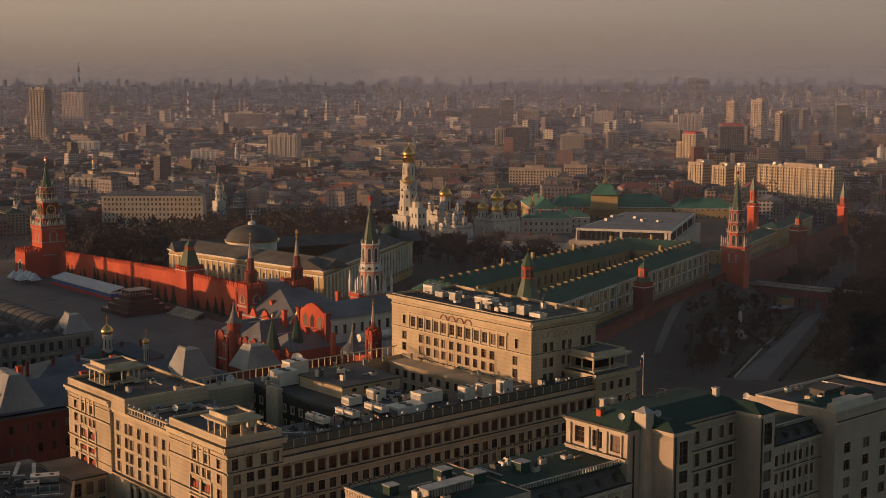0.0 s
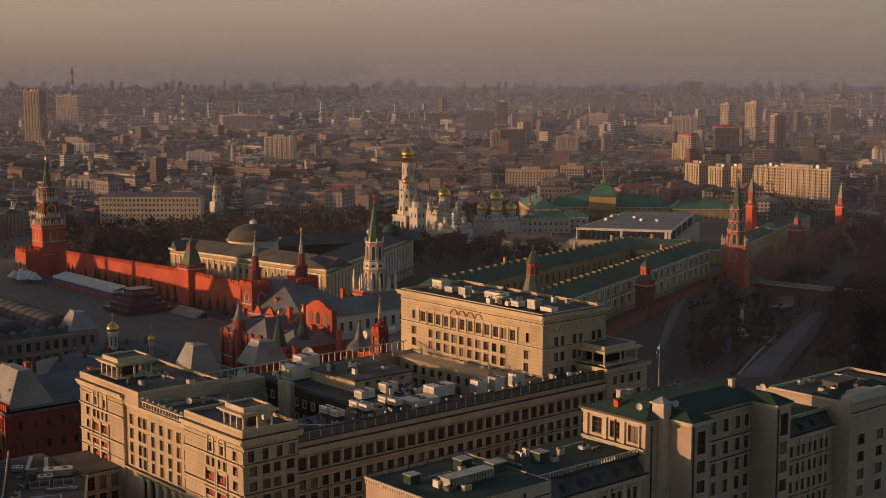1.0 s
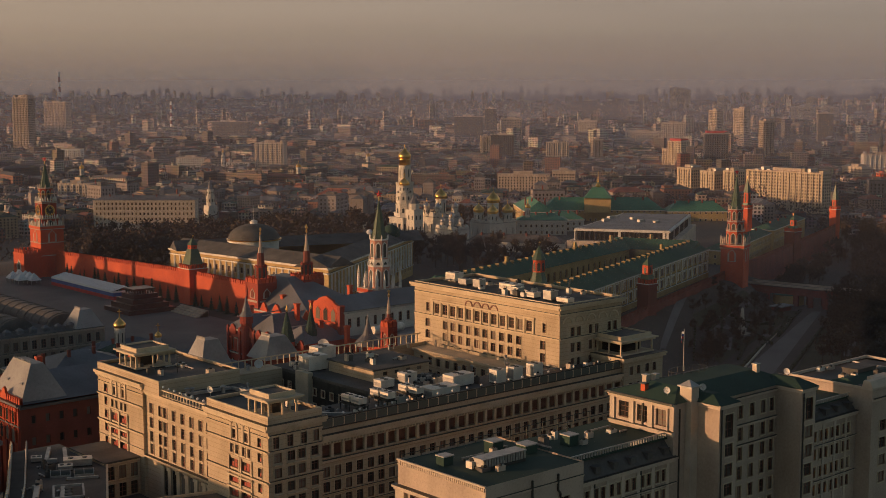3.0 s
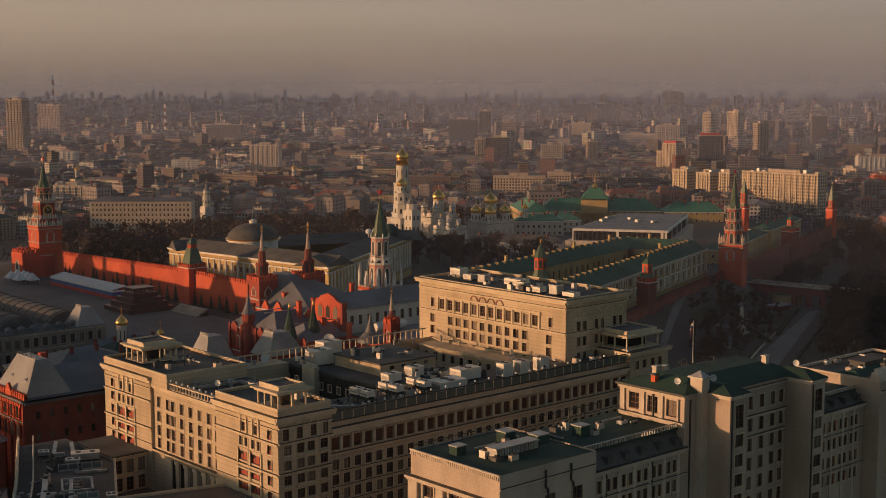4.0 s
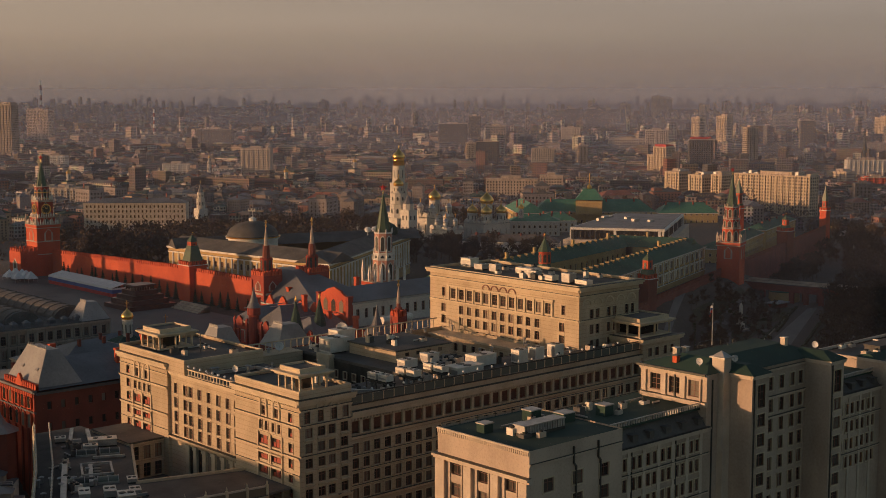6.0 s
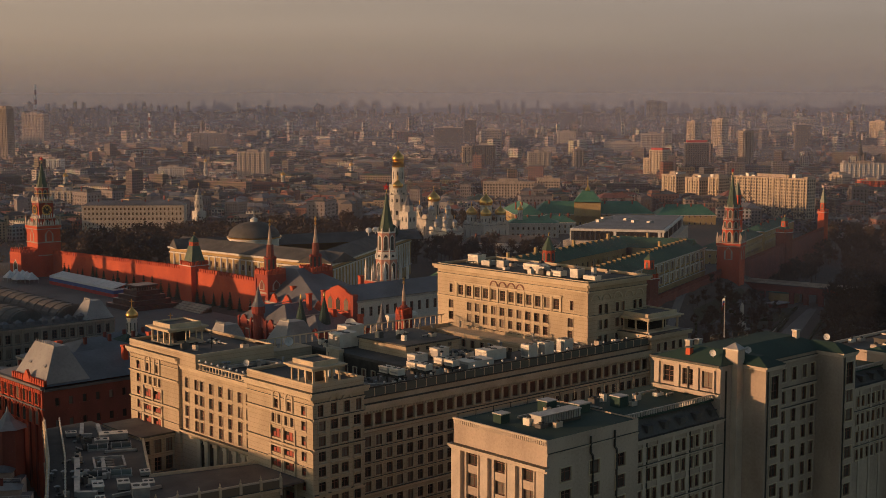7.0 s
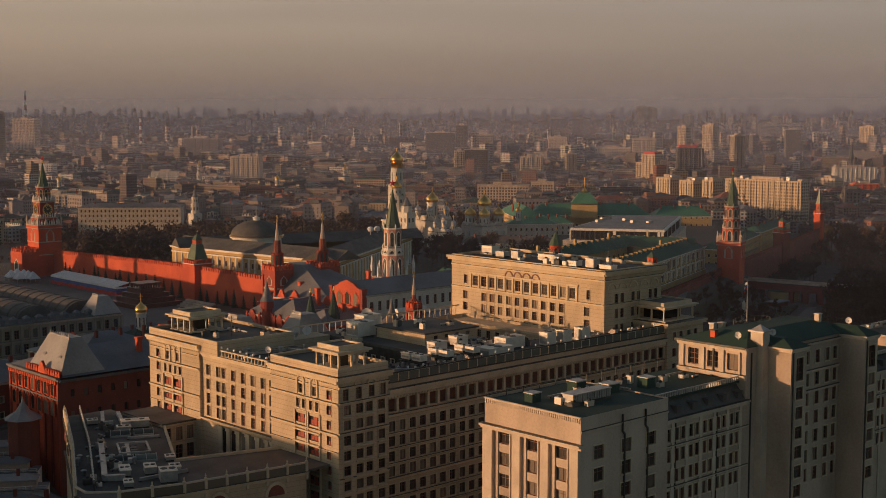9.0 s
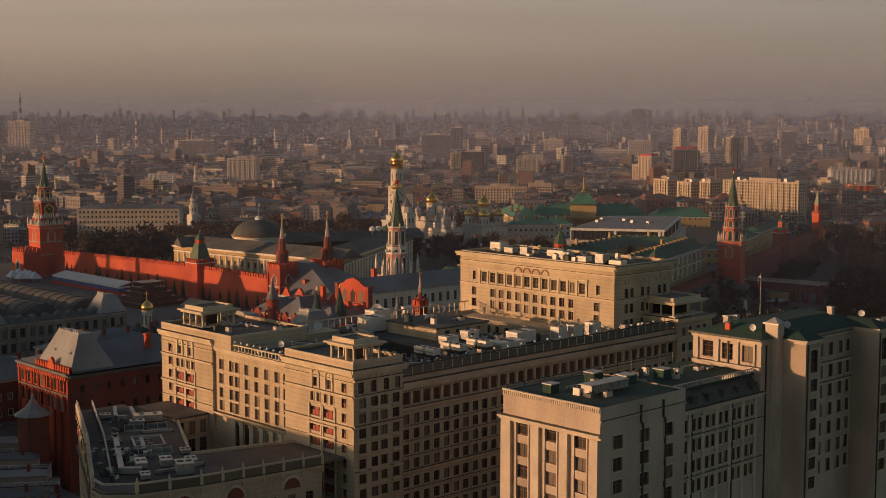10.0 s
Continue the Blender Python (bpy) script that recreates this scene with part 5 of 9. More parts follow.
def build_arsenal():
    t = thing("arsenal", "long yellow arsenal round a courtyard with green roofs and dormers", "arsenal", (-105, -290, 14))
    corners = [Vector(p) for p in ((-228, -352), (18, -260), (-5, -206), (-212, -262))]
    dm = dormer_mesh()
    wd = 20.0
    for i in range(4):
        p, q = corners[i], corners[(i + 1) % 4]
        u = (q - p).normalized()
        inn = Vector((-u.y, u.x))
        L = (q - p).length
        b = MB()
        n = max(6, int(L / 9.5))
        cols = spread(2, L - 2, n)
        # outer face, two storeys of large windows between half columns
        front(t, b, (p.x, p.y), u, L, 8.0, 34.8, cols, [22.6, 29.0], 4.2, 4.0, "pale", depth=0.5) if i in (0,) else holed(b, (p.x, p.y), u, L, 8.0, 34.8, [])
        s, e = p + inn * wd + u * wd, q + inn * wd - u * wd
        L2 = (e - s).length
        cols2 = spread(1, L2 - 1, max(4, int(L2 / 6.5)))
        if i in (1, 2):
            front(t, b, (e.x, e.y), -u, L2, 14.0, 34.8, cols2, [19.0, 27.0], 2.4, 4.6, "tall", depth=0.8)
        else:
            holed(b, (e.x, e.y), -u, L2, 14.0, 34.8, [])
        part("wall", b, YELLOW, t)
        if i == 0:
            w = MB()
            for c in spread(2 - 4.75, L + 2.75, n + 1):
                c = min(max(c, 0.4), L - 0.4)
                pp = p + u * c
                w.prism([tuple(pp - u * 0.4 - inn * 0.35), tuple(pp + u * 0.4 - inn * 0.35), tuple(pp + u * 0.4), tuple(pp - u * 0.4)], 21.5, 34.0)
            part("half_column", w, WHITESTONE, t, kind="stuff")
            w = MB()
            cornice(w, (p.x, p.y), u, L, 27.4, 0.4, 0.5)
            cornice(w, (p.x, p.y), u, L, 34.0, 0.9, 0.9)
            cornice(w, (p.x, p.y), u, L, 21.0, 0.6, 0.6)
            part("string_course", w, WHITESTONE, t)
            for c in cols:
                for z in (22.3, 28.7):
                    pp = p + u * c
                    w = MB()
                    w.prism([tuple(pp - u * 2.6 - inn * 0.25), tuple(pp + u * 2.6 - inn * 0.25), tuple(pp + u * 2.6), tuple(pp - u * 2.6)], z + 4.4, z + 4.9)
                    w.prism([tuple(pp - u * 2.5 - inn * 0.2), tuple(pp - u * 2.15 - inn * 0.2), tuple(pp - u * 2.15), tuple(pp - u * 2.5)], z + 0.2, z + 4.4)
                    w.prism([tuple(pp + u * 2.15 - inn * 0.2), tuple(pp + u * 2.5 - inn * 0.2), tuple(pp + u * 2.5), tuple(pp + u * 2.15)], z + 0.2, z + 4.4)
                    part("window_surround", w, WHITESTONE, t)
        r = MB()
        a, c = p + inn * wd / 2 + u * wd * 0.2, q + inn * wd / 2 - u * wd * 0.2
        wing_roof(r, a, c, wd, 34.9, 40.4)
        part("roof", r, GREENTIN, t)
        turn = math.degrees(math.atan2(u.y, u.x))
        for c in spread(10, L - 10, int(L / 8)):
            pp = p + u * c + inn * (wd / 2 - 1.8 if i in (0, 1) else wd / 2 + 1.8)
            placed("dormer", dm, t, pose(pp.x, pp.y, 39.3, 0, 0, turn + (0 if i in (0, 1) else 180)) @ Matrix.Diagonal((0.75, 0.75, 0.75, 1)))
            if random.random() < 0.2:
                pp = p + u * (c + 3) + inn * wd / 2
                part("chimney", MB().box(pp.x - 0.7, pp.x + 0.7, pp.y - 0.7, pp.y + 0.7, 39.5, 43.0), YELLOW, t)


build_arsenal()


def build_senate():
    t = thing("senate", "triangular yellow palace with white columns and green dome", "palace", (-190, -145, 18))
    A, B, C = Vector((-245, -92)), Vector((-229, -218)), Vector((-108, -138))
    pts = [A, B, C]
    for i in range(3):
        p, q = pts[i], pts[(i + 1) % 3]
        u = (q - p).normalized()
        inn = Vector((-u.y, u.x))
        L = (q - p).length
        b = MB()
        if i < 2:
            n = int(L / 5.2)
            front(t, b, (p.x, p.y), u, L, 14, 40.5, spread(1.5, L - 1.5, n), [21.5, 26.6, 32.5], 1.8, 3.0, "tall", depth=0.4)
            for c in spread(1.5, L - 1.5, n + 1)[::1]:
                pp = p + u * c
                part("half_column", MB().rev(pp.x, pp.y, [(0.8, 24.5), (0.65, 37.6)], 8), WHITESTONE, t)
            w = MB()
            cornice(w, (p.x, p.y), u, L, 37.6, 0.7, 0.8)
            cornice(w, (p.x, p.y), u, L, 40.0, 1.2, 1.1, ends=0.5)
            cornice(w, (p.x, p.y), u, L, 24.0, 0.6, 0.6)
            part("cornice", w, WHITESTONE, t)
        else:
            holed(b, (p.x, p.y), u, L, 14, 40.5, [])
        part("wall", b, YELLOW, t)
        r = MB()
        wing_roof(r, p + inn * 9, q + inn * 9, 18, 41.1, 46.0)
        part("roof", r, DARKROOF, t, "dark grey green sheet roof")
    cx, cy = -216.0, -132.0
    part("drum", MB().rev(cx, cy, [(13.5, 40), (13.5, 46.2), (14.6, 46.4), (14.6, 47.4)], 32), WHITESTONE, t)
    prof = [(14.3, 47.4)] + [(14.0 * math.cos(a), 47.6 + 8.2 * math.sin(a)) for a in (radians(k) for k in range(5, 88, 9))]
    part("dome", MB().rev(cx, cy, prof, 40), DARKROOF, t, "low dark weathered dome", True)
    part("dome_rim", MB().rev(cx, cy, [(14.9, 47.1), (15.0, 47.6), (14.4, 47.7)], 40), GOLD, t)
    part("lantern", MB().rev(cx, cy, [(2.0, 55.0), (2.0, 56.8), (2.3, 57.0), (0.3, 58.0)], 12), WHITESTONE, t)
    part("flagpole", MB().rev(cx, cy, [(0.16, 57.5), (0.08, 66.0)], 6), GREYMETAL, t)
    # second small dome behind
    part("small_dome", MB().rev(-128, -142, [(5.5, 42), (5.5, 45), (5.2, 46.5), (3.8, 48.6), (1.6, 49.9), (0.1, 50.3)], 20), GREENROOF, t, "", True)
    for dx in (0, 5):
        part("satellite_dish", MB().rev(-150 + dx, -150, [(0.15, 43), (0.15, 46.5), (1.5, 46.8), (1.9, 48.2), (1.2, 49.2), (0.1, 49.5)], 12), CANVAS, t)


build_senate()


def onion(b, cx, cy, z, r, h, mi=0, n=16):
    prof = [(0.78, 0.0), (0.92, 0.10), (1.0, 0.22), (0.97, 0.36), (0.80, 0.52), (0.50, 0.68), (0.24, 0.82), (0.09, 0.94), (0.03, 1.0)]
    b.rev(cx, cy, [(r * p, z + h * q) for p, q in prof], n, mi)


def cross(parent, cx, cy, z, h):
    b = MB().box(cx - 0.12, cx + 0.12, cy - 0.12, cy + 0.12, z - 0.3, z + h)
    b.beam((cx - h * 0.2, cy + h * 0.17, z + h * 0.68), (cx + h * 0.2, cy - h * 0.17, z + h * 0.68), 0.2)
    part("cross", b, GOLD, parent)


def drum_dome(t, cx, cy, z0, z1, r, dome_r, dome_h, gold=GOLD, wall=WHITEWASH, cross_h=3.0, win=8):
    f = MB().rev(cx, cy, [(r, z0), (r, z1)], 20)
    drum = part("drum", f, wall, t)
    for i in range(win):
        f = MB()
        arch_panel(f, cx, cy, 2 * math.pi * i / win, r - 0.05, min(1.2, r * 0.35), z0 + (z1 - z0) * 0.25, z0 + (z1 - z0) * 0.85, 0, 1)
        part("slit_window", f, [wall, DARKMETAL], drum)
    part("drum_cornice", MB().rev(cx, cy, [(r * 1.05, z1 - 0.5), (r * 1.12, z1 - 0.2), (r * 1.0, z1 + 0.15)], 20), wall, t)
    d = MB()
    onion(d, cx, cy, z1, dome_r, dome_h)
    dome = part("dome", d, gold, t, "gilded onion dome" if gold is GOLD else "silvery onion dome", True)
    cross(dome, cx, cy, z1 + dome_h * 0.96, cross_h)


SILVER = surface("weathered silvery dome sheet", (0.42, 0.42, 0.42), (0.62, 0.61, 0.58), 0.4, 3.0, 0.3, 0.9, bump=0.05)


def tier_oct(t, cx, cy, r, z0, z1, arches=True):
    f = MB().prism(octa(r, cx, cy), z0, z1)
    ap = r * math.cos(math.pi / 8)
    tier = part("tier", f, WHITEWASH, t)
    for i in range(8):
        f = MB()
        arch_panel(f, cx, cy, 2 * math.pi * (i + 1) / 8, ap, r * 0.42, z0 + (z1 - z0) * 0.3, z0 + (z1 - z0) * 0.75, 0, 1)
        part("arch", f, [WHITEWASH, DARKMETAL], tier)
    part("cornice", MB().prism(octa(r * 1.06, cx, cy), z1 - 0.8, z1), WHITEWASH, t)


def build_bell_tower():
    t = thing("bell_tower", "white tiered bell tower with gilded onion domes", "bell tower", (0, 0, 15))
    tier_oct(t, 0, 0, 8.2, 14, 40)
    tier_oct(t, 0, 0, 6.6, 40, 61.5)
    f = MB().rev(0, 0, [(4.6, 61.5), (4.3, 73.5), (4.7, 74.0)], 20)
    for i in range(8):
        arch_panel(f, 0, 0, 2 * math.pi * i / 8, 4.35, 1.2, 65, 71.5, 0, 1)
    part("tier", f, [WHITEWASH, DARKMETAL], t)
    part("gilt_drum", MB().rev(0, 0, [(4.2, 74), (4.1, 77.6), (4.5, 78.0)], 20), GOLD, t, "", True)
    d = MB()
    onion(d, 0, 0, 78.0, 4.7, 8.6, n=24)
    part("dome", d, GOLD, t, "gilded onion dome", True)
    cross(t, 0, 0, 85.8, 3.0)
    # belfry and tented annex beside it
    b = MB()
    holed(b, (-12, 3), (0, -1), 15, 14, 36, [(1.6 + 4.2 * k, 4.2 + 4.2 * k, 26, 32.5) for k in range(3)], 1.2)
    holed(b, (-12, -12), (1, 0), 14, 14, 36, [(1.4 + 4.2 * k, 4.0 + 4.2 * k, 26, 32.5) for k in range(3)], 1.2)
    shell(b, -12, 2, -12, 3, 14, 36, "es")
    part("belfry", b, WHITEWASH, t)
    part("belfry_core", MB().box(-10.6, 1, -10.6, 2, 14, 35.5), DARKMETAL, t)
    part("belfry_ledge", MB().box(-12.5, 2.5, -12.5, 3.5, 36, 36.9), WHITEWASH, t)
    part("belfry_ledge", MB().box(-12.4, 2.4, -12.4, 3.4, 23.5, 24.3), WHITEWASH, t)
    tier_oct(t, -5.0, -5.2, 6.3, 36.9, 46.5)
    tier_oct(t, -5.0, -5.2, 5.4, 46.5, 54.5)
    drum_dome(t, -5.0, -5.5, 54.5, 59.5, 3.6, 3.9, 6.0)
    b = MB().box(-9.5, -1.5, -22, -12.2, 14, 43)
    part("annex", b, WHITEWASH, t)
    for z in (20, 28, 36):
        for k in range(2):
            part("annex_window", MB().box(-9.65, -9.48, -20.5 + 4 * k, -19.2 + 4 * k, z, z + 3), DARKMETAL, t)
            part("annex_window", MB().box(-8.2 + 3.6 * k, -7 + 3.6 * k, -22.15, -21.98, z, z + 3), DARKMETAL, t)
    part("annex_tier", MB().prism(octa(4.0, -5.5, -17), 43, 47.5), WHITEWASH, t)
    part("annex_tent", MB().prism(octa(3.9, -5.5, -17), 47.5, 54, top=octa(0.2, -5.5, -17)), GREYROOF, t)


build_bell_tower()


def cathedral(name, label, cx, cy, ax, ay, z0, z1, domes, gold, gables=3):
    """White cube church: round gables, narrow windows, drums with onion domes. domes: (dx, dy, z0, z1, r, dome r, dome h)."""
    t = thing(name, label, "cathedral", (cx, cy, z0))
    b = MB()
    for o, u, L in (((cx - ax, cy + ay), (0, -1), 2 * ay), ((cx - ax, cy - ay), (1, 0), 2 * ax), ((cx + ax, cy - ay), (0, 1), 2 * ay), ((cx + ax, cy + ay), (-1, 0), 2 * ax)):
        w = L / gables
        holed(b, o, u, L, z0 - 2, z1, [(w * (k + 0.5) - 0.5, w * (k + 0.5) + 0.5, z0 + (z1 - z0) * 0.4, z0 + (z1 - z0) * 0.75) for k in range(gables)], 0.9)
        uu = Vector(u)
        for k in range(gables):
            c = Vector(o) + uu * w * (k + 0.5)
            pts = [(w * 0.47 * math.cos(radians(a)), z1 + w * 0.47 * math.sin(radians(a))) for a in range(0, 181, 20)]
            inn = Vector((-uu.y, uu.x))
            vs = [(*(c + uu * q + inn * d), z) for d in (0, 1.4) for q, z in pts]
            m = len(pts)
            b.add(vs, [tuple(range(m)), tuple(range(2 * m - 1, m - 1, -1))] + [(i, m + i, m + (i + 1) % m, (i + 1) % m) for i in range(m)])
    part("wall", b, WHITEWASH, t)
    part("window_glass", MB().box(cx - ax + 0.9, cx + ax - 0.9, cy - ay + 0.9, cy + ay - 0.9, z0, z1 - 0.3), DARKMETAL, t)
    part("roof", MB().box(cx - ax, cx + ax, cy - ay, cy + ay, z1 - 0.2, z1 + 0.4).hip(rect(cx - ax + 1, cx + ax - 1, cy - ay + 1, cy + ay - 1), z1 + 0.4, z1 + 2.6), GREYROOF, t)
    for dx, dy, a, c, r, dr, dh in domes:
        drum_dome(t, cx + dx, cy + dy, a, c, r, dr, dh, gold)
    return t


def five(d, big, small):
    return [(0, 0, *big)] + [(sx * d, sy * d, *small) for sx in (-1, 1) for sy in (-1, 1)]


cathedral("cathedral", "white cathedral with five silvery and gilt domes", 33, -2, 9, 12, 15, 34.5,
          [(0, 0, 34, 47.5, 3.9, 4.8, 8.5)], GOLD)
for dx, dy in ((-7, -5), (-7, 8), (7, -8), (6, 8)):
    drum_dome(bpy.data.objects["cathedral"], 33 + dx, -2 + dy, 34.5, 41, 2.2, 2.6, 4.6, SILVER)
cathedral("church", "small white church with five silvery domes", 12, -38, 8, 10, 15, 29.5, five(4.6, (29, 37.5, 2.2, 2.5, 4.5), (29, 34.5, 1.7, 2.0, 3.6)), SILVER)
cathedral("golden_cathedral", "white cathedral with five great golden domes", 58, -32, 13, 11, 15, 31, five(7.5, (31, 45, 4.2, 5.2, 9.0), (31, 38, 3.6, 4.3, 7.0)), GOLD, 4)
drum_dome(bpy.data.objects["golden_cathedral"], 88, -38, 33, 40, 1.8, 2.3, 4.0, GOLD)


def long_house(name, label, poly, z0, z1, z2, wall, roof, rows, step=3.6, w=1.3, h=1.9, category="palace", faces=(0, 3), style="cross"):
    """A long house on a four-cornered plan: walls with openings and windows, cornice, hipped roof, chimneys."""
    c = [sum(p[k] for p in poly) / 4 for k in (0, 1)]
    t = thing(name, label, category, (c[0], c[1], z0))
    b, k = MB(), MB()
    for i in range(4):
        p, q = Vector(poly[i]), Vector(poly[(i + 1) % 4])
        u, L = (q - p).normalized(), (q - p).length
        if i in faces and rows:
            front(t, b, p, u, L, z0 - 2, z1, spread(1.2, L - 1.2, max(1, int((L - 2) / step))), rows, w, h, style, depth=0.3)
        else:
            holed(b, p, u, L, z0 - 2, z1, [])
        cornice(k, p, u, L, z1 - 0.5, 0.5, 0.7, ends=0.3)
    part("wall", b, wall, t)
    part("cornice", k, WHITESTONE if wall in (YELLOW, WHITEWASH) else GREYTRIM, t)
    part("roof", MB().hip(shrink(poly, -0.5), z1 + 0.15, z2), roof, t)
    for i in range(4):
        x, y = c[0] + (random.random() - 0.5) * 8, c[1] + (random.random() - 0.5) * 8
        s = 0.15 + 0.23 * i
        p = Vector(poly[0]) * (1 - s) + Vector(poly[1]) * s
        q = Vector(poly[3]) * (1 - s) + Vector(poly[2]) * s
        m = p * 0.6 + q * 0.4
        part("chimney", MB().box(m.x - 0.5, m.x + 0.5, m.y - 0.5, m.y + 0.5, z1, z2 + 1.0), BRICK_DARK_AND_SHADE, t)
    return t


def build_congress():
    """Modern white congress palace inside the fortress."""
    t = thing("congress_palace", "modern white marble congress hall with tall glazing", "palace", (70, -160, 15))
    P = [Vector(p) for p in ((4.5, -165), (37.4, -214), (135, -153), (105, -117))]
    poly = [tuple(p) for p in (P[0], P[1], P[2], P[3])]
    lowp = shrink(poly, -4.0)
    part("lower_wall", MB().prism(lowp, 12, 33), GREYTRIM, t)
    part("hall", MB().prism(shrink(poly, 1.2), 33, 39.0), GLASS, t, "dark tall glazing")
    part("roof_slab", MB().prism(shrink(poly, -0.6), 39.0, 40.4), WHITESTONE, t)
    part("roof", MB().prism(shrink(poly, 1.0), 40.4, 40.7), GREYROOF, t)
    for i in range(4):
        p, q = Vector(poly[i]), Vector(poly[(i + 1) % 4])
        u = (q - p).normalized()
        nn = Vector((-u.y, u.x))
        n = int((q - p).length / 3.0)
        for k in range(n + 1):
            c = p + (q - p) * k / n
            wide = 0.8 if k % 9 == 0 else 0.16
            part("pylon", MB().prism([tuple(c - u * wide), tuple(c + u * wide), tuple(c + u * wide + nn * 1.4), tuple(c - u * wide + nn * 1.4)], 33, 39.0), WHITESTONE if k % 9 == 0 else DARKMETAL, t)
    r = MB()
    for k in range(6):
        c = P[0] * 0.75 + P[2] * 0.25 + Vector((random.uniform(-10, 45), random.uniform(-18, 30)))
        s = random.uniform(1, 3)
        r = MB().box(c.x - s, c.x + s, c.y - 1.2, c.y + 1.2, 40.7, 41.5 + random.random())
        part("roof_vent", r, GREYMETAL, t)


build_congress()
long_house("patriarch_house", "long low white house with dark grey roof", [(-4, -70), (36, -125), (50, -114), (10, -60)], 15, 24.5, 29.5, WHITEWASH, DARKROOF, [18.5], 4.0)
long_house("chamber_house", "white house with blue-green sheet roof", [(92, -22), (120, -48), (134, -34), (106, -8)], 15, 29, 34, WHITEWASH, GREENBRIGHT, [19, 24], 4.0)
long_house("grand_palace", "grand yellow palace with green roofs", [(146, 22), (165, 8), (208, 66), (190, 82)], 15, 29, 37, YELLOW, GREENBRIGHT, [18, 24], 4.5)
long_house("state_house", "pale palace with green sheet roof", [(186, 42), (262, -26), (276, -8), (200, 62)], 12, 27, 37, YELLOW, GREENBRIGHT, [18, 25], 4.5)
long_house("guard_house", "long pale house with green roof beside the west wall", [(70, -235), (180, -190), (174, -176), (64, -220)], 12, 27, 31, YELLOW, GREENTIN, [17, 22], 4.0)
long_house("guard_house", "long pale house with green roof beside the west wall", [(205, -175), (300, -138), (294, -124), (199, -160)], 12, 26, 30, YELLOW, GREENTIN, [17, 22], 4.0)
long_house("embankment_office", "long pale office block with rows of small windows", [(-72, 347), (-4, 288), (8, 302), (-60, 361)], 4, 30, 34, GREYTRIM, GREYROOF, [8, 12.6, 17.2, 21.8, 26.0], 3.4, 1.4, 2.2, "office building")
k = bpy.data.objects["state_house"]
PAV = [(219 + 11 * c, 10.5 + 11 * s) for c, s in ((-0.11, -1.41), (1.41, -0.11), (0.11, 1.41), (-1.41, 0.11))]
part("pavilion_wall", MB().prism(PAV, 26, 37), YELLOW, k)
part("pavilion_roof", MB().prism(shrink(PAV, -0.5), 38, 46, top=shrink(PAV, 6)).prism(shrink(PAV, 5.8), 46, 46.6), GREENBRIGHT, k, "steep green pavilion roof")
part("roof_finial", MB().rev(219, 10.5, [(1.6, 46.5), (2.2, 47.8), (1.4, 49.4), (0.4, 50.8), (0.12, 60)], 12), GOLD, k)
long_house("state_house", "pale palace wing with green sheet roof", [(262, -30), (300, -62), (312, -48), (274, -14)], 12, 26, 34.5, YELLOW, GREENBRIGHT, [18, 24], 4.5)
long_house("chamber_house", "low old house with green roof and lit gable", [(128, -18), (150, -38), (162, -24), (140, -4)], 15, 27, 33, WHITEWASH, GREENBRIGHT, [19, 23], 4.0)


# ---- red square and its edges ----
def steep_roof(parent, x0, x1, y0, y1, z0, z1, k=0.32, mat=ZINC, crest=True, ky=None):
    tx, ty = (x1 - x0) * k, (y1 - y0) * (ky or k)
    part("roof", MB().prism(rect(x0, x1, y0, y1), z0, z1, top=rect(x0 + tx, x1 - tx, y0 + ty, y1 - ty)), mat, parent)
    if crest:
        b = MB()
        n = 9
        for i in range(n):
            y = y0 + ty + (y1 - y0 - 2 * ty) * (i + 0.5) / n
            b.prism(sq(0.18, x0 + tx + 0.2, y), z1, z1 + 1.1, top=sq(0.05, x0 + tx + 0.2, y))
        b.box(x0 + tx, x0 + tx + 0.4, y0 + ty, y1 - ty, z1, z1 + 0.25)
        part("roof_crest", b, GREYMETAL, parent)


def gable_wall(parent, x, y0, y1, z0, z1, zt, depth=1.0, name="gable", brick=BRICK):
    """Stepped brick gable facing -x."""
    b = MB()
    m, w = (y0 + y1) / 2, (y1 - y0) / 2
    pts = [(y0, z0), (y0, z1), (m - w * 0.55, z1 + (zt - z1) * 0.45), (m - w * 0.5, z1 + (zt - z1) * 0.62), (m, zt), (m + w * 0.5, z1 + (zt - z1) * 0.62), (m + w * 0.55, z1 + (zt - z1) * 0.45), (y1, z1), (y1, z0)]
    n = len(pts)
    b.add([(x + d, y, z) for d in (0, depth) for y, z in pts], [tuple(range(n)), tuple(range(2 * n - 1, n - 1, -1))] + [(i, n + i, n + (i + 1) % n, (i + 1) % n) for i in range(n)])
    part(name, b, brick, parent)


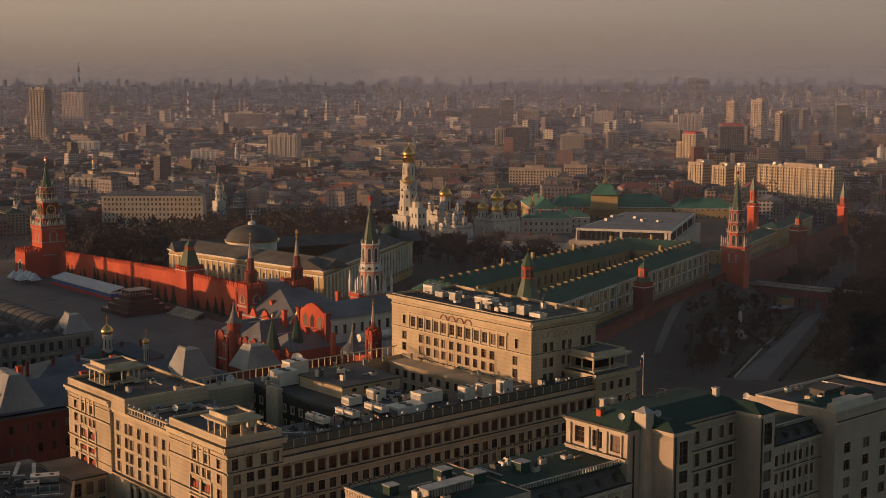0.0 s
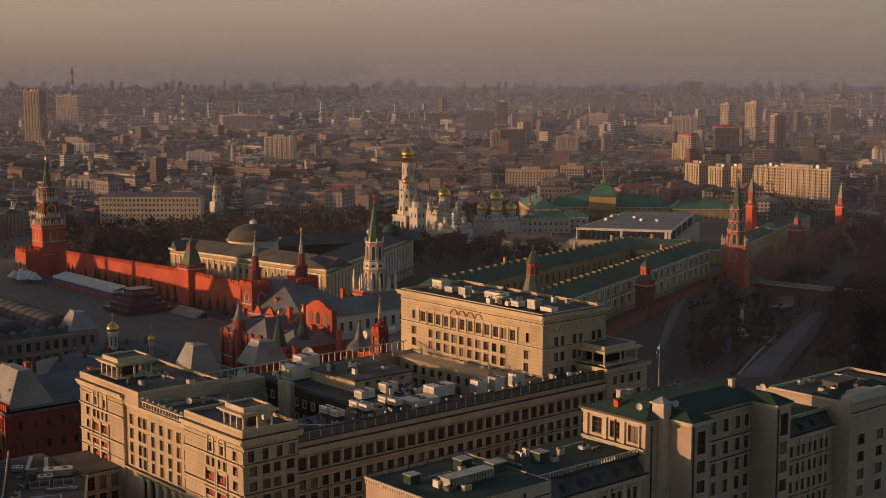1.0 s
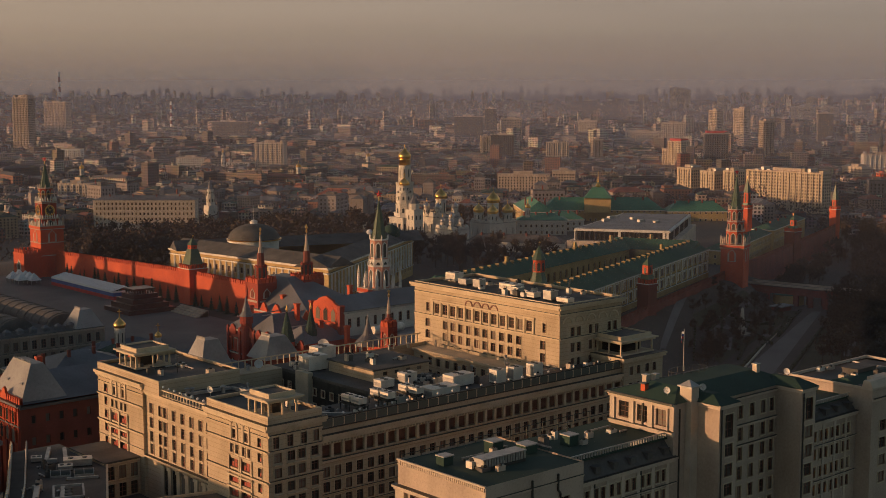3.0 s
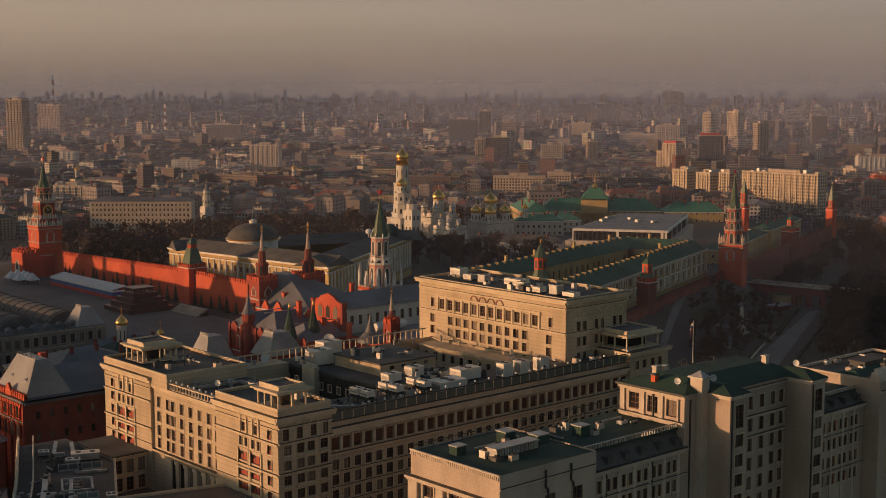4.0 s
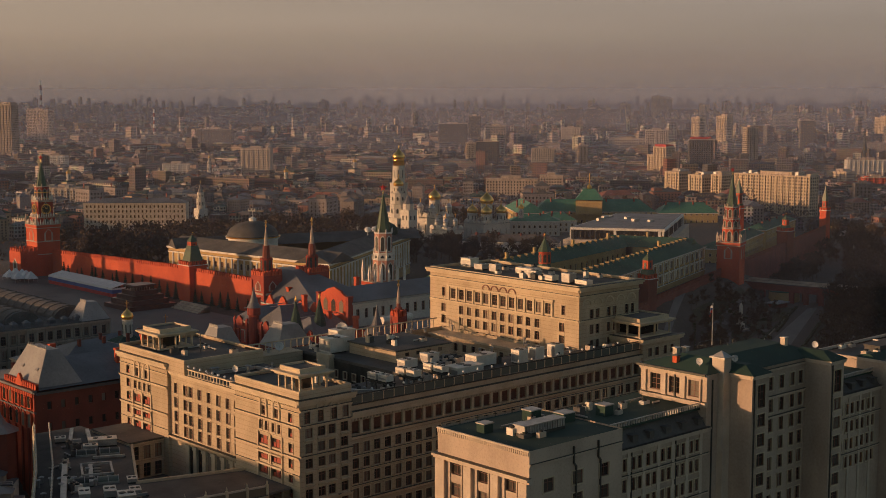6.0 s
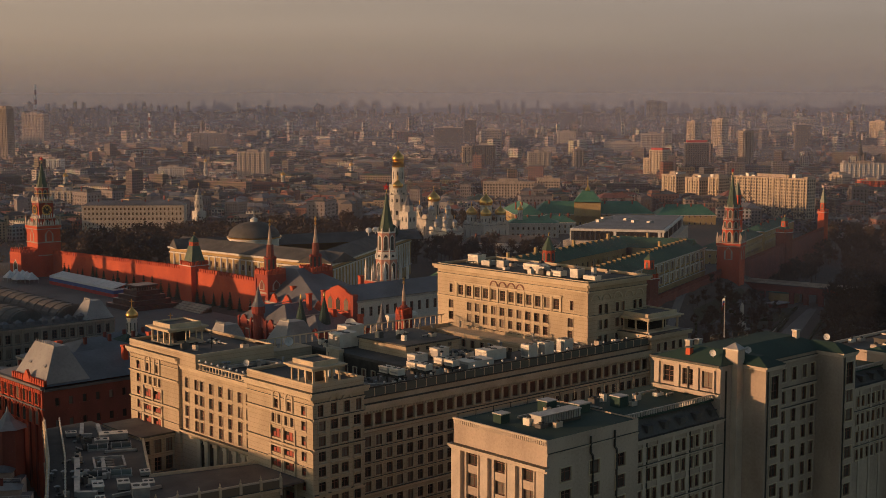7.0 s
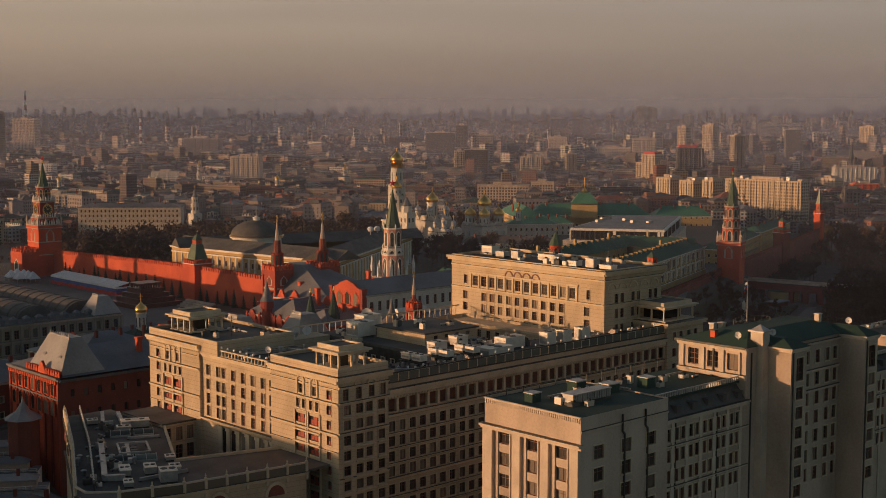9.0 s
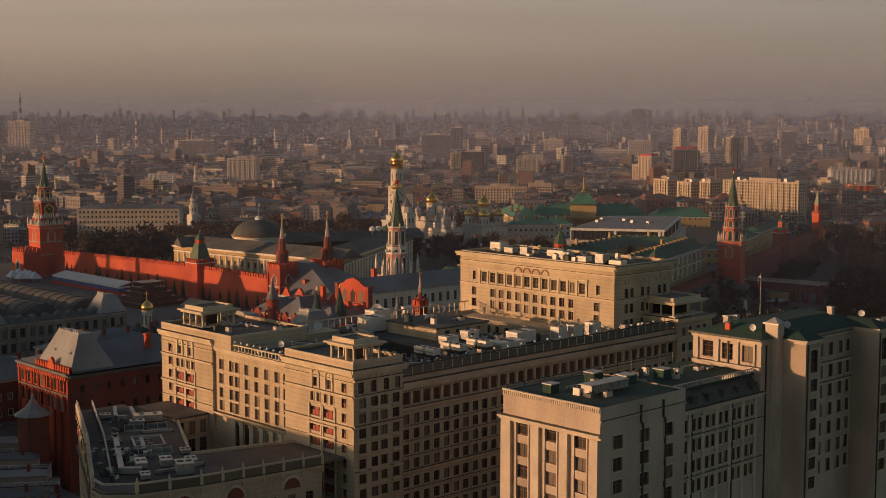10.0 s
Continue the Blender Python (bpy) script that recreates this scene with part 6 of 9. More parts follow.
def spire_turret(parent, cx, cy, a, z0, z_block, z_tier, z_spire, top, r_sp=1.5):
    """Brick tower: block with corner strips and battlement, two receding tiers with small gables, pale spire."""
    tower = part("turret", MB().prism(sq(a, cx, cy), z0, z_block - 2).prism(sq(a + 0.4, cx, cy), z_block - 2, z_block), CRIMSON, parent)
    for q in sq(a, cx, cy):
        part("corner_strip", MB().prism(sq(0.45, q[0], q[1]), z0, z_block + 0.8).prism(sq(0.5, q[0], q[1]), z_block + 0.8, z_block + 2.6, top=sq(0.05, q[0], q[1])), CRIMSON, tower)
    for ang in (math.pi, -math.pi / 2, 0, math.pi / 2):
        f = MB()
        arch_panel(f, cx, cy, ang, a, a * 0.9, z_block - 6.5, z_block - 2.3, 0, 1)
        part("niche", f, [TRIM, BRICK_DARK_AND_SHADE], tower)
    for z in (z_block - 8, z_block - 14):
        part("brick_band", MB().prism(sq(a + 0.3, cx, cy), z, z + 0.8), TRIM if a > 2.5 else CRIMSON, tower)
    zm = z_block + (z_tier - z_block) * 0.55
    t1 = part("turret_tier", MB().prism(octa(min(a * 0.72, 2.5), cx, cy), z_block, zm).prism(octa(min(a * 0.8, 2.8), cx, cy), zm - 0.5, zm), CRIMSON, parent)
    for i in range(8):
        f = MB()
        arch_panel(f, cx, cy, 2 * math.pi * (i + 1) / 8, min(a * 0.72, 2.5) * 0.924, min(a * 0.42, 1.4), z_block + 0.4, zm + 0.6, 0, 1)
        part("small_gable", f, [CRIMSON, DARKMETAL], t1)
    part("turret_tier", MB().prism(octa(min(a * 0.5, 1.7), cx, cy), zm, z_tier, top=octa(min(a * 0.42, 1.4), cx, cy)), BRICK_DARK_AND_SHADE, parent)
    battlement(tower, sq(a + 0.2, cx, cy), z_block, 1.7)
    part("turret_spire", MB().prism(octa(r_sp, cx, cy), z_tier, z_spire, top=octa(0.15, cx, cy)), TRIM, parent, "pale tiled spire")
    part("finial", MB().rev(cx, cy, [(0.3, z_spire - 0.5), (0.5, z_spire + 0.2), (0.2, z_spire + 0.8), (0.55, z_spire + 1.6), (0.1, top)], 8), GOLD, parent)


def build_museum():
    t = thing("history_museum", "red brick museum with towers, gables and grey sheet roofs", "museum", (-310, -340, 14))
    rows = [22.0, 29.0]
    # rear block by the two tall towers
    b = MB()
    front(t, b, (-318, -290), (0, -1), 41, 10, 39, spread(1, 40, 7), rows + [34.5], 1.8, 3.0, "tall", depth=0.5)
    shell(b, -318, -284, -331, -290, 10, 39, "nes")
    part("wall", b, BRICK, t)
    k = MB()
    cornice(k, (-318, -290), (0, -1), 41, 38, 0.7, 1.0)
    part("cornice", k, BRICK, t)
    part("roof", MB().prism(rect(-318.5, -283.5, -331, -284), 39.15, 51.5, top=rect(-304.5, -297.5, -292, -280.5)), GREYROOF, t)
    part("roof_skirt", MB().prism(rect(-319.2, -283, -331.4, -284), 39.0, 39.6), GREYMETAL, t)
    for y, w in ((-296, 2.4), (-305, 3.2), (-317, 2.4), (-326, 3.0)):
        gable_wall(t, -318.9, y - w, y + w, 36, 40.2, 42.6 + w * 0.3, 0.9)
    # great hall: gable to the square's head, pale side wall
    b = MB()
    front(t, b, (-319.2, -350.2), (1, 0), 55, 10, 46, spread(1, 54, 13), [39.6], 1.7, 3.6, "tall", depth=0.5)
    shell(b, -319.2, -264, -350.2, -331.2, 10, 46, "es")
    part("hall_wall", b, WHITEWASH, t, "pale painted side wall")
    k = MB()
    cornice(k, (-319.2, -350.2), (1, 0), 55, 45.2, 0.6, 0.8)
    part("cornice", k, GREYMETAL, t)
    vs = [(-319, -351, 46.2), (-264, -351, 46.2), (-264, -330.4, 46.2), (-319, -330.4, 46.2), (-319, -340.7, 50.6), (-264, -340.7, 50.6)]
    part("hall_roof", MB().add(vs, [(0, 1, 5, 4), (2, 3, 4, 5), (1, 2, 5), (3, 0, 4), (3, 2, 1, 0)]), GREYROOF, t)
    gable_wall(t, -320.4, -349.4, -331.6, 30, 47.6, 51.2, 1.1)
    for y in (-345.6, -340.7, -335.8):
        f = MB()
        arch_panel(f, -320.4, y, math.pi, 0.0, 4.2, 41.6, 47.2, 0, 1)
        part("gable_window", f, [BRICK, GLASSDIM], t)
    for y in (-349.6, -331.4):
        part("buttress", MB().box(-321.0, -318.8, y - 0.8, y + 0.8, 14, 47.8).box(-321.2, -318.6, y - 1.0, y + 1.0, 47.8, 48.4), CRIMSON, t)
    # low range along the garden side
    b = MB()
    front(t, b, (-318, -388), (1, 0), 54, 10, 36.5, spread(1, 53, 12), rows, 1.6, 3.2, "tall", depth=0.5)
    front(t, b, (-318, -350.3), (0, -1), 37.7, 10, 36.5, spread(1, 36, 7), rows, 1.6, 3.2, "tall", depth=0.5)
    shell(b, -318, -264, -388, -350.3, 10, 36.5, "s")
    part("side_range", b, BRICK, t)
    k = MB()
    cornice(k, (-318, -388), (1, 0), 54, 35.6, 0.7, 0.9)
    cornice(k, (-318, -350.3), (0, -1), 37.7, 35.6, 0.7, 0.9)
    part("cornice", k, BRICK, t)
    part("roof", MB().hip(rect(-318.4, -264, -388.4, -350.4), 36.6, 39.4, 12), GREYROOF, t)
    part("roof_duct", MB().rev(0, 0, [(1.5, -7), (1.5, 7)], 14), PALEMETAL, t, "pale round ventilation duct").matrix_basis = pose(-309, -364, 40.6, 90, 0, 90)
    part("tented_roof", MB().rev(-320.6, -366.8, [(5.0, 36.2), (4.6, 37.4), (2.0, 40.0), (0.8, 43.5), (0.1, 47.5)], 14), GREYROOF, t)
    spire_turret(t, -313.6, -286.5, 4.2, 14, 50.0, 62.0, 70.0, 72.5, 1.05)
    spire_turret(t, -295.1, -293.0, 4.6, 14, 50.5, 62.0, 70.0, 73.0, 1.05)
    spire_turret(t, -321.4, -380.0, 1.7, 14, 45.0, 49.5, 56.0, 58.0, 0.9)
    # lower front range with small gables, chimneys and a round turret
    b = MB()
    front(t, b, (-338, -300), (0, -1), 52, 10, 36.2, spread(1, 51, 12), [20, 28], 1.6, 3.8, "tall", depth=0.5)
    shell(b, -338, -318, -352, -300, 10, 36.2, "nes")
    part("front_range", b, CRIMSON, t)
    k = MB()
    cornice(k, (-338, -300), (0, -1), 52, 35.2, 0.6, 0.9)
    cornice(k, (-338, -300), (0, -1), 52, 26.0, 0.5, 0.7)
    part("cornice", k, TRIM, t)
    for y0, y1, z in ((-314, -299.5, 41.0), (-333, -315, 43.4), (-352.4, -334, 41.6)):
        part("roof", MB().hip(rect(-338.4, -318.2, y0, y1), 36.3, z, 5.0), GREYROOF, t)
        part("ridge", MB().beam((-338.0, (y0 + y1) / 2, z), (-319, (y0 + y1) / 2, z + 0.02), 0.3), GREYMETAL, t)
    for k in range(13):
        y = -302 - 4.0 * k
        part("window_hood", MB().box(-338.5, -338.0, y - 1.3, y + 1.3, 32.1, 32.5).box(-338.5, -338.0, y - 1.3, y - 1.0, 27.6, 32.1), TRIM if k % 2 else BRICK, t)
    for y, w in ((-304, 2.2), (-316, 3.0), (-322, 1.8), (-328, 2.4), (-335, 2.0), (-350, 2.0)):
        gable_wall(t, -338.8, y - w, y + w, 34, 36.0, 37.2 + w * 0.3, 0.8, brick=CRIMSON)
    for y in (-300.6, -309, -319, -331.5, -338.5):
        part("brick_pier", MB().box(-339.0, -337.9, y - 0.5, y + 0.5, 12, 36.4).prism(sq(0.6, -338.4, y), 36.4, 37.2, top=sq(0.1, -338.4, y)), CRIMSON, t)
    part("round_turret", MB().rev(-338.6, -314, [(2.1, 12), (2.1, 39.0), (2.6, 39.4), (2.6, 42.0), (2.2, 42.2)], 14), CRIMSON, t)
    part("turret_roof", MB().rev(-338.6, -314, [(2.8, 42.1), (1.7, 44.0), (1.5, 45.0), (0.9, 46.5), (0.1, 50.0)], 14), GREYROOF, t)
    for x, y, z in ((-330, -304, 44), (-324, -327, 47), (-300, -329, 52), (-312, -300, 46), (-322, -356, 42), (-326, -345, 43), (-290, -372, 43)):
        part("brick_chimney", MB().box(x - 0.8, x + 0.8, y - 0.8, y + 0.8, 34, z - 0.6).box(x - 1.0, x + 1.0, y - 1.0, y + 1.0, z - 0.6, z), BRICK, t)


build_museum()


def build_twin_gate():
    t = thing("twin_gate", "red brick double gate with two dark green tent towers", "city gate", (-336, -346, 14))
    for cx, cy in ((-341.5, -345.5), (-331.5, -346.5)):
        part("gate_tower", MB().prism(sq(3.6, cx, cy), 8, 33).prism(sq(4.0, cx, cy), 33, 34), BRICK, t)
        part("gate_arcade", MB().prism(octa(2.9, cx, cy), 34, 37), BRICK, t)
        part("gate_tent", MB().prism(octa(3.0, cx, cy), 37, 48.5, top=octa(0.15, cx, cy)), GREENROOF, t, "dark green tent roof")
        part("finial", MB().rev(cx, cy, [(0.2, 48), (0.5, 48.8), (0.1, 50.3)], 8), GOLD, t)
    gable_wall(t, -339, -350, -341, 10, 30, 34)


build_twin_gate()


def build_cityhall():
    """Red brick hall beside the hotel."""
    t = thing("old_city_hall", "ornate red brick hall with steep grey roofs", "public hall", (-440, -365, 2))
    b = MB()
    X = -459.0
    cols = spread(1, 30, 7)
    front(t, b, (X, -349), (0, -1), 31.5, 2, 38, cols, [27, 33], 1.7, 3.4, "tall", depth=0.6)
    part("wall", b, BRICK, t)
    b = MB()
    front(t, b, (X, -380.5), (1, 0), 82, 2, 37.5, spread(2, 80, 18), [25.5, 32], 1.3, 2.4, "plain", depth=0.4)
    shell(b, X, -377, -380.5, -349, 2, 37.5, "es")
    # same brick as the front, its shade put into the darker colour
    part("side_wall", b, BRICK_DARK_AND_SHADE, t, "plain brick side wall, coloured darker for its shade")
    for c in [0.0] + [31.0 * (k + 1) / 7 for k in range(7)]:
        part("brick_strip", MB().box(X - 0.5, X + 0.02, -349 - c - 0.45, -349 - c + 0.45, 2, 37), CRIMSON, t)
    k = MB()
    cornice(k, (X, -349), (0, -1), 31.5, 37.2, 1.2, 1.0, ends=0.5)
    cornice(k, (X, -380.5), (1, 0), 82, 36.7, 0.9, 0.9)
    cornice(k, (X, -349), (0, -1), 31.5, 31.2, 0.6, 0.6)
    part("cornice", k, GREYROOF, t)
    for c in cols:
        for z0, z1 in ((26.5, 31.6), (32.3, 37.0)):
            f = MB()
            arch_panel(f, X - 0.4, -349 - c, math.pi, 0, 3.0, z0, z1, 0, 1)
            part("window_arch", f, [BRICK, GLASSDIM], t)
            for q in (-1.75, 1.75):
                part("colonnette", MB().rev(X - 0.75, -349 - c + q, [(0.34, z0), (0.22, z0 + 0.5), (0.3, (z0 + z1) / 2), (0.2, z1 - 1.6), (0.36, z1 - 1.1)], 8), BRICK, t)
    for i in range(26):
        y = -349.6 - 1.2 * i
        part("cornice_tooth", MB().box(X - 1.0, X, y - 0.35, y + 0.35, 36.2, 37.2), BRICK, t)
    part("roof", MB().hip(rect(X - 0.5, -377, -381, -348.5), 38.1, 44.0), GREYROOF, t)
    b = MB()
    for i in range(14):
        b.box(X - 0.2, X + 0.8, -381 + i * 1.55, -380.2 + i * 1.55, 38.3, 40.0)
    b.box(X, X + 0.8, -381, -359.5, 38.2, 39.2)
    part("parapet", b, BRICK, t)
    gable_wall(t, X - 0.3, -372.2, -368.0, 38, 39.4, 41.9, 0.8)
    steep_roof(t, X + 0.8, X + 15, -380.0, -359, 38.6, 48.6, 0.36, ky=0.2)
    steep_roof(t, -399, -386, -381, -368, 38.6, 48.6, 0.3)
    # end wall takes the side wall's shade-darkened brick
    part("end_wall", MB().box(-379, -366, -388, -377.5, 2, 41.5), BRICK_DARK_AND_SHADE, t)
    steep_roof(t, -379.4, -365.6, -388.4, -377.1, 41.5, 48.4, 0.27)
    for y in (-375.5, -366):
        part("roof_dormer", MB().box(X + 2.9, X + 5.0, y - 0.6, y + 0.6, 41.6, 43.2).prism(rect(X + 2.6, X + 5.6, y - 0.9, y + 0.9), 43.2, 44.6, top=rect(X + 4.6, X + 4.8, y - 0.1, y + 0.1)), ZINC, t)
    for x, y in ((-440, -352), (-428, -372), (-410, -356)):
        part("brick_chimney", MB().box(x - 0.8, x + 0.8, y - 0.8, y + 0.8, 39, 45).box(x - 1.0, x + 1.0, y - 1.0, y + 1.0, 45, 45.7), BRICK, t)


build_cityhall()


def build_mausoleum():
    t = thing("stepped_tomb", "low stepped tomb of dark red granite", "tomb", (-293, -145, 18))
    for k, (a, z0, z1) in enumerate(((13, 18, 20.2), (10.5, 20.2, 22.6), (8.5, 22.6, 24.8), (6.6, 24.8, 27.0))):
        part("step", MB().prism(sq(a, -293, -145), z0 - (0.5 if k == 0 else 0), z1), GRANITE, t)
    for i in range(8):
        for y in (-149.5, -140.5):
            x = -298 + 1.43 * i
            part("pillar", MB().box(x - 0.3, x + 0.3, y - 0.3, y + 0.3, 27.0, 28.8), GRANITE, t)
    part("cap_slab", MB().box(-299.2, -286.8, -150.2, -139.8, 28.8, 29.6), GRANITE, t)
    for y0, y1 in ((-185, -160), (-130, -105)):
        for k in range(4):
            part("stand_step", MB().box(-284 + 1.6 * k, -278 + 0.5, y0, y1, 17.5, 18.8 + 0.8 * k), GREYSTONE, t)


build_mausoleum()


def build_grandstand():
    t = thing("covered_grandstand", "covered grandstand hung with white, blue and red cloth", "grandstand", (-290, -60, 18))
    x0, x1, y0, y1 = -288.5, -280.5, -108, -34
    n = 8
    for i in range(n):
        a, c = y0 + (y1 - y0) * i / n, y0 + (y1 - y0) * (i + 1) / n
        part("roof_panel", MB().add([(x0, a + 0.3, 22.8), (x1, a + 0.3, 24.6), (x1, c - 0.3, 24.6), (x0, c - 0.3, 22.8), (x0, a + 0.3, 23.0), (x1, a + 0.3, 24.8), (x1, c - 0.3, 24.8), (x0, c - 0.3, 23.0)],
             [(3, 2, 1, 0), (4, 5, 6, 7), (0, 1, 5, 4), (1, 2, 6, 5), (2, 3, 7, 6), (3, 0, 4, 7)]), CANVAS, t, "white roof panel")
    for z0, z1, m, s in ((21.9, 22.8, CANVAS, "white"), (20.0, 21.9, BLUE, "blue"), (18.1, 20.0, REDCLOTH, "red")):
        part("cloth_band", MB().box(x0 - 0.2, x0, y0, y1, z0, z1).box(x0, x1, y0 - 0.2, y0, z0, z1), m, t, s + " cloth band")
    for i in range(n + 1):
        y = y0 + (y1 - y0) * i / n
        part("post", MB().box(x1 - 0.4, x1, y - 0.15, y + 0.15, 17.5, 24.6), GREYMETAL, t)
        part("post", MB().box(x0 + 0.1, x0 + 0.4, y - 0.15, y + 0.15, 17.5, 22.8), GREYMETAL, t)


build_grandstand()
tent = thing("market_tent", "small white peaked tent on the square", "tent", (0, 0, 0), "white tents on the square")
part("canopy", MB().prism(sq(3.0), 2.6, 6.4, top=sq(0.12)).prism(sq(3.05), 2.2, 2.6), CANVAS, tent)
for sx in (-1, 1):
    for sy in (-1, 1):
        part("pole", MB().box(sx * 2.8 - 0.08, sx * 2.8 + 0.08, sy * 2.8 - 0.08, sy * 2.8 + 0.08, -0.5, 2.3), GREYMETAL, tent)
tent.location = (-294.5, -4, 18.1)
for k, (x, y) in enumerate(((-293.5, -10.5), (-294, -17), (-294.5, -24), (-300, -8), (-300, -19))):
    copy_thing(tent, pose(x, y, 18.1))


def build_arcade_store():
    """Long shopping arcade with vaulted glass roofs on the square's east side."""
    t = thing("shopping_arcade", "long ornate shopping arcade with grey vaulted roofs", "shopping arcade", (-400, -150, 18))
    b = MB()
    front(t, b, (-434, -262), (1, 0), 62, 14, 35, spread(1, 61, 16), [18.5, 24, 29.5], 2.0, 3.4, "tall", depth=0.5)
    holed(b, (-434, 66), (0, -1), 328, 14, 35, [])
    shell(b, -434, -372, -262, 66, 14, 35, "es")
    part("wall", b, HOUSE1, t)
    for z, o in ((34.2, 0.8), (28.2, 0.5), (22.8, 0.5)):
        k = MB()
        cornice(k, (-434, -262), (1, 0), 62, z, o, 0.8)
        part("cornice", k, GREYSTONE, t)
    for i in range(17):
        x = -433.4 + 3.82 * i
        part("half_column", MB().box(x - 0.35, x + 0.35, -262.4, -261.98, 16, 34), HOUSE1, t)
    part("roof", MB().box(-434, -372, -262, 66, 34.6, 35.2), DARKROOF, t)
    for x in (-423, -403, -383):
        r = MB()
        n = 10
        vs = []
        for y in (-250, 12):
            vs += [(x + 7.0 * math.cos(math.pi * i / n), y, 35 + 4.8 * math.sin(math.pi * i / n)) for i in range(n + 1)]
        r.add(vs, [(i, n + 1 + i, n + 2 + i, i + 1) for i in range(n)] + [tuple(range(n + 1)), tuple(range(2 * n + 1, n, -1))])
        vault = part("vault", r, DARKROOF, t, "dark glazed barrel vault")
        for y in range(-248, -150, 7):
            rib = MB()
            for i in range(n):
                a0, a1 = math.pi * i / n, math.pi * (i + 1) / n
                rib.beam((x + 7.1 * math.cos(a0), y, 35 + 4.9 * math.sin(a0)), (x + 7.1 * math.cos(a1), y, 35 + 4.9 * math.sin(a1)), 0.3)
            part("vault_rib", rib, DARKROOF, vault)
    # steep roofs of the corner and middle pavilions, with slim spires between
    for y, h in ((24, 48), (-109, 49)):
        part("pavilion_roof", MB().prism(rect(-392, -374, y - 10, y + 10), 35.2, h, top=rect(-386, -380, y - 4.5, y + 4.5)), GREYROOF, t)
    for y in (3.5, -25):
        part("roof_spire", MB().prism(sq(1.3, -383, y), 35.2, 45).prism(sq(1.3, -383, y), 45, 49, top=sq(0.1, -383, y)), GREYROOF, t)
    for x in (-428, -378):
        steep_roof(t, x - 6, x + 6, -262, -250, 35.2, 42, 0.3)
    for i in range(12):
        x = -431 + 5.2 * i
        part("roof_hood", MB().box(x - 1.2, x + 1.2, -259, -256.5, 35.2, 36.6).prism(rect(x - 1.4, x + 1.4, -259.2, -256.3), 36.6, 37.6, top=rect(x - 0.3, x + 0.3, -258, -257.5)), GREYROOF, t)


build_arcade_store()
k = thing("corner_church", "small church with one gilded dome", "church", (-381, -292, 16))
part("wall", MB().box(-389, -373, -299, -285, 12, 30), WHITEWASH, k)
part("roof", MB().hip(rect(-389.5, -372.5, -299.5, -284.5), 30, 34), GREENROOF, k)
drum_dome(k, -381, -292.5, 32, 39.5, 1.9, 2.4, 4.4)
drum_dome(k, -369, -300, 26, 35.5, 1.1, 1.4, 2.6)
long_house("side_house", "old house with grey sheet roof behind the red hall", [(-432, -338), (-392, -338), (-392, -304), (-432, -304)], 12, 33, 39.5, HOUSE1, GREYROOF, [19, 23.5, 28], 3.6, category="house")
long_house("side_house", "red brick house beside the hall", [(-470, -343), (-438, -343), (-438, -312), (-470, -312)], 4, 31, 36, BRICK_DARK_AND_SHADE, GREYROOF, [20, 25], 3.4, category="house")
long_house("side_house", "pale trading house with grey roof by the square", [(-388, -282), (-352, -282), (-352, -262), (-388, -262)], 15, 26, 31, HOUSE1, GREYROOF, [19], 3.4, category="house")
long_house("side_house", "shabby low house with pale sheet roof", [(-500, -408), (-468, -408), (-468, -386), (-500, -386)], 2, 8, 11, GREYSTONE, GREYROOF, [4], 3.2, category="house")
long_house("side_house", "low grey house with sheet roof", [(-515, -372), (-478, -372), (-478, -345), (-515, -345)], 2, 15, 19, GREYSTONE, GREYROOF, [6, 10.5], 3.2, category="house")
k = thing("brick_turret", "eight-sided brick turret with pale tent roof", "turret", (-467, -373.5, 2))
part("wall", MB().rev(-467, -373.5, [(4.6, 1), (4.6, 26.2), (5.0, 26.6)], 8), BRICK_DARK_AND_SHADE, k)
part("roof", MB().rev(-467, -373.5, [(5.6, 26.5), (2.2, 28.6), (0.6, 31.0), (0.1, 32.6)], 8), ZINC, k)



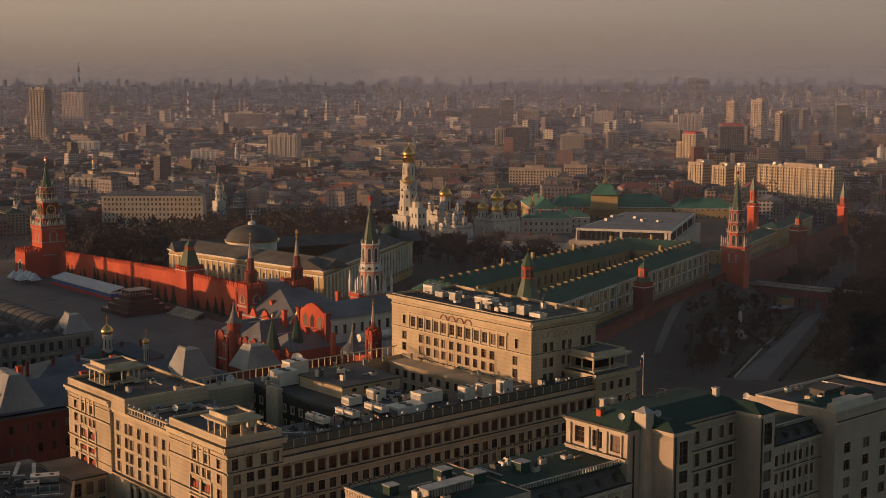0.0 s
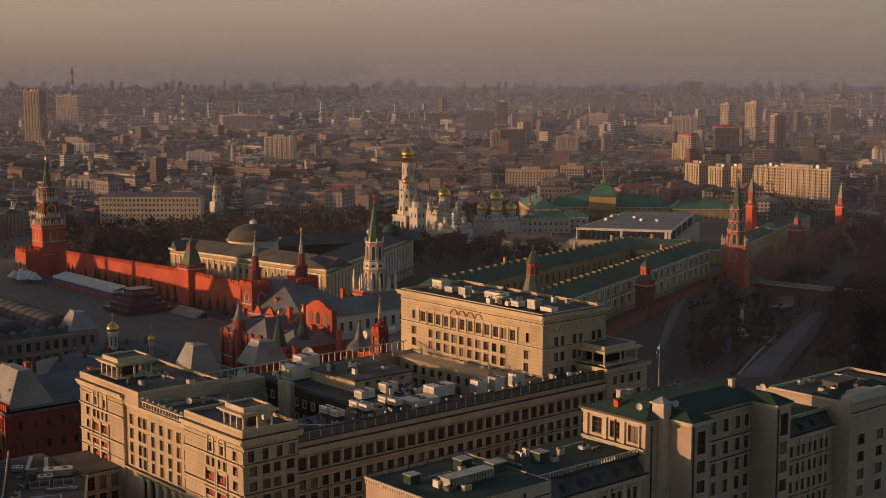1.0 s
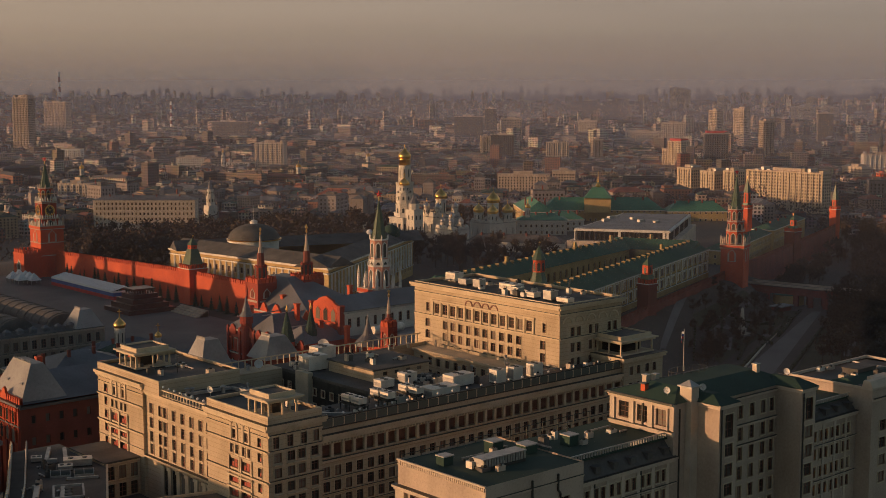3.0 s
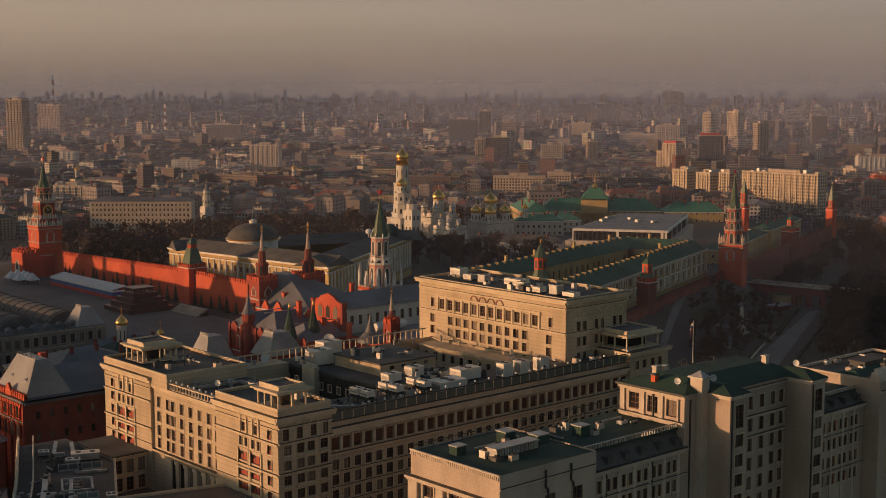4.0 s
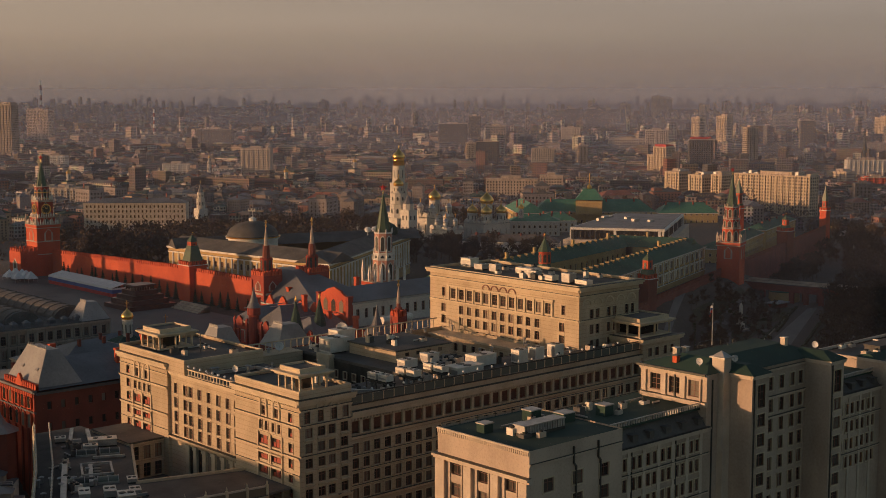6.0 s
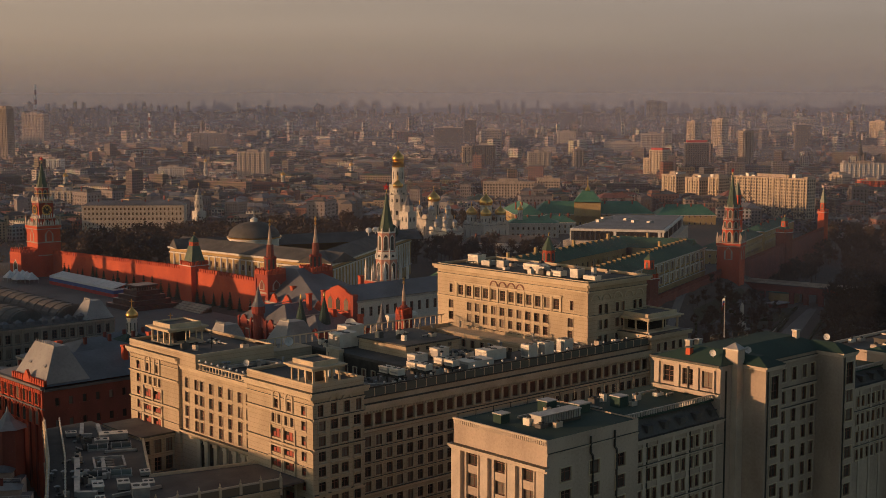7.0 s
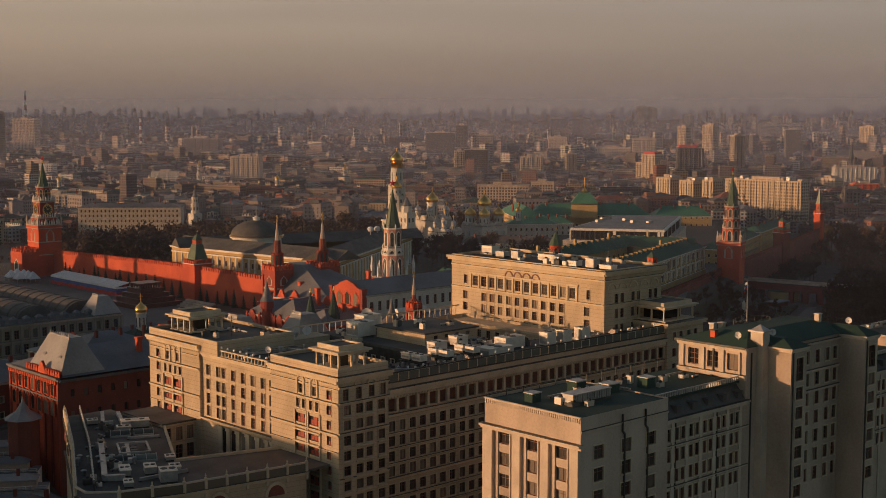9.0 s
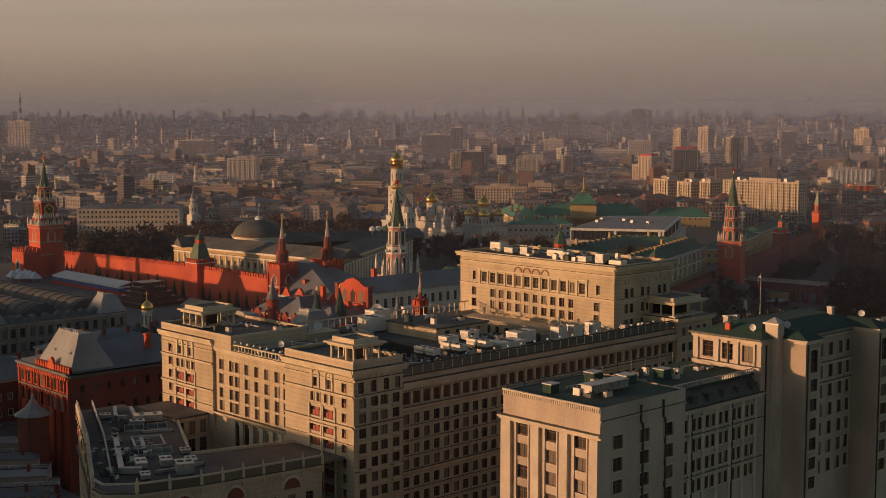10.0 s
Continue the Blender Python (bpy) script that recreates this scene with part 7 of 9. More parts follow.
# terraced houses in the lane before the red hall, their long sides along the lane
def lane_house(x, y, w, d, h, turn, roof, label):
    t = thing("lane_house", label, "house", group="low houses in the lane")
    b = MB()
    n = int(w / 2.6)
    cols = spread(0.5, w - 0.5, n)
    rows = [z for z in (h - 2.6, h - 5.4) if z > 1]
    front(t, b, (-w / 2, -d / 2), (1, 0), w, -2, h, cols[::2], rows, 1.3, 1.7, "cross", depth=0.3)
    shell(b, -w / 2, w / 2, -d / 2, d / 2, -2, h, "wes")
    part("wall", b, WHITESTONE, t)
    for z in (h - 0.3, h - 3.2):
        k = MB()
        cornice(k, (-w / 2, -d / 2), (1, 0), w, z, 0.5, 0.35, ends=0.3)
        part("string_course", k, WHITESTONE, t)
    part("roof", MB().box(-w / 2, w / 2, -d / 2, d / 2, h - 0.2, h), roof, t)
    part("attic", MB().box(-w / 2 + 1.5, w / 2 - 3, -d / 6, d / 2 - 0.5, h, h + 2.2), GREYSTONE, t)
    part("attic_roof", MB().hip(rect(-w / 2 + 1, w / 2 - 2.5, -d / 6 - 0.5, d / 2), h + 2.2, h + 3.6), roof, t)
    part("handrail", MB().box(-w / 2, w / 2, -d / 2 + 0.1, -d / 2 + 0.3, h + 1.0, h + 1.15).box(-w / 2, w / 2, -d / 2 + 0.15, -d / 2 + 0.25, h + 0.5, h + 0.6), WHITESTONE, t)
    for k in range(0, n + 1, 2):
        xx = -w / 2 + w * k / n
        part("railing_post", MB().box(xx - 0.12, xx + 0.12, -d / 2 + 0.1, -d / 2 + 0.34, h, h + 1.2), WHITESTONE, t)
    for k in range(3):
        xx = rh2.uniform(-w / 2 + 2, w / 2 - 4)
        part("roof_vent", MB().box(xx, xx + rh2.uniform(0.8, 1.8), -d / 2 + 0.8, -d / 2 + 1.8, h, h + rh2.uniform(0.7, 1.4)), GREYMETAL, t)
    part("chimney", MB().box(w / 5, w / 5 + 0.9, 0, 0.8, h + 2.2, h + 5.0), BRICK_DARK_AND_SHADE, t)
    t.matrix_basis = pose(x, y, 2, 0, 0, turn)


rh2 = random.Random(31)
for x, y, w, d, h, turn, roof in ((-471.5, -361, 24, 8, 12.5, -32, ZINC), (-477, -374, 26, 8, 11.0, -36, GREYROOF), (-482, -387, 28, 8, 9.5, -32, ZINC), (-489, -400, 28, 8, 8.0, -36, GREYROOF), (-470, -338, 18, 9, 15, -30, ZINC), (-487, -415, 26, 8, 8, -34, ZINC)):
    lane_house(x, y, w, d, h, turn, roof, "pale terraced lane house with railed flat roof")


# ---- the low wing before the hotel ----
FINIAL = MB().rev(0, 0, [(0.2, -0.1), (0.22, 0.15), (0.1, 0.3), (0.24, 0.55), (0.12, 0.85), (0.02, 1.0)], 8).mesh("finial", WHITESTONE)


def build_low_wing():
    t = thing("hotel_annex", "low curved annex with arched windows and cluttered flat roof", "annex", (-490, -480, 2))
    g, z = 2.0, 39.4
    outer = [(-483.5, -432), (-499, -466), (-514, -496), (-514.5, -501), (-509.5, -505), (-497, -508.5), (-469.5, -512.3)]
    b = MB()
    for i in range(len(outer) - 1):
        p, q = Vector(outer[i]), Vector(outer[i + 1])
        u, L = (q - p).normalized(), (q - p).length
        if L > 10:
            n = int(L / 4.4)
            cols = spread(0.8, L - 0.8, n)
            front(t, b, p, u, L, g, z, cols, [17.5, 22, 26.5, 31.2], 1.9, 2.6, "cross", depth=0.4)
            inn = Vector((-u.y, u.x))
            # flat dark panel in place of the shade inside an open gallery
            part("gallery_glazing", MB().prism([tuple(p - inn * 0.12), tuple(q - inn * 0.12), tuple(q + inn * 0.1), tuple(p + inn * 0.1)], 38.9, 40.8), GLASSDIM, t, "dark panel standing in for the shaded gallery under the rail")
            nn = -inn
            for k, c in enumerate(cols):
                if k % 3 == 1:
                    cc = p + u * c
                    f, m = MB(), 14
                    for r0, r1, out, mi in ((0.0, 1.9, 0.5, 1), (1.9, 2.5, 0.35, 0)):
                        pts = [(r1 * math.cos(math.pi * a / m), 35.2 + r1 * 1.15 * math.sin(math.pi * a / m)) for a in range(m + 1)]
                        vs = [(*(cc + u * s + nn * o), zz) for o in (out if mi else out, -0.3) for s, zz in pts]
                        f.add(vs, [tuple(range(m + 1)), tuple(range(2 * m + 1, m, -1))] + [(a, m + 1 + a, m + 2 + a, a + 1) for a in range(m)], mi)
                    part("arch_gable", f, [CREAM_TRIM, BRICK_DARK_AND_SHADE], t, "round gable with brick red field")
            for c in [0.0] + [L * (k + 1) / n for k in range(n)]:
                cc = p + u * c + nn * 0.1
                part("parapet_post", MB().box(cc.x - 0.28, cc.x + 0.28, cc.y - 0.28, cc.y + 0.28, 37.6, 41.2).rev(cc.x, cc.y, [(0.34, 41.2), (0.36, 41.4), (0.14, 41.6), (0.2, 41.9), (0.03, 42.4)], 8), CREAM_TRIM, t)
        else:
            holed(b, p, u, L, g, z, [])
        k = MB()
        cornice(k, p, u, L, 30.2, 0.5, 0.6)
        cornice(k, p, u, L, 38.4, 0.6, 0.7)
        part("cornice", k, CREAM_TRIM, t)
        part("handrail", MB().beam((p.x, p.y, 41.0), (q.x, q.y, 41.0), 0.5, 0.32), GREYTRIM, t)
        if i < 2:
            # glazed inner rail with rows of small white finials, set back behind the parapet
            inn = Vector((-u.y, u.x))
            a, c = p + inn * 3.4, q + inn * 3.4
            part("inner_rail", MB().prism([tuple(a), tuple(c), tuple(c + inn * 0.35), tuple(a + inn * 0.35)], 39.4, 41.4), GLASSGREEN, t, "greenish glazed inner rail")
            for k in range(int(L / 2.3)):
                for o, zf in ((0.15, 41.4), (-3.3, 41.1)):
                    f = p + u * (1.0 + 2.3 * k) + inn * (3.4 + o)
                    placed("finial", FINIAL, t, pose(f.x, f.y, zf))
    part("wall", b, CREAM, t)
    roof = MB()
    roof.prism([(-483.5, -432), (-499, -466), (-514, -496), (-514.5, -501), (-486, -487.5), (-471, -458), (-471, -432)], z - 0.5, z)
    roof.prism([(-514.5, -501), (-509.5, -505), (-497, -508.5), (-469.5, -512.3), (-463, -512), (-463, -494), (-486, -487.5)], z - 0.5, z - 0.004)
    part("roof", roof, DARKROOF, t)
    part("roof_kerb", MB().prism([(-486.2, -487.8), (-463, -494.3), (-463, -493.8), (-486, -487.2)], z, z + 0.6), CREAM_TRIM, t)
    part("roof_kerb", MB().prism([(-486.4, -487.5), (-485.8, -487.5), (-470.8, -458), (-471.4, -458)], z, z + 0.6), CREAM_TRIM, t)
    # small court against the hotel
    b = MB()
    holed(b, (-471, -458), Vector((-15, -29.5)), 33.1, g, z, [])
    holed(b, (-463, -494), Vector((-23, 6.5)), 23.9, g, z, [])
    part("court_side", b, CREAM, t)
    b = MB()
    front(t, b, (-472, -458.5), (1, 0), 9.4, g, 40.0, [1.6, 4.7, 7.8], [31.2, 35.6], 1.9, 3.3, "tall", depth=0.4)
    holed(b, (-472, -440), (0, -1), 18.5, g, 40.0, [])
    part("court_wall", b, CREAM, t)
    k = MB()
    cornice(k, (-472, -458.5), (1, 0), 9.4, 39.4, 0.4, 0.5)
    part("cornice", k, CREAM_TRIM, t)
    part("back_roof", MB().box(-472.2, -462.6, -458.8, -440, 40.0, 40.3), DARKROOF, t)
    part("court_floor", MB().prism([(-471, -458), (-486, -487.5), (-463, -494), (-463, -458)], 30.5, 31.0), DARKROOF, t)


build_low_wing()


# ---- trees ----
def tree_meshes(seed, h, spread_r, twigs):
    rnd = random.Random(seed)
    wood, crown = MB(), MB()
    wood.rev(0, 0, [(0.34, -0.6), (0.26, h * 0.25), (0.17, h * 0.55), (0.05, h * 0.92)], 7)
    tips = []
    for k in range(15):
        z = h * rnd.uniform(0.22, 0.75)
        a = rnd.uniform(0, 6.28)
        r = spread_r * rnd.uniform(0.45, 1.0) * (1.15 - z / h * 0.6)
        e = Vector((r * math.cos(a), r * math.sin(a), z + r * rnd.uniform(0.5, 1.1)))
        wood.beam((0, 0, z), e, 0.14)
        tips.append((Vector((0, 0, z)), e))
        for _ in range(3):
            m = Vector((0, 0, z)).lerp(e, rnd.uniform(0.4, 0.9))
            e2 = m + Vector((rnd.uniform(-1, 1), rnd.uniform(-1, 1), rnd.uniform(0.3, 1.2))) * spread_r * 0.35
            wood.beam(m, e2, 0.07)
            tips.append((m, e2))
    tips.append((Vector((0, 0, h * 0.5)), Vector((0, 0, h))))
    for _ in range(twigs):
        a, c = rnd.choice(tips)
        p = a.lerp(c, rnd.uniform(0.35, 1.05))
        d = Vector((rnd.gauss(0, 1), rnd.gauss(0, 1), rnd.gauss(0.5, 0.8))).normalized() * rnd.uniform(0.7, 1.9)
        s = d.cross(Vector((rnd.gauss(0, 1), rnd.gauss(0, 1), rnd.gauss(0, 1)))).normalized() * rnd.uniform(0.08, 0.2)
        crown.add([p - s, p + s, p + d + s * 0.2, p + d - s * 0.2], [(0, 1, 2, 3)])
    return wood.mesh("trunk", BARK), crown.mesh("crown", TWIGS)


TREES = []
for seed, hh, rr in ((1, 17, 6.2), (2, 14, 5.2), (3, 19, 6.8), (4, 12, 5.0)):
    wood, crown = tree_meshes(seed, hh, rr, 1200)
    tr = thing("bare_tree", "bare spring tree with thin brown twigs", "tree", group="bare trees")
    part("trunk", wood, BARK, tr)
    part("crown", crown, TWIGS, tr)
    TREES.append(tr)


def plant(x, y, s=1.0, used=[0]):
    src = TREES[used[0] % 4]
    m = pose(x, y, ground_z(x, y), 0, 0, random.uniform(0, 360)) @ Matrix.Diagonal((s, s, s * random.uniform(0.9, 1.15), 1))
    if used[0] < 4:
        src.matrix_basis = m
        ob = src
    else:
        ob = copy_thing(src, Matrix())
        ob.matrix_basis = m
    used[0] += 1


def inside(p, poly):
    x, y, odd = p[0], p[1], False
    for i in range(len(poly)):
        (x0, y0), (x1, y1) = poly[i - 1], poly[i]
        if (y0 > y) != (y1 > y) and x < (x1 - x0) * (y - y0) / (y1 - y0) + x0:
            odd = not odd
    return odd


def thicket(poly, n, s0, s1, label):
    """Far trees that nobody could count, joined into one."""
    xs, ys = [p[0] for p in poly], [p[1] for p in poly]
    far = []
    for t in TREES:
        kids = {c.name.split(".")[0]: c.data for c in t.children}
        me = kids["trunk"]
        v = np.array([q.co[:] for q in me.vertices])[:28 + 8 * 12]
        f = [tuple(q.vertices) for q in me.polygons][:23 + 6 * 12]
        w = np.array([q.co[:] for q in kids["crown"].vertices]).reshape(-1, 4, 3)[::4]
        a, c = (w[:, 0] + w[:, 1]) / 2, (w[:, 2] + w[:, 3]) / 2
        w = np.stack([a + (w[:, 0] - a) * 3.6, a + (w[:, 1] - a) * 3.6, c + (w[:, 2] - c) * 3.6, c + (w[:, 3] - c) * 3.6], 1)
        far.append(((v, f), (w.reshape(-1, 3), [tuple(range(4 * q, 4 * q + 4)) for q in range(len(w))])))
    out = [MB(), MB()]
    k = 0
    while k < n:
        x, y = random.uniform(min(xs), max(xs)), random.uniform(min(ys), max(ys))
        if not inside((x, y), poly):
            continue
        s, a, j = random.uniform(s0, s1), random.uniform(0, 6.28), random.randrange(4)
        c, d, z = math.cos(a) * s, math.sin(a) * s, ground_z(x, y)
        for m in (0, 1):
            v, f = far[j][m]
            o = len(out[m].v)
            w = np.stack([x + c * v[:, 0] - d * v[:, 1], y + d * v[:, 0] + c * v[:, 1], z + s * v[:, 2]], 1)
            out[m].v.extend(map(tuple, w.tolist()))
            out[m].f.extend(tuple(i + o for i in q) for q in f)
        k += 1
    t = thing("grove", label, "trees", (xs[0], ys[0], ground_z(xs[0], ys[0])), kind="stuff")
    for m, name, mat in ((0, "trunks", BARK), (1, "crowns", TWIGS)):
        out[m].m = [0] * len(out[m].f)
        part(name, out[m], mat, t, kind="stuff")


def grove(poly, n, s0=0.8, s1=1.15):
    xs, ys = [p[0] for p in poly], [p[1] for p in poly]
    k = 0
    while k < n:
        x, y = random.uniform(min(xs), max(xs)), random.uniform(min(ys), max(ys))
        if inside((x, y), poly):
            plant(x, y, random.uniform(s0, s1))
            k += 1


thicket([(-250, -70), (-200, -85), (-110, -110), (-40, 20), (-60, 90), (-250, 60)], 230, 1.0, 1.3, "dense grove of bare trees inside the fortress")
thicket([(-190, 180), (-70, 140), (85, 150), (60, 215), (-20, 235), (-90, 285), (-150, 300)], 150, 0.7, 1.0, "dense bare trees on the river bank")
grove([(-100, -125), (-60, -190), (-15, -195), (-8, -110), (-20, -45), (-70, -60)], 60)
grove([(-132, -378), (-116, -352), (-70, -316), (-8, -284), (30, -296), (34, -308), (-60, -352)], 46, 0.35, 0.62)
grove([(-60, -405), (-20, -368), (60, -318), (110, -300), (330, -165), (330, -185), (120, -322), (0, -392)], 120, 0.8, 1.1)
grove([(-115, -448), (-100, -425), (-70, -412), (-50, -425)], 10, 0.7, 1.0)
grove([(-140, -378), (-128, -366), (-92, -344), (-100, -362)], 14, 0.4, 0.75)
grove([(70, -268), (310, -168), (310, -178), (80, -290)], 30, 0.7, 1.0)
thicket([(-60, 90), (-40, 20), (30, 60), (60, 110), (0, 170), (-150, 200), (-200, 110)], 110, 0.8, 1.15, "bare trees above the river slope")
thicket([(-108, -418), (44, -330), (330, -185), (420, -60), (480, -90), (330, -280), (60, -440), (-60, -480)], 240, 0.7, 1.05, "dark bare trees all over the garden")
thicket([(110, -10), (140, 30), (190, 100), (330, 60), (320, -20), (420, 10), (400, 130), (200, 170), (60, 130), (80, 40)], 110, 0.6, 0.9, "bare trees round the palaces")
thicket([(-118, -370), (-80, -330), (-10, -290), (34, -306), (-50, -354)], 60, 0.22, 0.42, "low shrubs and young trees in the garden beds")


def spruce_mesh():
    rnd = random.Random(7)
    b = MB()
    for k in range(9):
        z, r = 0.6 + k * 0.85, 1.7 * (1 - k / 9.6)
        for i in range(9):
            a = 6.283 * (i + 0.5 * (k % 2)) / 9 + rnd.uniform(-0.2, 0.2)
            e = Vector((r * math.cos(a), r * math.sin(a), z - 0.35 * r))
            s = Vector((-math.sin(a), math.cos(a), 0)) * 0.42 * r
            b.add([(0, 0, z + 0.7), e - s, e * 1.12 + Vector((0, 0, -0.15)), e + s], [(0, 1, 2, 3)])
    return b.mesh("needles", FIR)


sp = thing("blue_spruce", "small dark spruce at the wall's foot", "tree", group="spruces along the wall")
part("needles", spruce_mesh(), FIR, sp)
part("trunk", MB().rev(0, 0, [(0.2, -0.4), (0.12, 3), (0.03, 8)], 6), BARK, sp)
sp.location = (-268.5, -60, ground_z(-268.5, -60))
for k in range(34):
    y = -15 - 8.0 * k + random.uniform(-1, 1)
    if -150 < y < -138:
        continue
    x = -266.5 - 4.5 + random.uniform(-1.5, 1.5) + (-y) * 0.03
    ob = copy_thing(sp, Matrix())
    s = random.uniform(0.8, 1.3)
    ob.matrix_basis = pose(x, y, ground_z(x, y), 0, 0, random.uniform(0, 360)) @ Matrix.Diagonal((s, s, s, 1))


# ---- garden by the west wall ----
k = thing("obelisk", "pale stone obelisk in the garden", "obelisk", (-48.5, -333.5, 2.9))
part("pedestal", MB().prism(sq(1.6, -48.5, -333.5), 2.9, 5.5), GREYTRIM, k)
part("shaft", MB().prism(sq(0.95, -48.5, -333.5), 5.5, 15.0, top=sq(0.6, -48.5, -333.5)).prism(sq(0.6, -48.5, -333.5), 15.0, 16.4, top=sq(0.05, -48.5, -333.5)), GREYTRIM, k)


def build_bridge():
    t = thing("gate_bridge", "brick bridge from the palace gate to its outer tower", "bridge", (58, -310, 2))
    a, c = Vector((48, -268)), Vector((64, -352))
    u = (c - a).normalized()
    n = Vector((-u.y, u.x)) * 5.0
    b = MB()
    L = (c - a).length
    for side in (-1, 1):
        o = (a + n, -u) if side > 0 else (c - n, u)
        start = a - n if side < 0 else c + n
        d = u if side < 0 else -u
        holed(b, start, d, L, 1, 13.6, [(6 + 9 * k, 12 + 9 * k, 1.5, 8.5) for k in range(int(L / 9) - 1)], 1.2)
    part("wall", b, BRICK_DARK_AND_SHADE, t)
    part("deck", MB().prism([tuple(a - n), tuple(c - n), tuple(c + n), tuple(a + n)], 12.4, 13.0), PAVING, t)
    for s in (-1, 1):
        part("parapet", MB().prism([tuple(a + n * s * 0.98 - n * 0.05), tuple(c + n * s * 0.98 - n * 0.05), tuple(c + n * s * 0.98 + n * 0.05), tuple(a + n * s * 0.98 + n * 0.05)], 13.0, 14.2), GREYSTONE, t)


build_bridge()
k = thing("garden_pavilion", "low round pavilion with green roof in the garden", "pavilion", (40, -305, 2))
part("wall", MB().rev(55, -291, [(9, 1), (9, 7.6), (9.4, 8.0)], 20), YELLOW, k)
part("roof", MB().rev(55, -291, [(9.9, 8.0), (9.6, 8.5), (0.2, 9.8)], 20), GREENTIN, k)
k = thing("kiosk", "small flat grey kiosk under the wall", "kiosk", (5, -296, 2))
part("wall", MB().box(25, 36, -306, -300, 1.5, 4.6), BRICK_DARK_AND_SHADE, k)
part("roof", MB().box(24, 37, -307, -299, 4.6, 5.2), ZINC, k)
flat_sheet("garden_lawn", [(-112, -408), (48, -324), (120, -300), (-60, -470)], LAWN, "dull early spring lawn in the garden", "lawn", 0.1)
flat_sheet("garden_lawn", [(-118, -372), (-70, -318), (20, -284), (36, -312)], LAWN, "dull early spring lawn under the wall", "lawn", 0.1)
flat_sheet("garden_path", [(-92, -352), (-88, -356), (-40, -322), (-44, -318)], PAVING, "pale gravel path to the obelisk", "path", 0.2)
flat_sheet("garden_path", [(-58, -330), (-52, -328), (-36, -346), (-42, -349)], PAVING, "pale gravel path round the obelisk", "path", 0.2)
flat_sheet("garden_path", [(-80, -332), (-78, -336), (10, -296), (8, -292)], PAVING, "narrow garden walk among the beds", "path", 0.2)
flat_sheet("garden_path", [(-60, -400), (-56, -404), (70, -330), (66, -326)], PAVING, "narrow garden walk among the trees", "path", 0.2)
flat_sheet("garden_path", [(-50, -440), (-44, -442), (20, -360), (14, -358)], PAVING, "narrow garden walk among the trees", "path", 0.2)
HEDGE = surface("dark clipped hedge", (0.016, 0.024, 0.012), (0.05, 0.06, 0.028), 1.5, 6.0, 0.95, bump=0.6)
rh = random.Random(21)


def hedge(p, q, w=1.4, h=1.3):
    """A clipped hedge between two points with a ragged top."""
    p, q = Vector(p), Vector(q)
    t = thing("hedge", "dark clipped garden hedge", "hedge", (p.x, p.y, ground_z(p.x, p.y)), "hedges in the garden")
    n = max(2, int((q - p).length / 2.5))
    u = (q - p).normalized()
    s = Vector((-u.y, u.x))
    b = MB()
    for i in range(n):
        a, c = p + (q - p) * i / n, p + (q - p) * (i + 1.05) / n
        ww, z = w * rh.uniform(0.8, 1.25) / 2, ground_z(a.x, a.y)
        b.prism([tuple(a - s * ww), tuple(c - s * ww), tuple(c + s * ww), tuple(a + s * ww)], z - 0.3, z + h * rh.uniform(0.75, 1.2),
                top=[tuple(a - s * ww * 0.7), tuple(c - s * ww * 0.7), tuple(c + s * ww * 0.7), tuple(a + s * ww * 0.7)])
    part("foliage", b, HEDGE, t)


for pq in (((-128, -388), (38, -311)), ((-116, -407), (50, -326)), ((-90, -350), (-46, -319)), ((-85, -358), (-44, -328)), ((-74, -330), (6, -294)), ((-60, -360), (-30, -322)),
           ((-40, -350), (0, -330)), ((-122, -360), (-78, -326)), ((-60, -396), (64, -325)), ((-20, -338), (14, -318)), ((-104, -372), (-70, -352)), ((-30, -312), (-12, -328))):
    hedge(*pq)
t = thing("garden_wall", "low pale stone kerb wall along the drive", "wall", (-60, -357, 2))
for a, c in (((-126, -390), (-64, -359)), ((-58, -356), (36, -312))):
    u = (Vector(c) - Vector(a)).normalized()
    n = Vector((-u.y, u.x)) * 0.3
    part("kerb", MB().prism([tuple(Vector(a) - n), tuple(Vector(c) - n), tuple(Vector(c) + n), tuple(Vector(a) + n)], 1.6, 2.9), GREYTRIM, t)
t = thing("obelisk_terrace", "square stone terrace under the obelisk", "terrace", (-48.5, -333.5, 2))
part("paving", MB().prism(sq(5.5, -48.5, -333.5), 1.5, 2.35), PAVING, t)
part("step", MB().prism(sq(3.2, -48.5, -333.5), 2.35, 2.9), GREYTRIM, t)
for x, y, w, d, h, lab in ((-52, -300, 9, 5, 4.5, "grey ticket pavilion with a flat roof"), (12, -273.5, 20, 7, 5, "low grotto of dark stone under the wall")):
    t = thing("kiosk", lab, "kiosk", (x, y, 2))
    part("wall", MB().box(x - w / 2, x + w / 2, y - d / 2, y + d / 2, 1.5, h + 1.5), GREYSTONE if w < 15 else BRICK_DARK_AND_SHADE, t)
    part("roof", MB().box(x - w / 2 - 0.7, x + w / 2 + 0.7, y - d / 2 - 0.7, y + d / 2 + 0.7, h + 1.5, h + 2.1), GREYROOF, t)
    for j in range(3):
        part("opening", MB().box(x - w / 2 - 0.06, x - w / 2 + 0.1, y - d / 3 + j * d / 3 - 0.6, y - d / 3 + j * d / 3 + 0.6, 2.2, 4.4), GLASS, t)


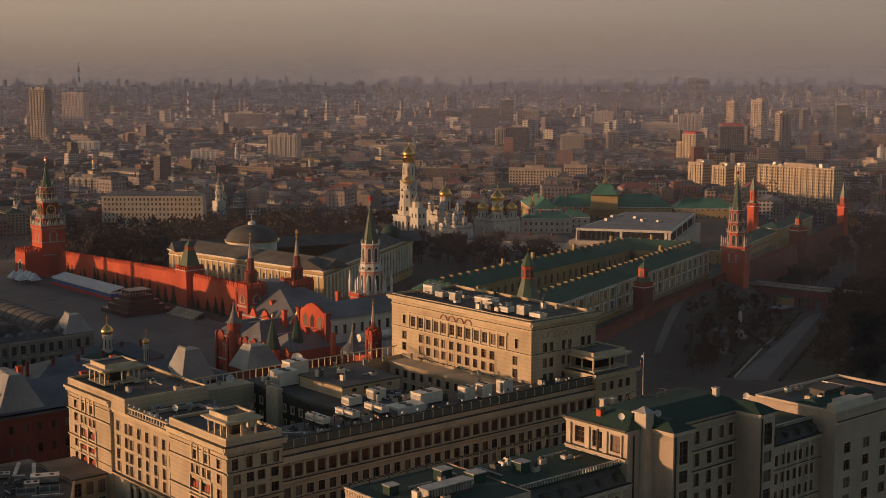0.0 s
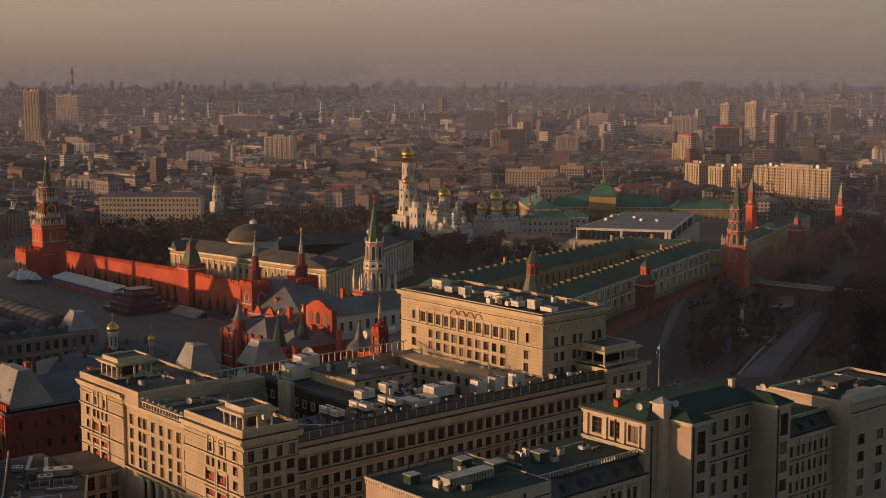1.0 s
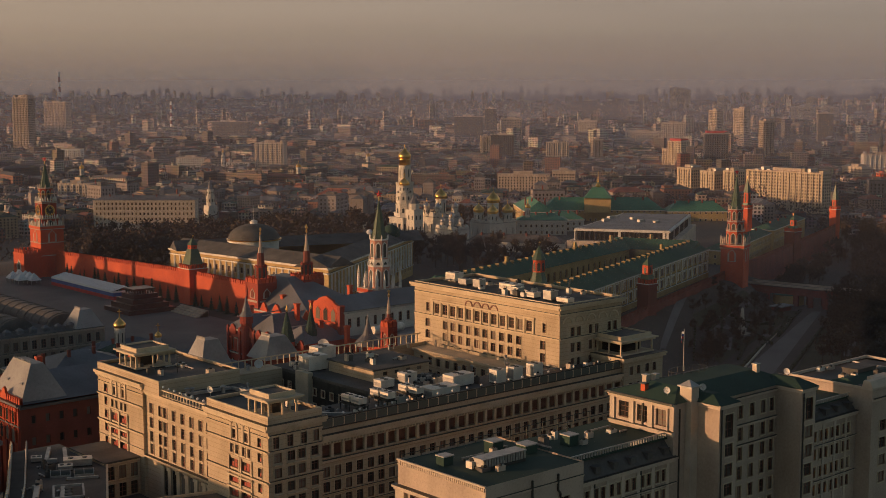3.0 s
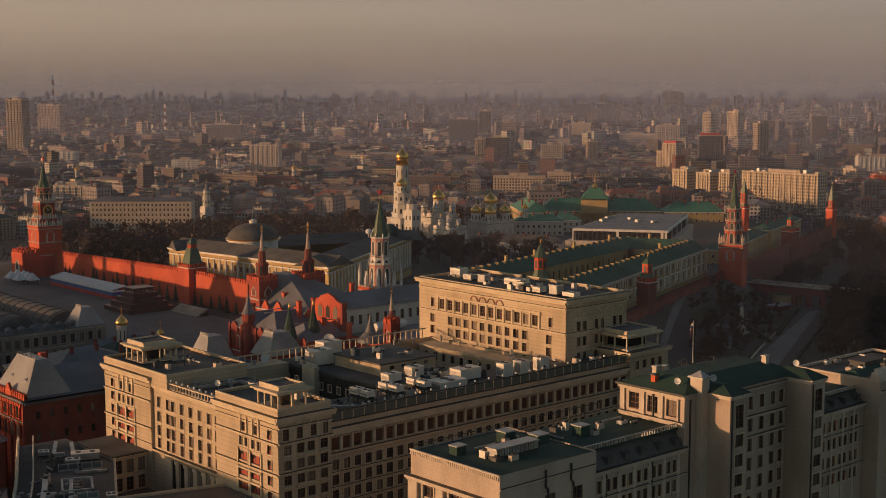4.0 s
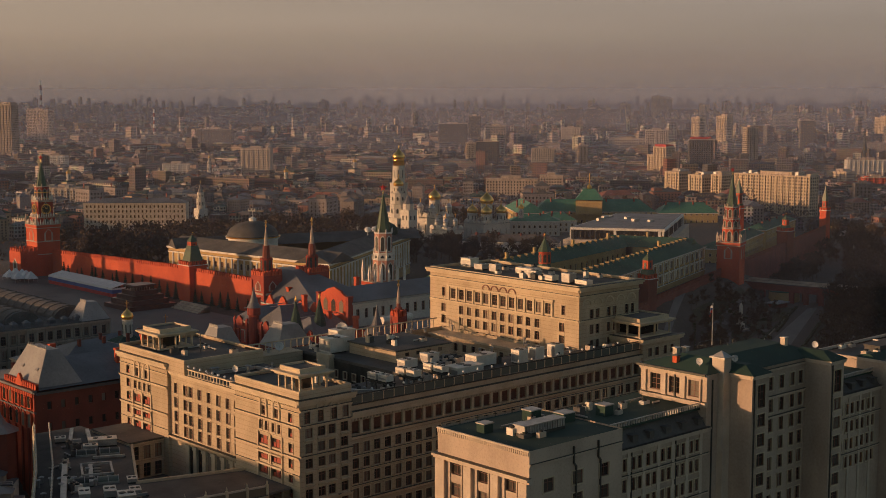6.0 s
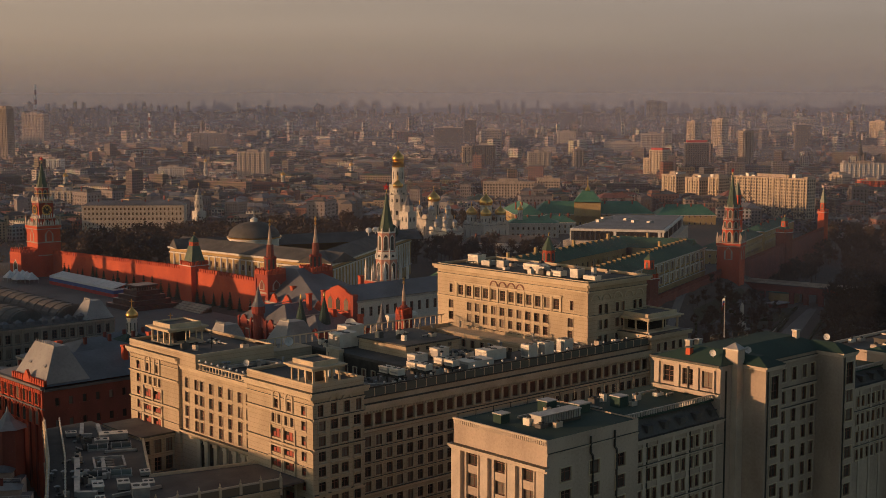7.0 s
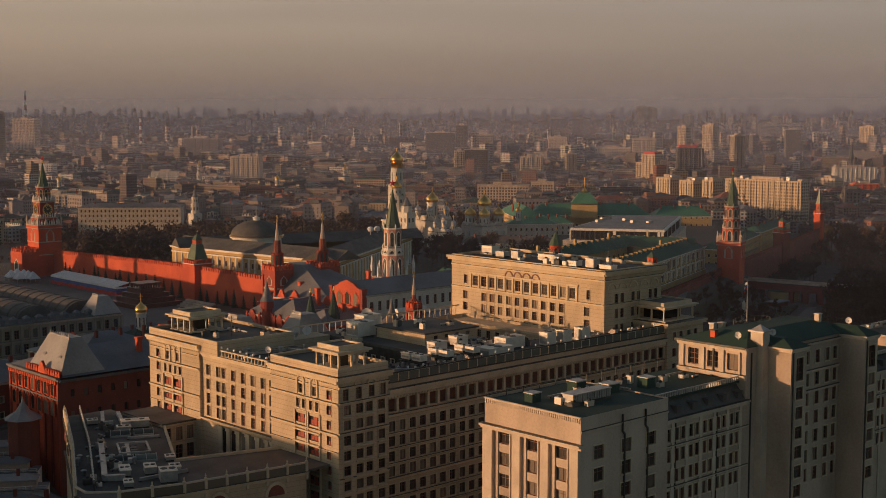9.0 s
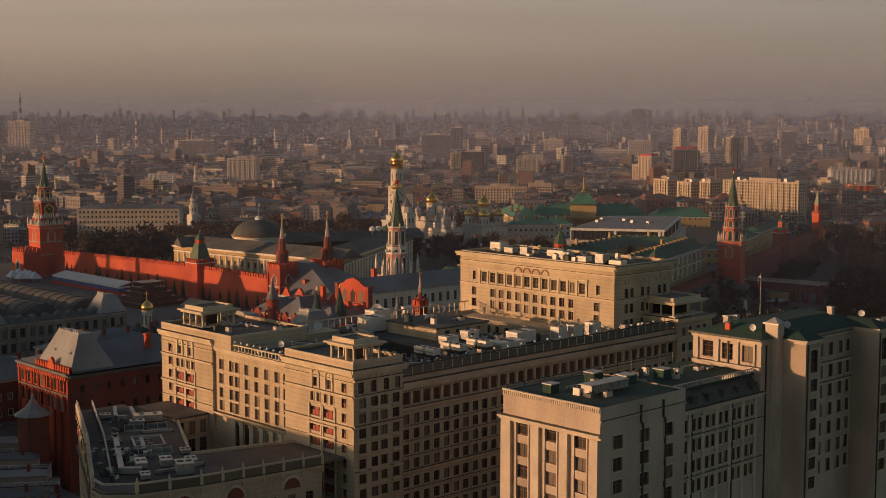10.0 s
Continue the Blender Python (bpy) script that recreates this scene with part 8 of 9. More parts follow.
# blocks out of view, added only to throw shade on the visible fronts
def shade_block(name, label, x0, x1, y0, y1, h):
    t = thing(name, label, "building", ((x0 + x1) / 2, (y0 + y1) / 2, 2))
    b = MB()
    shell(b, x0, x1, y0, y1, 1, h, "nwes")
    part("wall", b, CREAM, t)
    part("roof", MB().hip(rect(x0 - 0.5, x1 + 0.5, y0 - 0.5, y1 + 0.5), h, h + 3), GREYROOF, t)


shade_block("theatre_hotel", "unseen block added to shade the hotel, annex and red hall", -614, -582, -536, -400, 53.5)
shade_block("theatre_hotel", "unseen block added to shade the hotel, annex and red hall", -616, -588, -396, -250, 43.6)
shade_block("department_store", "unseen tall block added to shade the museum", -640, -606, -240, -128, 63.0)


# ---- the city beyond ----
rc = random.Random(11)
VIEW = math.atan2(753, 604)


FORT = [(-300, 40), (-290, -420), (-180, -470), (120, -420), (360, -260), (360, -80), (345, 150), (60, 200), (-200, 140)]
KEEP = [[(440, -60), (640, -60), (640, 260), (440, 260)], [(470, 890), (530, 890), (530, 940), (470, 940)],
        [(-330, 120), (-190, 60), (140, 90), (110, 230), (10, 330), (-60, 380), (-130, 330), (-230, 330)]]
CITY1 = surface("grey mauve city plaster", (0.16, 0.14, 0.135), (0.25, 0.22, 0.21), 0.1, 1.5, 0.85, streak=0.5, vary=0.3)
CITY2 = surface("brownish city plaster", (0.20, 0.155, 0.125), (0.30, 0.24, 0.20), 0.1, 1.5, 0.85, streak=0.5, vary=0.3)
CITY3 = surface("pale city plaster", (0.36, 0.32, 0.28), (0.50, 0.45, 0.40), 0.1, 1.5, 0.85, streak=0.5, vary=0.25)
CITY4 = surface("faded red city brick", (0.19, 0.085, 0.06), (0.28, 0.13, 0.095), 0.1, 1.5, 0.85, streak=0.5, vary=0.25)
CITY5 = surface("faded ochre city plaster", (0.28, 0.21, 0.13), (0.40, 0.31, 0.20), 0.1, 1.5, 0.85, streak=0.5, vary=0.25)


def house_proto(k):
    """One of the city's old houses: walls with rows of window openings as dark strips of panes, hipped roof, chimneys."""
    w, d, h = rc.choice([(26, 14, 13), (34, 15, 16), (20, 16, 18), (42, 15, 20), (24, 20, 15), (30, 13, 11), (48, 16, 23), (18, 18, 27), (38, 18, 17), (28, 16, 24)])
    paints = [CITY1, CITY2, CITY3, CITY1, CITY5, CITY2, CITY4]
    t = thing("city_house", "old plastered town house with sheet metal roof", "house", group="houses of the old city")
    poly = rect(-w / 2, w / 2, -d / 2, d / 2)
    b = MB().prism(poly, -3, h)
    wing = k % 3 == 1
    if wing:
        b.box(-w / 2 + 0.5, -w / 2 + 11, d / 2 - 0.2, d / 2 + 15, -3, h - 2.5)
    if k % 4 == 2:
        b.box(w / 6, w / 2 - 1, -d / 2 + 2, d / 2 - 2, h, h + 5)
    part("wall", b, paints[k % 7], t)
    p = MB()
    for i in range(4):
        a, c = Vector(poly[i]), Vector(poly[(i + 1) % 4])
        u, L = (c - a).normalized(), (c - a).length
        n = Vector((u.y, -u.x)) * 0.04
        z = 1.5
        while z + 2.6 < h:
            for s in spread(1, L - 1, max(2, int(L / 3.3))):
                q = a + u * s + n
                p.add([(*(q - u * 0.65), z), (*(q + u * 0.65), z), (*(q + u * 0.65), z + 1.9), (*(q - u * 0.65), z + 1.9)], [(0, 1, 2, 3)])
            z += 3.5
    part("windows", p, GLASSDIM, t, "rows of dark windows", kind="stuff")
    roofs = [DARKROOF, REDROOF, GREYROOF, DARKROOF, GREENROOF, GREYROOF, DARKROOF]
    if h > 22 and k % 2:
        part("roof", MB().box(-w / 2, w / 2, -d / 2, d / 2, h, h + 0.6).box(-w / 4, 0, -d / 4, d / 4, h + 0.6, h + 3.2), DARKROOF, t)
    else:
        part("roof", MB().hip(rect(-w / 2 - 0.5, w / 2 + 0.5, -d / 2 - 0.5, d / 2 + 0.5), h, h + d * 0.28), roofs[k % 7], t)
    if wing:
        part("roof", MB().hip(rect(-w / 2, -w / 2 + 11.5, d / 2 - 1, d / 2 + 15.5), h - 2.4, h + 1.0), roofs[(k + 2) % 7], t)
    for j in range(1):
        x, y = rc.uniform(-w / 3, w / 3), rc.choice((-1, 1)) * d * 0.18
        part("chimney", MB().box(x - 0.6, x + 0.6, y - 0.5, y + 0.5, h, h + d * 0.28 + 0.8), BRICK_DARK_AND_SHADE, t)
    return t, max(w, d)



PROTOS = [house_proto(k) for k in range(21)]


SPOTS = []
# dark park and river bank with few houses
PARK = [(1799, 944), (2002, 749), (1382, 395), (1276, 579)]


MARKS = []


def mark(name, label, x, y, width, depth, foot, top, turn, paint):
    """Notes a high building of the city; built further down."""
    MARKS.append((name, label, x, y, width, depth, foot, top, turn, paint))


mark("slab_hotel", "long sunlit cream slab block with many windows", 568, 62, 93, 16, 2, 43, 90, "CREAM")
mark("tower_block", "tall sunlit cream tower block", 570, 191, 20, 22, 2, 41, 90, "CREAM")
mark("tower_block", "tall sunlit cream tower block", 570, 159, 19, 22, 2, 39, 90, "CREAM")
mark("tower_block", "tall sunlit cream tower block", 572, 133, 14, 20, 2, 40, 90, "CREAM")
mark("office_block", "pale square office block with even windows", 499, 916, 44, 20, 10, 48.6, -50, "GREYTRIM")
mark("dark_tower", "dark slab tower of an institute", 1818, 1490, 36, 22, 20, 97, -50, "DARKROOF")
mark("dark_tower", "dark slab tower of an institute", 1852, 1452, 34, 22, 20, 97, -50, "DARKROOF")
mark("tower_block", "tall pale ribbed tower block", 1520, 1222, 40, 18, 10, 60, -50, "GREYTRIM")
mark("tower_block", "tall narrow dark tower block", 1373, 1369, 24, 20, 20, 85, -50, "DARKROOF")
mark("tower_block", "tall brown tower block", 1266, 1194, 41, 18, 15, 68, -50, "HOUSE1")
mark("tower_block", "tall sunlit cream tower block", 1695, 1015, 25, 18, 20, 82, 80, "CREAM")
mark("tower_block", "tall sunlit cream tower block", 1647, 913, 30, 18, 20, 87, 80, "CREAM")
mark("office_block", "wide stepped office block", 1446, 1004, 71, 18, 10, 43, -50, "GREYTRIM")
mark("tower_block", "tall brown corner tower", 434, 1631, 34, 22, 20, 112, -60, "HOUSE1")
mark("tower_block", "tall broad brown high block", 659, 1968, 51, 24, 30, 98, -55, "GREYSTONE")
mark("office_block", "low dark office slab", 823, 1539, 73, 18, 15, 62, -55, "DARKROOF")
mark("tower_block", "pale far tower block", 2276, 2961, 28, 20, 60, 125, 80, "CREAM")
mark("tower_block", "pale far tower block", 2325, 2925, 26, 20, 60, 129, 80, "CREAM")
mark("tower_block", "pale far tower block", 2362, 2890, 26, 20, 60, 127, 80, "CREAM")
mark("tower_block", "brown tower with stepped head", 1268, 584, 20, 18, 8, 74, -30, "HOUSE1")
mark("tower_block", "sunlit pale tower block", 2010, 760, 40, 18, 25, 82, 80, "CREAM")
mark("office_block", "long white office block with rows of windows", 351, 1263, 32, 18, 5, 32, -45, "WHITESTONE")
mark("office_block", "long grey office range near the river", 48, 620, 42, 18, 2, 25, -48, "GREYTRIM")
mark("office_block", "long white office block with rows of windows", 434, 1034, 42, 18, 3, 24, -45, "WHITESTONE")
mark("office_block", "low white block in the old city", 455, 937, 33, 18, 2, 20, -40, "WHITESTONE")
mark("office_block", "broad dark glass block", 1195, 1245, 57, 18, 18, 72, -45, "DARKROOF")
mark("office_block", "beige blank-walled office block", 931, 912, 17, 18, 6, 48, -40, "CREAM")
mark("office_block", "dark glazed office block", 952, 893, 40, 18, 6, 50, -45, "DARKROOF")
mark("office_block", "stepped modern block with pale bands", 944, 756, 37, 18, 4, 42, -45, "GREYTRIM")
mark("tower_block", "brownish lit block of flats", 990, 713, 17, 18, 4, 47, -35, "HOUSE1")
mark("office_block", "wide ribbed government block", 1396, 886, 45, 18, 14, 63, -48, "GREYTRIM")
mark("office_block", "dark block with red roof signs", 1077, 543, 37, 18, 3, 59, -45, "DARKROOF")
mark("office_block", "stepped cream office block", 984, 545, 46, 18, 3, 37, 80, "CREAM")
mark("office_block", "lit upper steps of the cream office block", 967, 527, 30, 18, 2, 50, 80, "CREAM")
mark("tower_block", "dark square tower block", 1737, 776, 30, 18, 22, 78, -45, "DARKROOF")
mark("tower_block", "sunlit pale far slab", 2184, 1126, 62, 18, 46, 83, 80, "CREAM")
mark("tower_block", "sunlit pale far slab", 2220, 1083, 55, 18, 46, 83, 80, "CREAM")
mark("office_block", "long white low hall by the river", 1187, 318, 63, 18, 3, 31, -45, "WHITESTONE")
mark("office_block", "red brick factory by the river", 914, 146, 33, 18, 2, 23, -45, "BRICK")
mark("office_block", "sunlit cream riverside house", 974, 232, 34, 18, 2, 25, 80, "CREAM")
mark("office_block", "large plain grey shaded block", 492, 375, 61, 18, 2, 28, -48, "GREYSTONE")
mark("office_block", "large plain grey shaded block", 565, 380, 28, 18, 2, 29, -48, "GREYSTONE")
mark("tower_block", "pale far tower in the haze", 2292, 1722, 24, 18, 65, 108, 80, "CREAM")
mark("tower_block", "pale far tower in the haze", 2351, 1655, 30, 18, 65, 128, 80, "CREAM")
mark("tower_block", "pale far tower in the haze", 2369, 1637, 28, 18, 65, 124, 80, "CREAM")
mark("tower_block", "pale far tower in the haze", 2436, 1557, 24, 18, 65, 105, 80, "CREAM")
mark("tower_block", "pale far tower in the haze", 2587, 1371, 25, 18, 66, 102, 80, "CREAM")
mark("tower_block", "brown far tower in the haze", 1072, 2496, 12, 18, 58, 103, -45, "HOUSE1")
mark("tower_block", "brown far tower in the haze", 1040, 2516, 24, 18, 59, 103, -45, "HOUSE1")
mark("tower_block", "brown far tower in the haze", 1012, 2591, 15, 18, 61, 106, -45, "HOUSE1")


def build_old_city():
    used = [False] * len(PROTOS)
    r = 1040.0
    while r < 1560:
        a = VIEW - radians(25.5)
        while a < VIEW + radians(27.5):
            rr = r + rc.uniform(-11, 11)
            x, y = EYE0[0] + rr * math.cos(a), EYE0[1] + rr * math.sin(a)
            a += rc.uniform(56, 84) / r
            if inside((x, y), FORT) or any(inside((x, y), q) for q in KEEP) or (y < -60 and x < 420):
                continue
            if any(abs(x - q[2]) + abs(y - q[3]) < q[4] * 0.6 + 22 for q in MARKS):
                continue
            k = rc.randrange(len(PROTOS))
            t = PROTOS[k][0]
            street = 30 * math.sin(x / 260.0) + 25 * math.cos(y / 310.0) + rc.choice((0, 90)) + rc.uniform(-6, 6)
            sc = rc.uniform(0.7, 1.15)
            m = pose(x, y, ground_z(x, y), 0, 0, street) @ Matrix.Diagonal((sc, sc * rc.uniform(0.85, 1.2), rc.uniform(0.65, 1.1), 1))
            if used[k]:
                copy_thing(t, m)
            else:
                t.matrix_basis, used[k] = m, True
            SPOTS.append((x, y))
        r += 50
    for (t, _), u in zip(PROTOS, used):
        if not u:
            for o in list(t.children_recursive) + [t]:
                bpy.data.objects.remove(o)


build_old_city()


PAINT = {"CREAM": CREAM, "GREYTRIM": GREYTRIM, "DARKROOF": DARKROOF, "GREYSTONE": GREYSTONE, "BRICK_DARK_AND_SHADE": BRICK_DARK_AND_SHADE, "HOUSE1": HOUSE1, "WHITESTONE": WHITESTONE, "BRICK": BRICK}


def build_landmarks():
    for name, label, x, y, w, d, z0, z1, turn, paint in MARKS:
        t = thing(name, label, "high building", group="")
        h = z1 - z0
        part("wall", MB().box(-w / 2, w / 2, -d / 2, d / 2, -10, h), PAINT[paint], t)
        p = MB()
        for i, (a, u, L) in enumerate((((-w / 2, -d / 2), (1, 0), w), ((w / 2, -d / 2), (0, 1), d), ((w / 2, d / 2), (-1, 0), w), ((-w / 2, d / 2), (0, -1), d))):
            u = Vector(u)
            n = Vector((u.y, -u.x)) * 0.06
            z = 2.0
            while z + 2.4 < h:
                for s in spread(0.8, L - 0.8, max(2, int(L / 3.4))):
                    q = Vector(a) + u * s + n
                    p.add([(*(q - u * 0.85), z), (*(q + u * 0.85), z), (*(q + u * 0.85), z + 1.9), (*(q - u * 0.85), z + 1.9)], [(0, 1, 2, 3)])
                z += 3.3
        part("windows", p, GLASSDIM, t, kind="stuff")
        part("roof", MB().box(-w / 2 - 0.3, w / 2 + 0.3, -d / 2 - 0.3, d / 2 + 0.3, h, h + 0.8).box(-w / 5, w / 6, -d / 4, d / 4, h + 0.8, h + 3.8), GREYSTONE, t)
        near, ribs = x < 700 and h > 30, MB()
        if "plain" in label:
            t.matrix_basis = pose(x, y, z0, 0, 0, turn)
            continue
        for s in spread(-w / 2, w / 2, max(3, int(w / 6.8))):
            rib = MB() if near else ribs
            rib.box(s - 0.5, s + 0.5, -d / 2 - 1.0, -d / 2, 2, h - 1).box(s - 0.5, s + 0.5, d / 2, d / 2 + 1.0, 2, h - 1)
            if near:
                part("balcony_stack", rib, PAINT[paint], t)
            if rc.random() < (0.7 if near else 0.25):
                hh = rc.uniform(1.6, 4.4)
                part("roof_head", MB().box(s - rc.uniform(0.8, 2.6), s + rc.uniform(0.8, 2.6), -d / 2 + 1, d / 2 - rc.uniform(2, 6), h + 0.8, h + hh), PAINT[paint] if rc.random() < 0.6 else GREYMETAL, t)
        if not near:
            part("balcony_stacks", ribs, PAINT[paint], t, kind="stuff")
        if "red roof" in label or "upper steps" in label:
            part("red_roof", MB().box(-w / 2.4, w / 2.4, -d / 2.4, d / 2.4, h + 0.8, h + 4.0), REDCLOTH, t, "bright red roof superstructure")
        t.matrix_basis = pose(x, y, z0, 0, 0, turn)


build_landmarks()
t = thing("far_chimney", "tall striped power station chimney", "chimney", (1091, 2870, 60))
for k in range(8):
    part("ring", MB().rev(1091, 2870, [(4.6 - 0.25 * k, 62 + 14 * k), (4.35 - 0.25 * k, 76 + 14 * k)], 14), CANVAS if k % 2 else BRICK_DARK_AND_SHADE, t)
t = thing("far_chimney", "slim striped chimney over the old city", "chimney", (910, 1926, 33))
for k in range(8):
    part("ring", MB().rev(910, 1926, [(2.9 - 0.12 * k, 32 + 8.4 * k), (2.8 - 0.12 * k, 40.4 + 8.4 * k)], 12), WHITESTONE if k % 2 else BRICK_DARK_AND_SHADE, t)
t = thing("river_monument", "very tall dark bronze column monument by the river", "monument", (1205, 334, 3))
part("shaft", MB().rev(1205, 334, [(9, 1), (7, 8), (3.2, 12), (2.2, 40), (4.5, 44), (3.0, 50), (1.2, 60), (0.4, 76)], 10), DARKMETAL, t)
t = thing("old_bell_tower", "slender white bell tower with a gilded dome", "bell tower", (418, 919, 2))
part("base", MB().box(414, 422, 915, 923, 0, 16), WHITEWASH, t)
tier_oct(t, 418, 919, 3.2, 16, 26)
tier_oct(t, 418, 919, 2.5, 26, 33)
drum_dome(t, 418, 919, 33, 36.5, 1.6, 2.0, 4.0)
t = thing("riverside_bell_tower", "slender white bell tower beyond the river", "bell tower", (42, 337, 4))
part("wall", MB().box(37.5, 46.5, 332.5, 341.5, 2, 20), WHITEWASH, t)
tier_oct(t, 42, 337, 3.9, 20, 29)
tier_oct(t, 42, 337, 3.0, 29, 35)
part("spire", MB().prism(octa(2.6, 42, 337), 35, 43.5, top=octa(0.2, 42, 337)), GREYROOF, t)
cross(t, 42, 337, 43.3, 3)
for x, y, z in ((355, 640, 8), (560, 760, 10), (120, 760, 10)):
    t = thing("parish_church", "small parish church with gilded dome", "church", (x, y, z), "parish churches of the old city")
    part("wall", MB().box(x - 6, x + 6, y - 7, y + 7, z - 8, z + 12), CREAM, t)
    part("roof", MB().hip(rect(x - 6.4, x + 6.4, y - 7.4, y + 7.4), z + 12, z + 15), GREENROOF, t)
    drum_dome(t, x, y, z + 13, z + 22, 2.6, 3.2, 5.5)


def build_far_city():
    """Thousands of blocks out to the horizon, one sheet of real boxes with roofs."""
    v, f, m, uv = [], [], [], []

    def block(x, y, z, w, d, h, turn, roof, paint=0):
        k = len(v)
        c, s = math.cos(turn), math.sin(turn)
        q = [(x + c * i * w / 2 - s * j * d / 2, y + s * i * w / 2 + c * j * d / 2) for i, j in ((-1, -1), (1, -1), (1, 1), (-1, 1))]
        v.extend([(*p, z - 6) for p in q] + [(*p, z + h) for p in q])
        for i in range(4):
            L = (w, d, w, d)[i]
            f.append((k + i, k + (i + 1) % 4, k + 4 + (i + 1) % 4, k + 4 + i))
            m.append(paint)
            uv.extend([(0, 0), (L, 0), (L, h + 6), (0, h + 6)])
        k2 = len(v)
        if roof and h < 26:
            e = [(x + c * i * (w / 2 - d / 2) - 0.0, y + s * i * (w / 2 - d / 2)) for i in (-1, 1)] if w > d else [(x, y), (x, y)]
            v.extend([(*p, z + h + 0.02) for p in q] + [(*e[0], z + h + d * 0.25), (*e[1], z + h + d * 0.25)])
            for g in ((0, 1, 5, 4), (2, 3, 4, 5), (1, 2, 5), (3, 0, 4)):
                f.append(tuple(k2 + i for i in g))
                m.append(1)
                uv.extend([(0, 0)] * len(g))
        else:
            v.extend([(*p, z + h + 0.02) for p in q])
            f.append((k2, k2 + 1, k2 + 2, k2 + 3))
            m.append(1)
            uv.extend([(0, 0)] * 4)

    def heads(x, y, z, w, d, turn, n):
        """Stair heads, chimneys and plant on a roof."""
        c, q = math.cos(turn), math.sin(turn)
        for _ in range(n):
            i, j = rc.uniform(-0.4, 0.4) * w, rc.uniform(-0.35, 0.35) * d
            block(x + c * i - q * j, y + q * i + c * j, z, rc.uniform(1.0, 4.5), rc.uniform(1.0, 3.0), rc.uniform(1.0, 3.6), turn, False)

    r = 985.0
    while r < 4840:
        a = VIEW - radians(24.5)
        step = 17.5 + max(0, r - 1500) * 0.0072
        while a < VIEW + radians(28.5):
            rr = r + rc.uniform(-0.4, 0.4) * step
            x, y = EYE0[0] + rr * math.cos(a), EYE0[1] + rr * math.sin(a)
            a += rc.uniform(0.75, 1.25) * step / r
            if rc.random() < 0.12 + 0.12 * math.sin(x / 130.0) * math.sin(y / 150.0):
                continue
            if any(abs(x - q[2]) + abs(y - q[3]) < q[4] * 0.7 + 16 for q in MARKS):
                continue
            if inside((x, y), PARK) and rc.random() < 0.8:
                continue
            if r < 1640 and (inside((x, y), FORT) or any(inside((x, y), q) for q in KEEP) or (y < -60 and x < 420) or min(abs(x - p[0]) + abs(y - p[1]) for p in SPOTS) < 19):
                continue
            t = rc.random() if r > 1640 else 0.5 + rc.random() / 2
            right = math.degrees(a - VIEW)
            tall = 0.008 + 0.085 * smooth((r - 2300) / 1400) + (0.012 + 0.025 * smooth((r - 2300) / 600) if right < -4 else 0)
            street = radians(30 * math.sin(x / 460.0) + 25 * math.cos(y / 510.0) + rc.choice((0, 90)) + rc.uniform(-8, 8))
            z = ground_z(x, y)
            if t < tall:
                slim = 1.0 if r < 3000 else 0.62
                w, d, h = rc.uniform(11, 24) * slim, rc.uniform(10, 15) * slim, rc.uniform(22, 44)
                block(x, y, z, w, d, h, street, False, 2 if r > 2600 else 0)
                heads(x, y, z + h, w, d, street, 2)
            elif t < tall + 0.10:
                w, d, h = rc.uniform(28, 64), rc.uniform(9, 14), rc.uniform(11, 22)
                block(x, y, z, w, d, h, street, rc.random() < 0.4)
                if r < 2800:
                    heads(x, y, z + h, w, d, street, 4)
            else:
                w, d, h = rc.uniform(7, 24), rc.uniform(7, 13), rc.uniform(4.5, 15.5)
                block(x, y, z, w, d, h, street, rc.random() < 0.7)
                if r < 2600:
                    heads(x, y, z + h, w, d, street, rc.choice((0, 1, 1, 2)))
        r += step * 0.93
    me = bpy.data.meshes.new("far_houses")
    me.from_pydata(v, [], f)
    me.materials.append(FARPAINT)
    me.materials.append(ROOFPAINT)
    me.materials.append(TOWERPAINT)
    me.polygons.foreach_set("material_index", m)
    lay = me.uv_layers.new(name="UVMap")
    lay.data.foreach_set("uv", [q for p in uv for q in p])
    me.update()
    ob = new("far_houses", me)
    tagged(ob, "endless far city of plastered blocks and sheet roofs", "houses", kind="stuff")


build_far_city()


def build_city_trees():
    """Bare street and yard trees between the far houses: loose tufts of twigs nobody could count."""
    b = MB()
    r = 1000.0
    while r < 2700:
        a = VIEW - radians(24.5)
        while a < VIEW + radians(28.5):
            a += rc.uniform(0.5, 1.5) * 21 / r
            rr = r + rc.uniform(-12, 12)
            x, y = EYE0[0] + rr * math.cos(a), EYE0[1] + rr * math.sin(a)
            if inside((x, y), FORT) or rc.random() < 0.25:
                continue
            z, s = ground_z(x, y), rc.uniform(0.8, 1.5)
            for _ in range(11):
                p = Vector((x + rc.gauss(0, 2.4) * s, y + rc.gauss(0, 2.4) * s, z + rc.uniform(1, 9.5) * s))
                d = Vector((rc.gauss(0, 1), rc.gauss(0, 1), rc.gauss(0.6, 0.8))).normalized() * rc.uniform(1.5, 3.2)
                w = d.cross(Vector((rc.gauss(0, 1), rc.gauss(0, 1), rc.gauss(0, 1)))).normalized() * rc.uniform(0.5, 1.1)
                b.add([p - w, p + w, p + d + w * 0.2, p + d - w * 0.2], [(0, 1, 2, 3)])
        r += 21
    ob = new("city_trees", b.mesh("city_trees", TWIGS))
    tagged(ob, "bare brown trees between the far houses", "trees", kind="stuff")


build_city_trees()


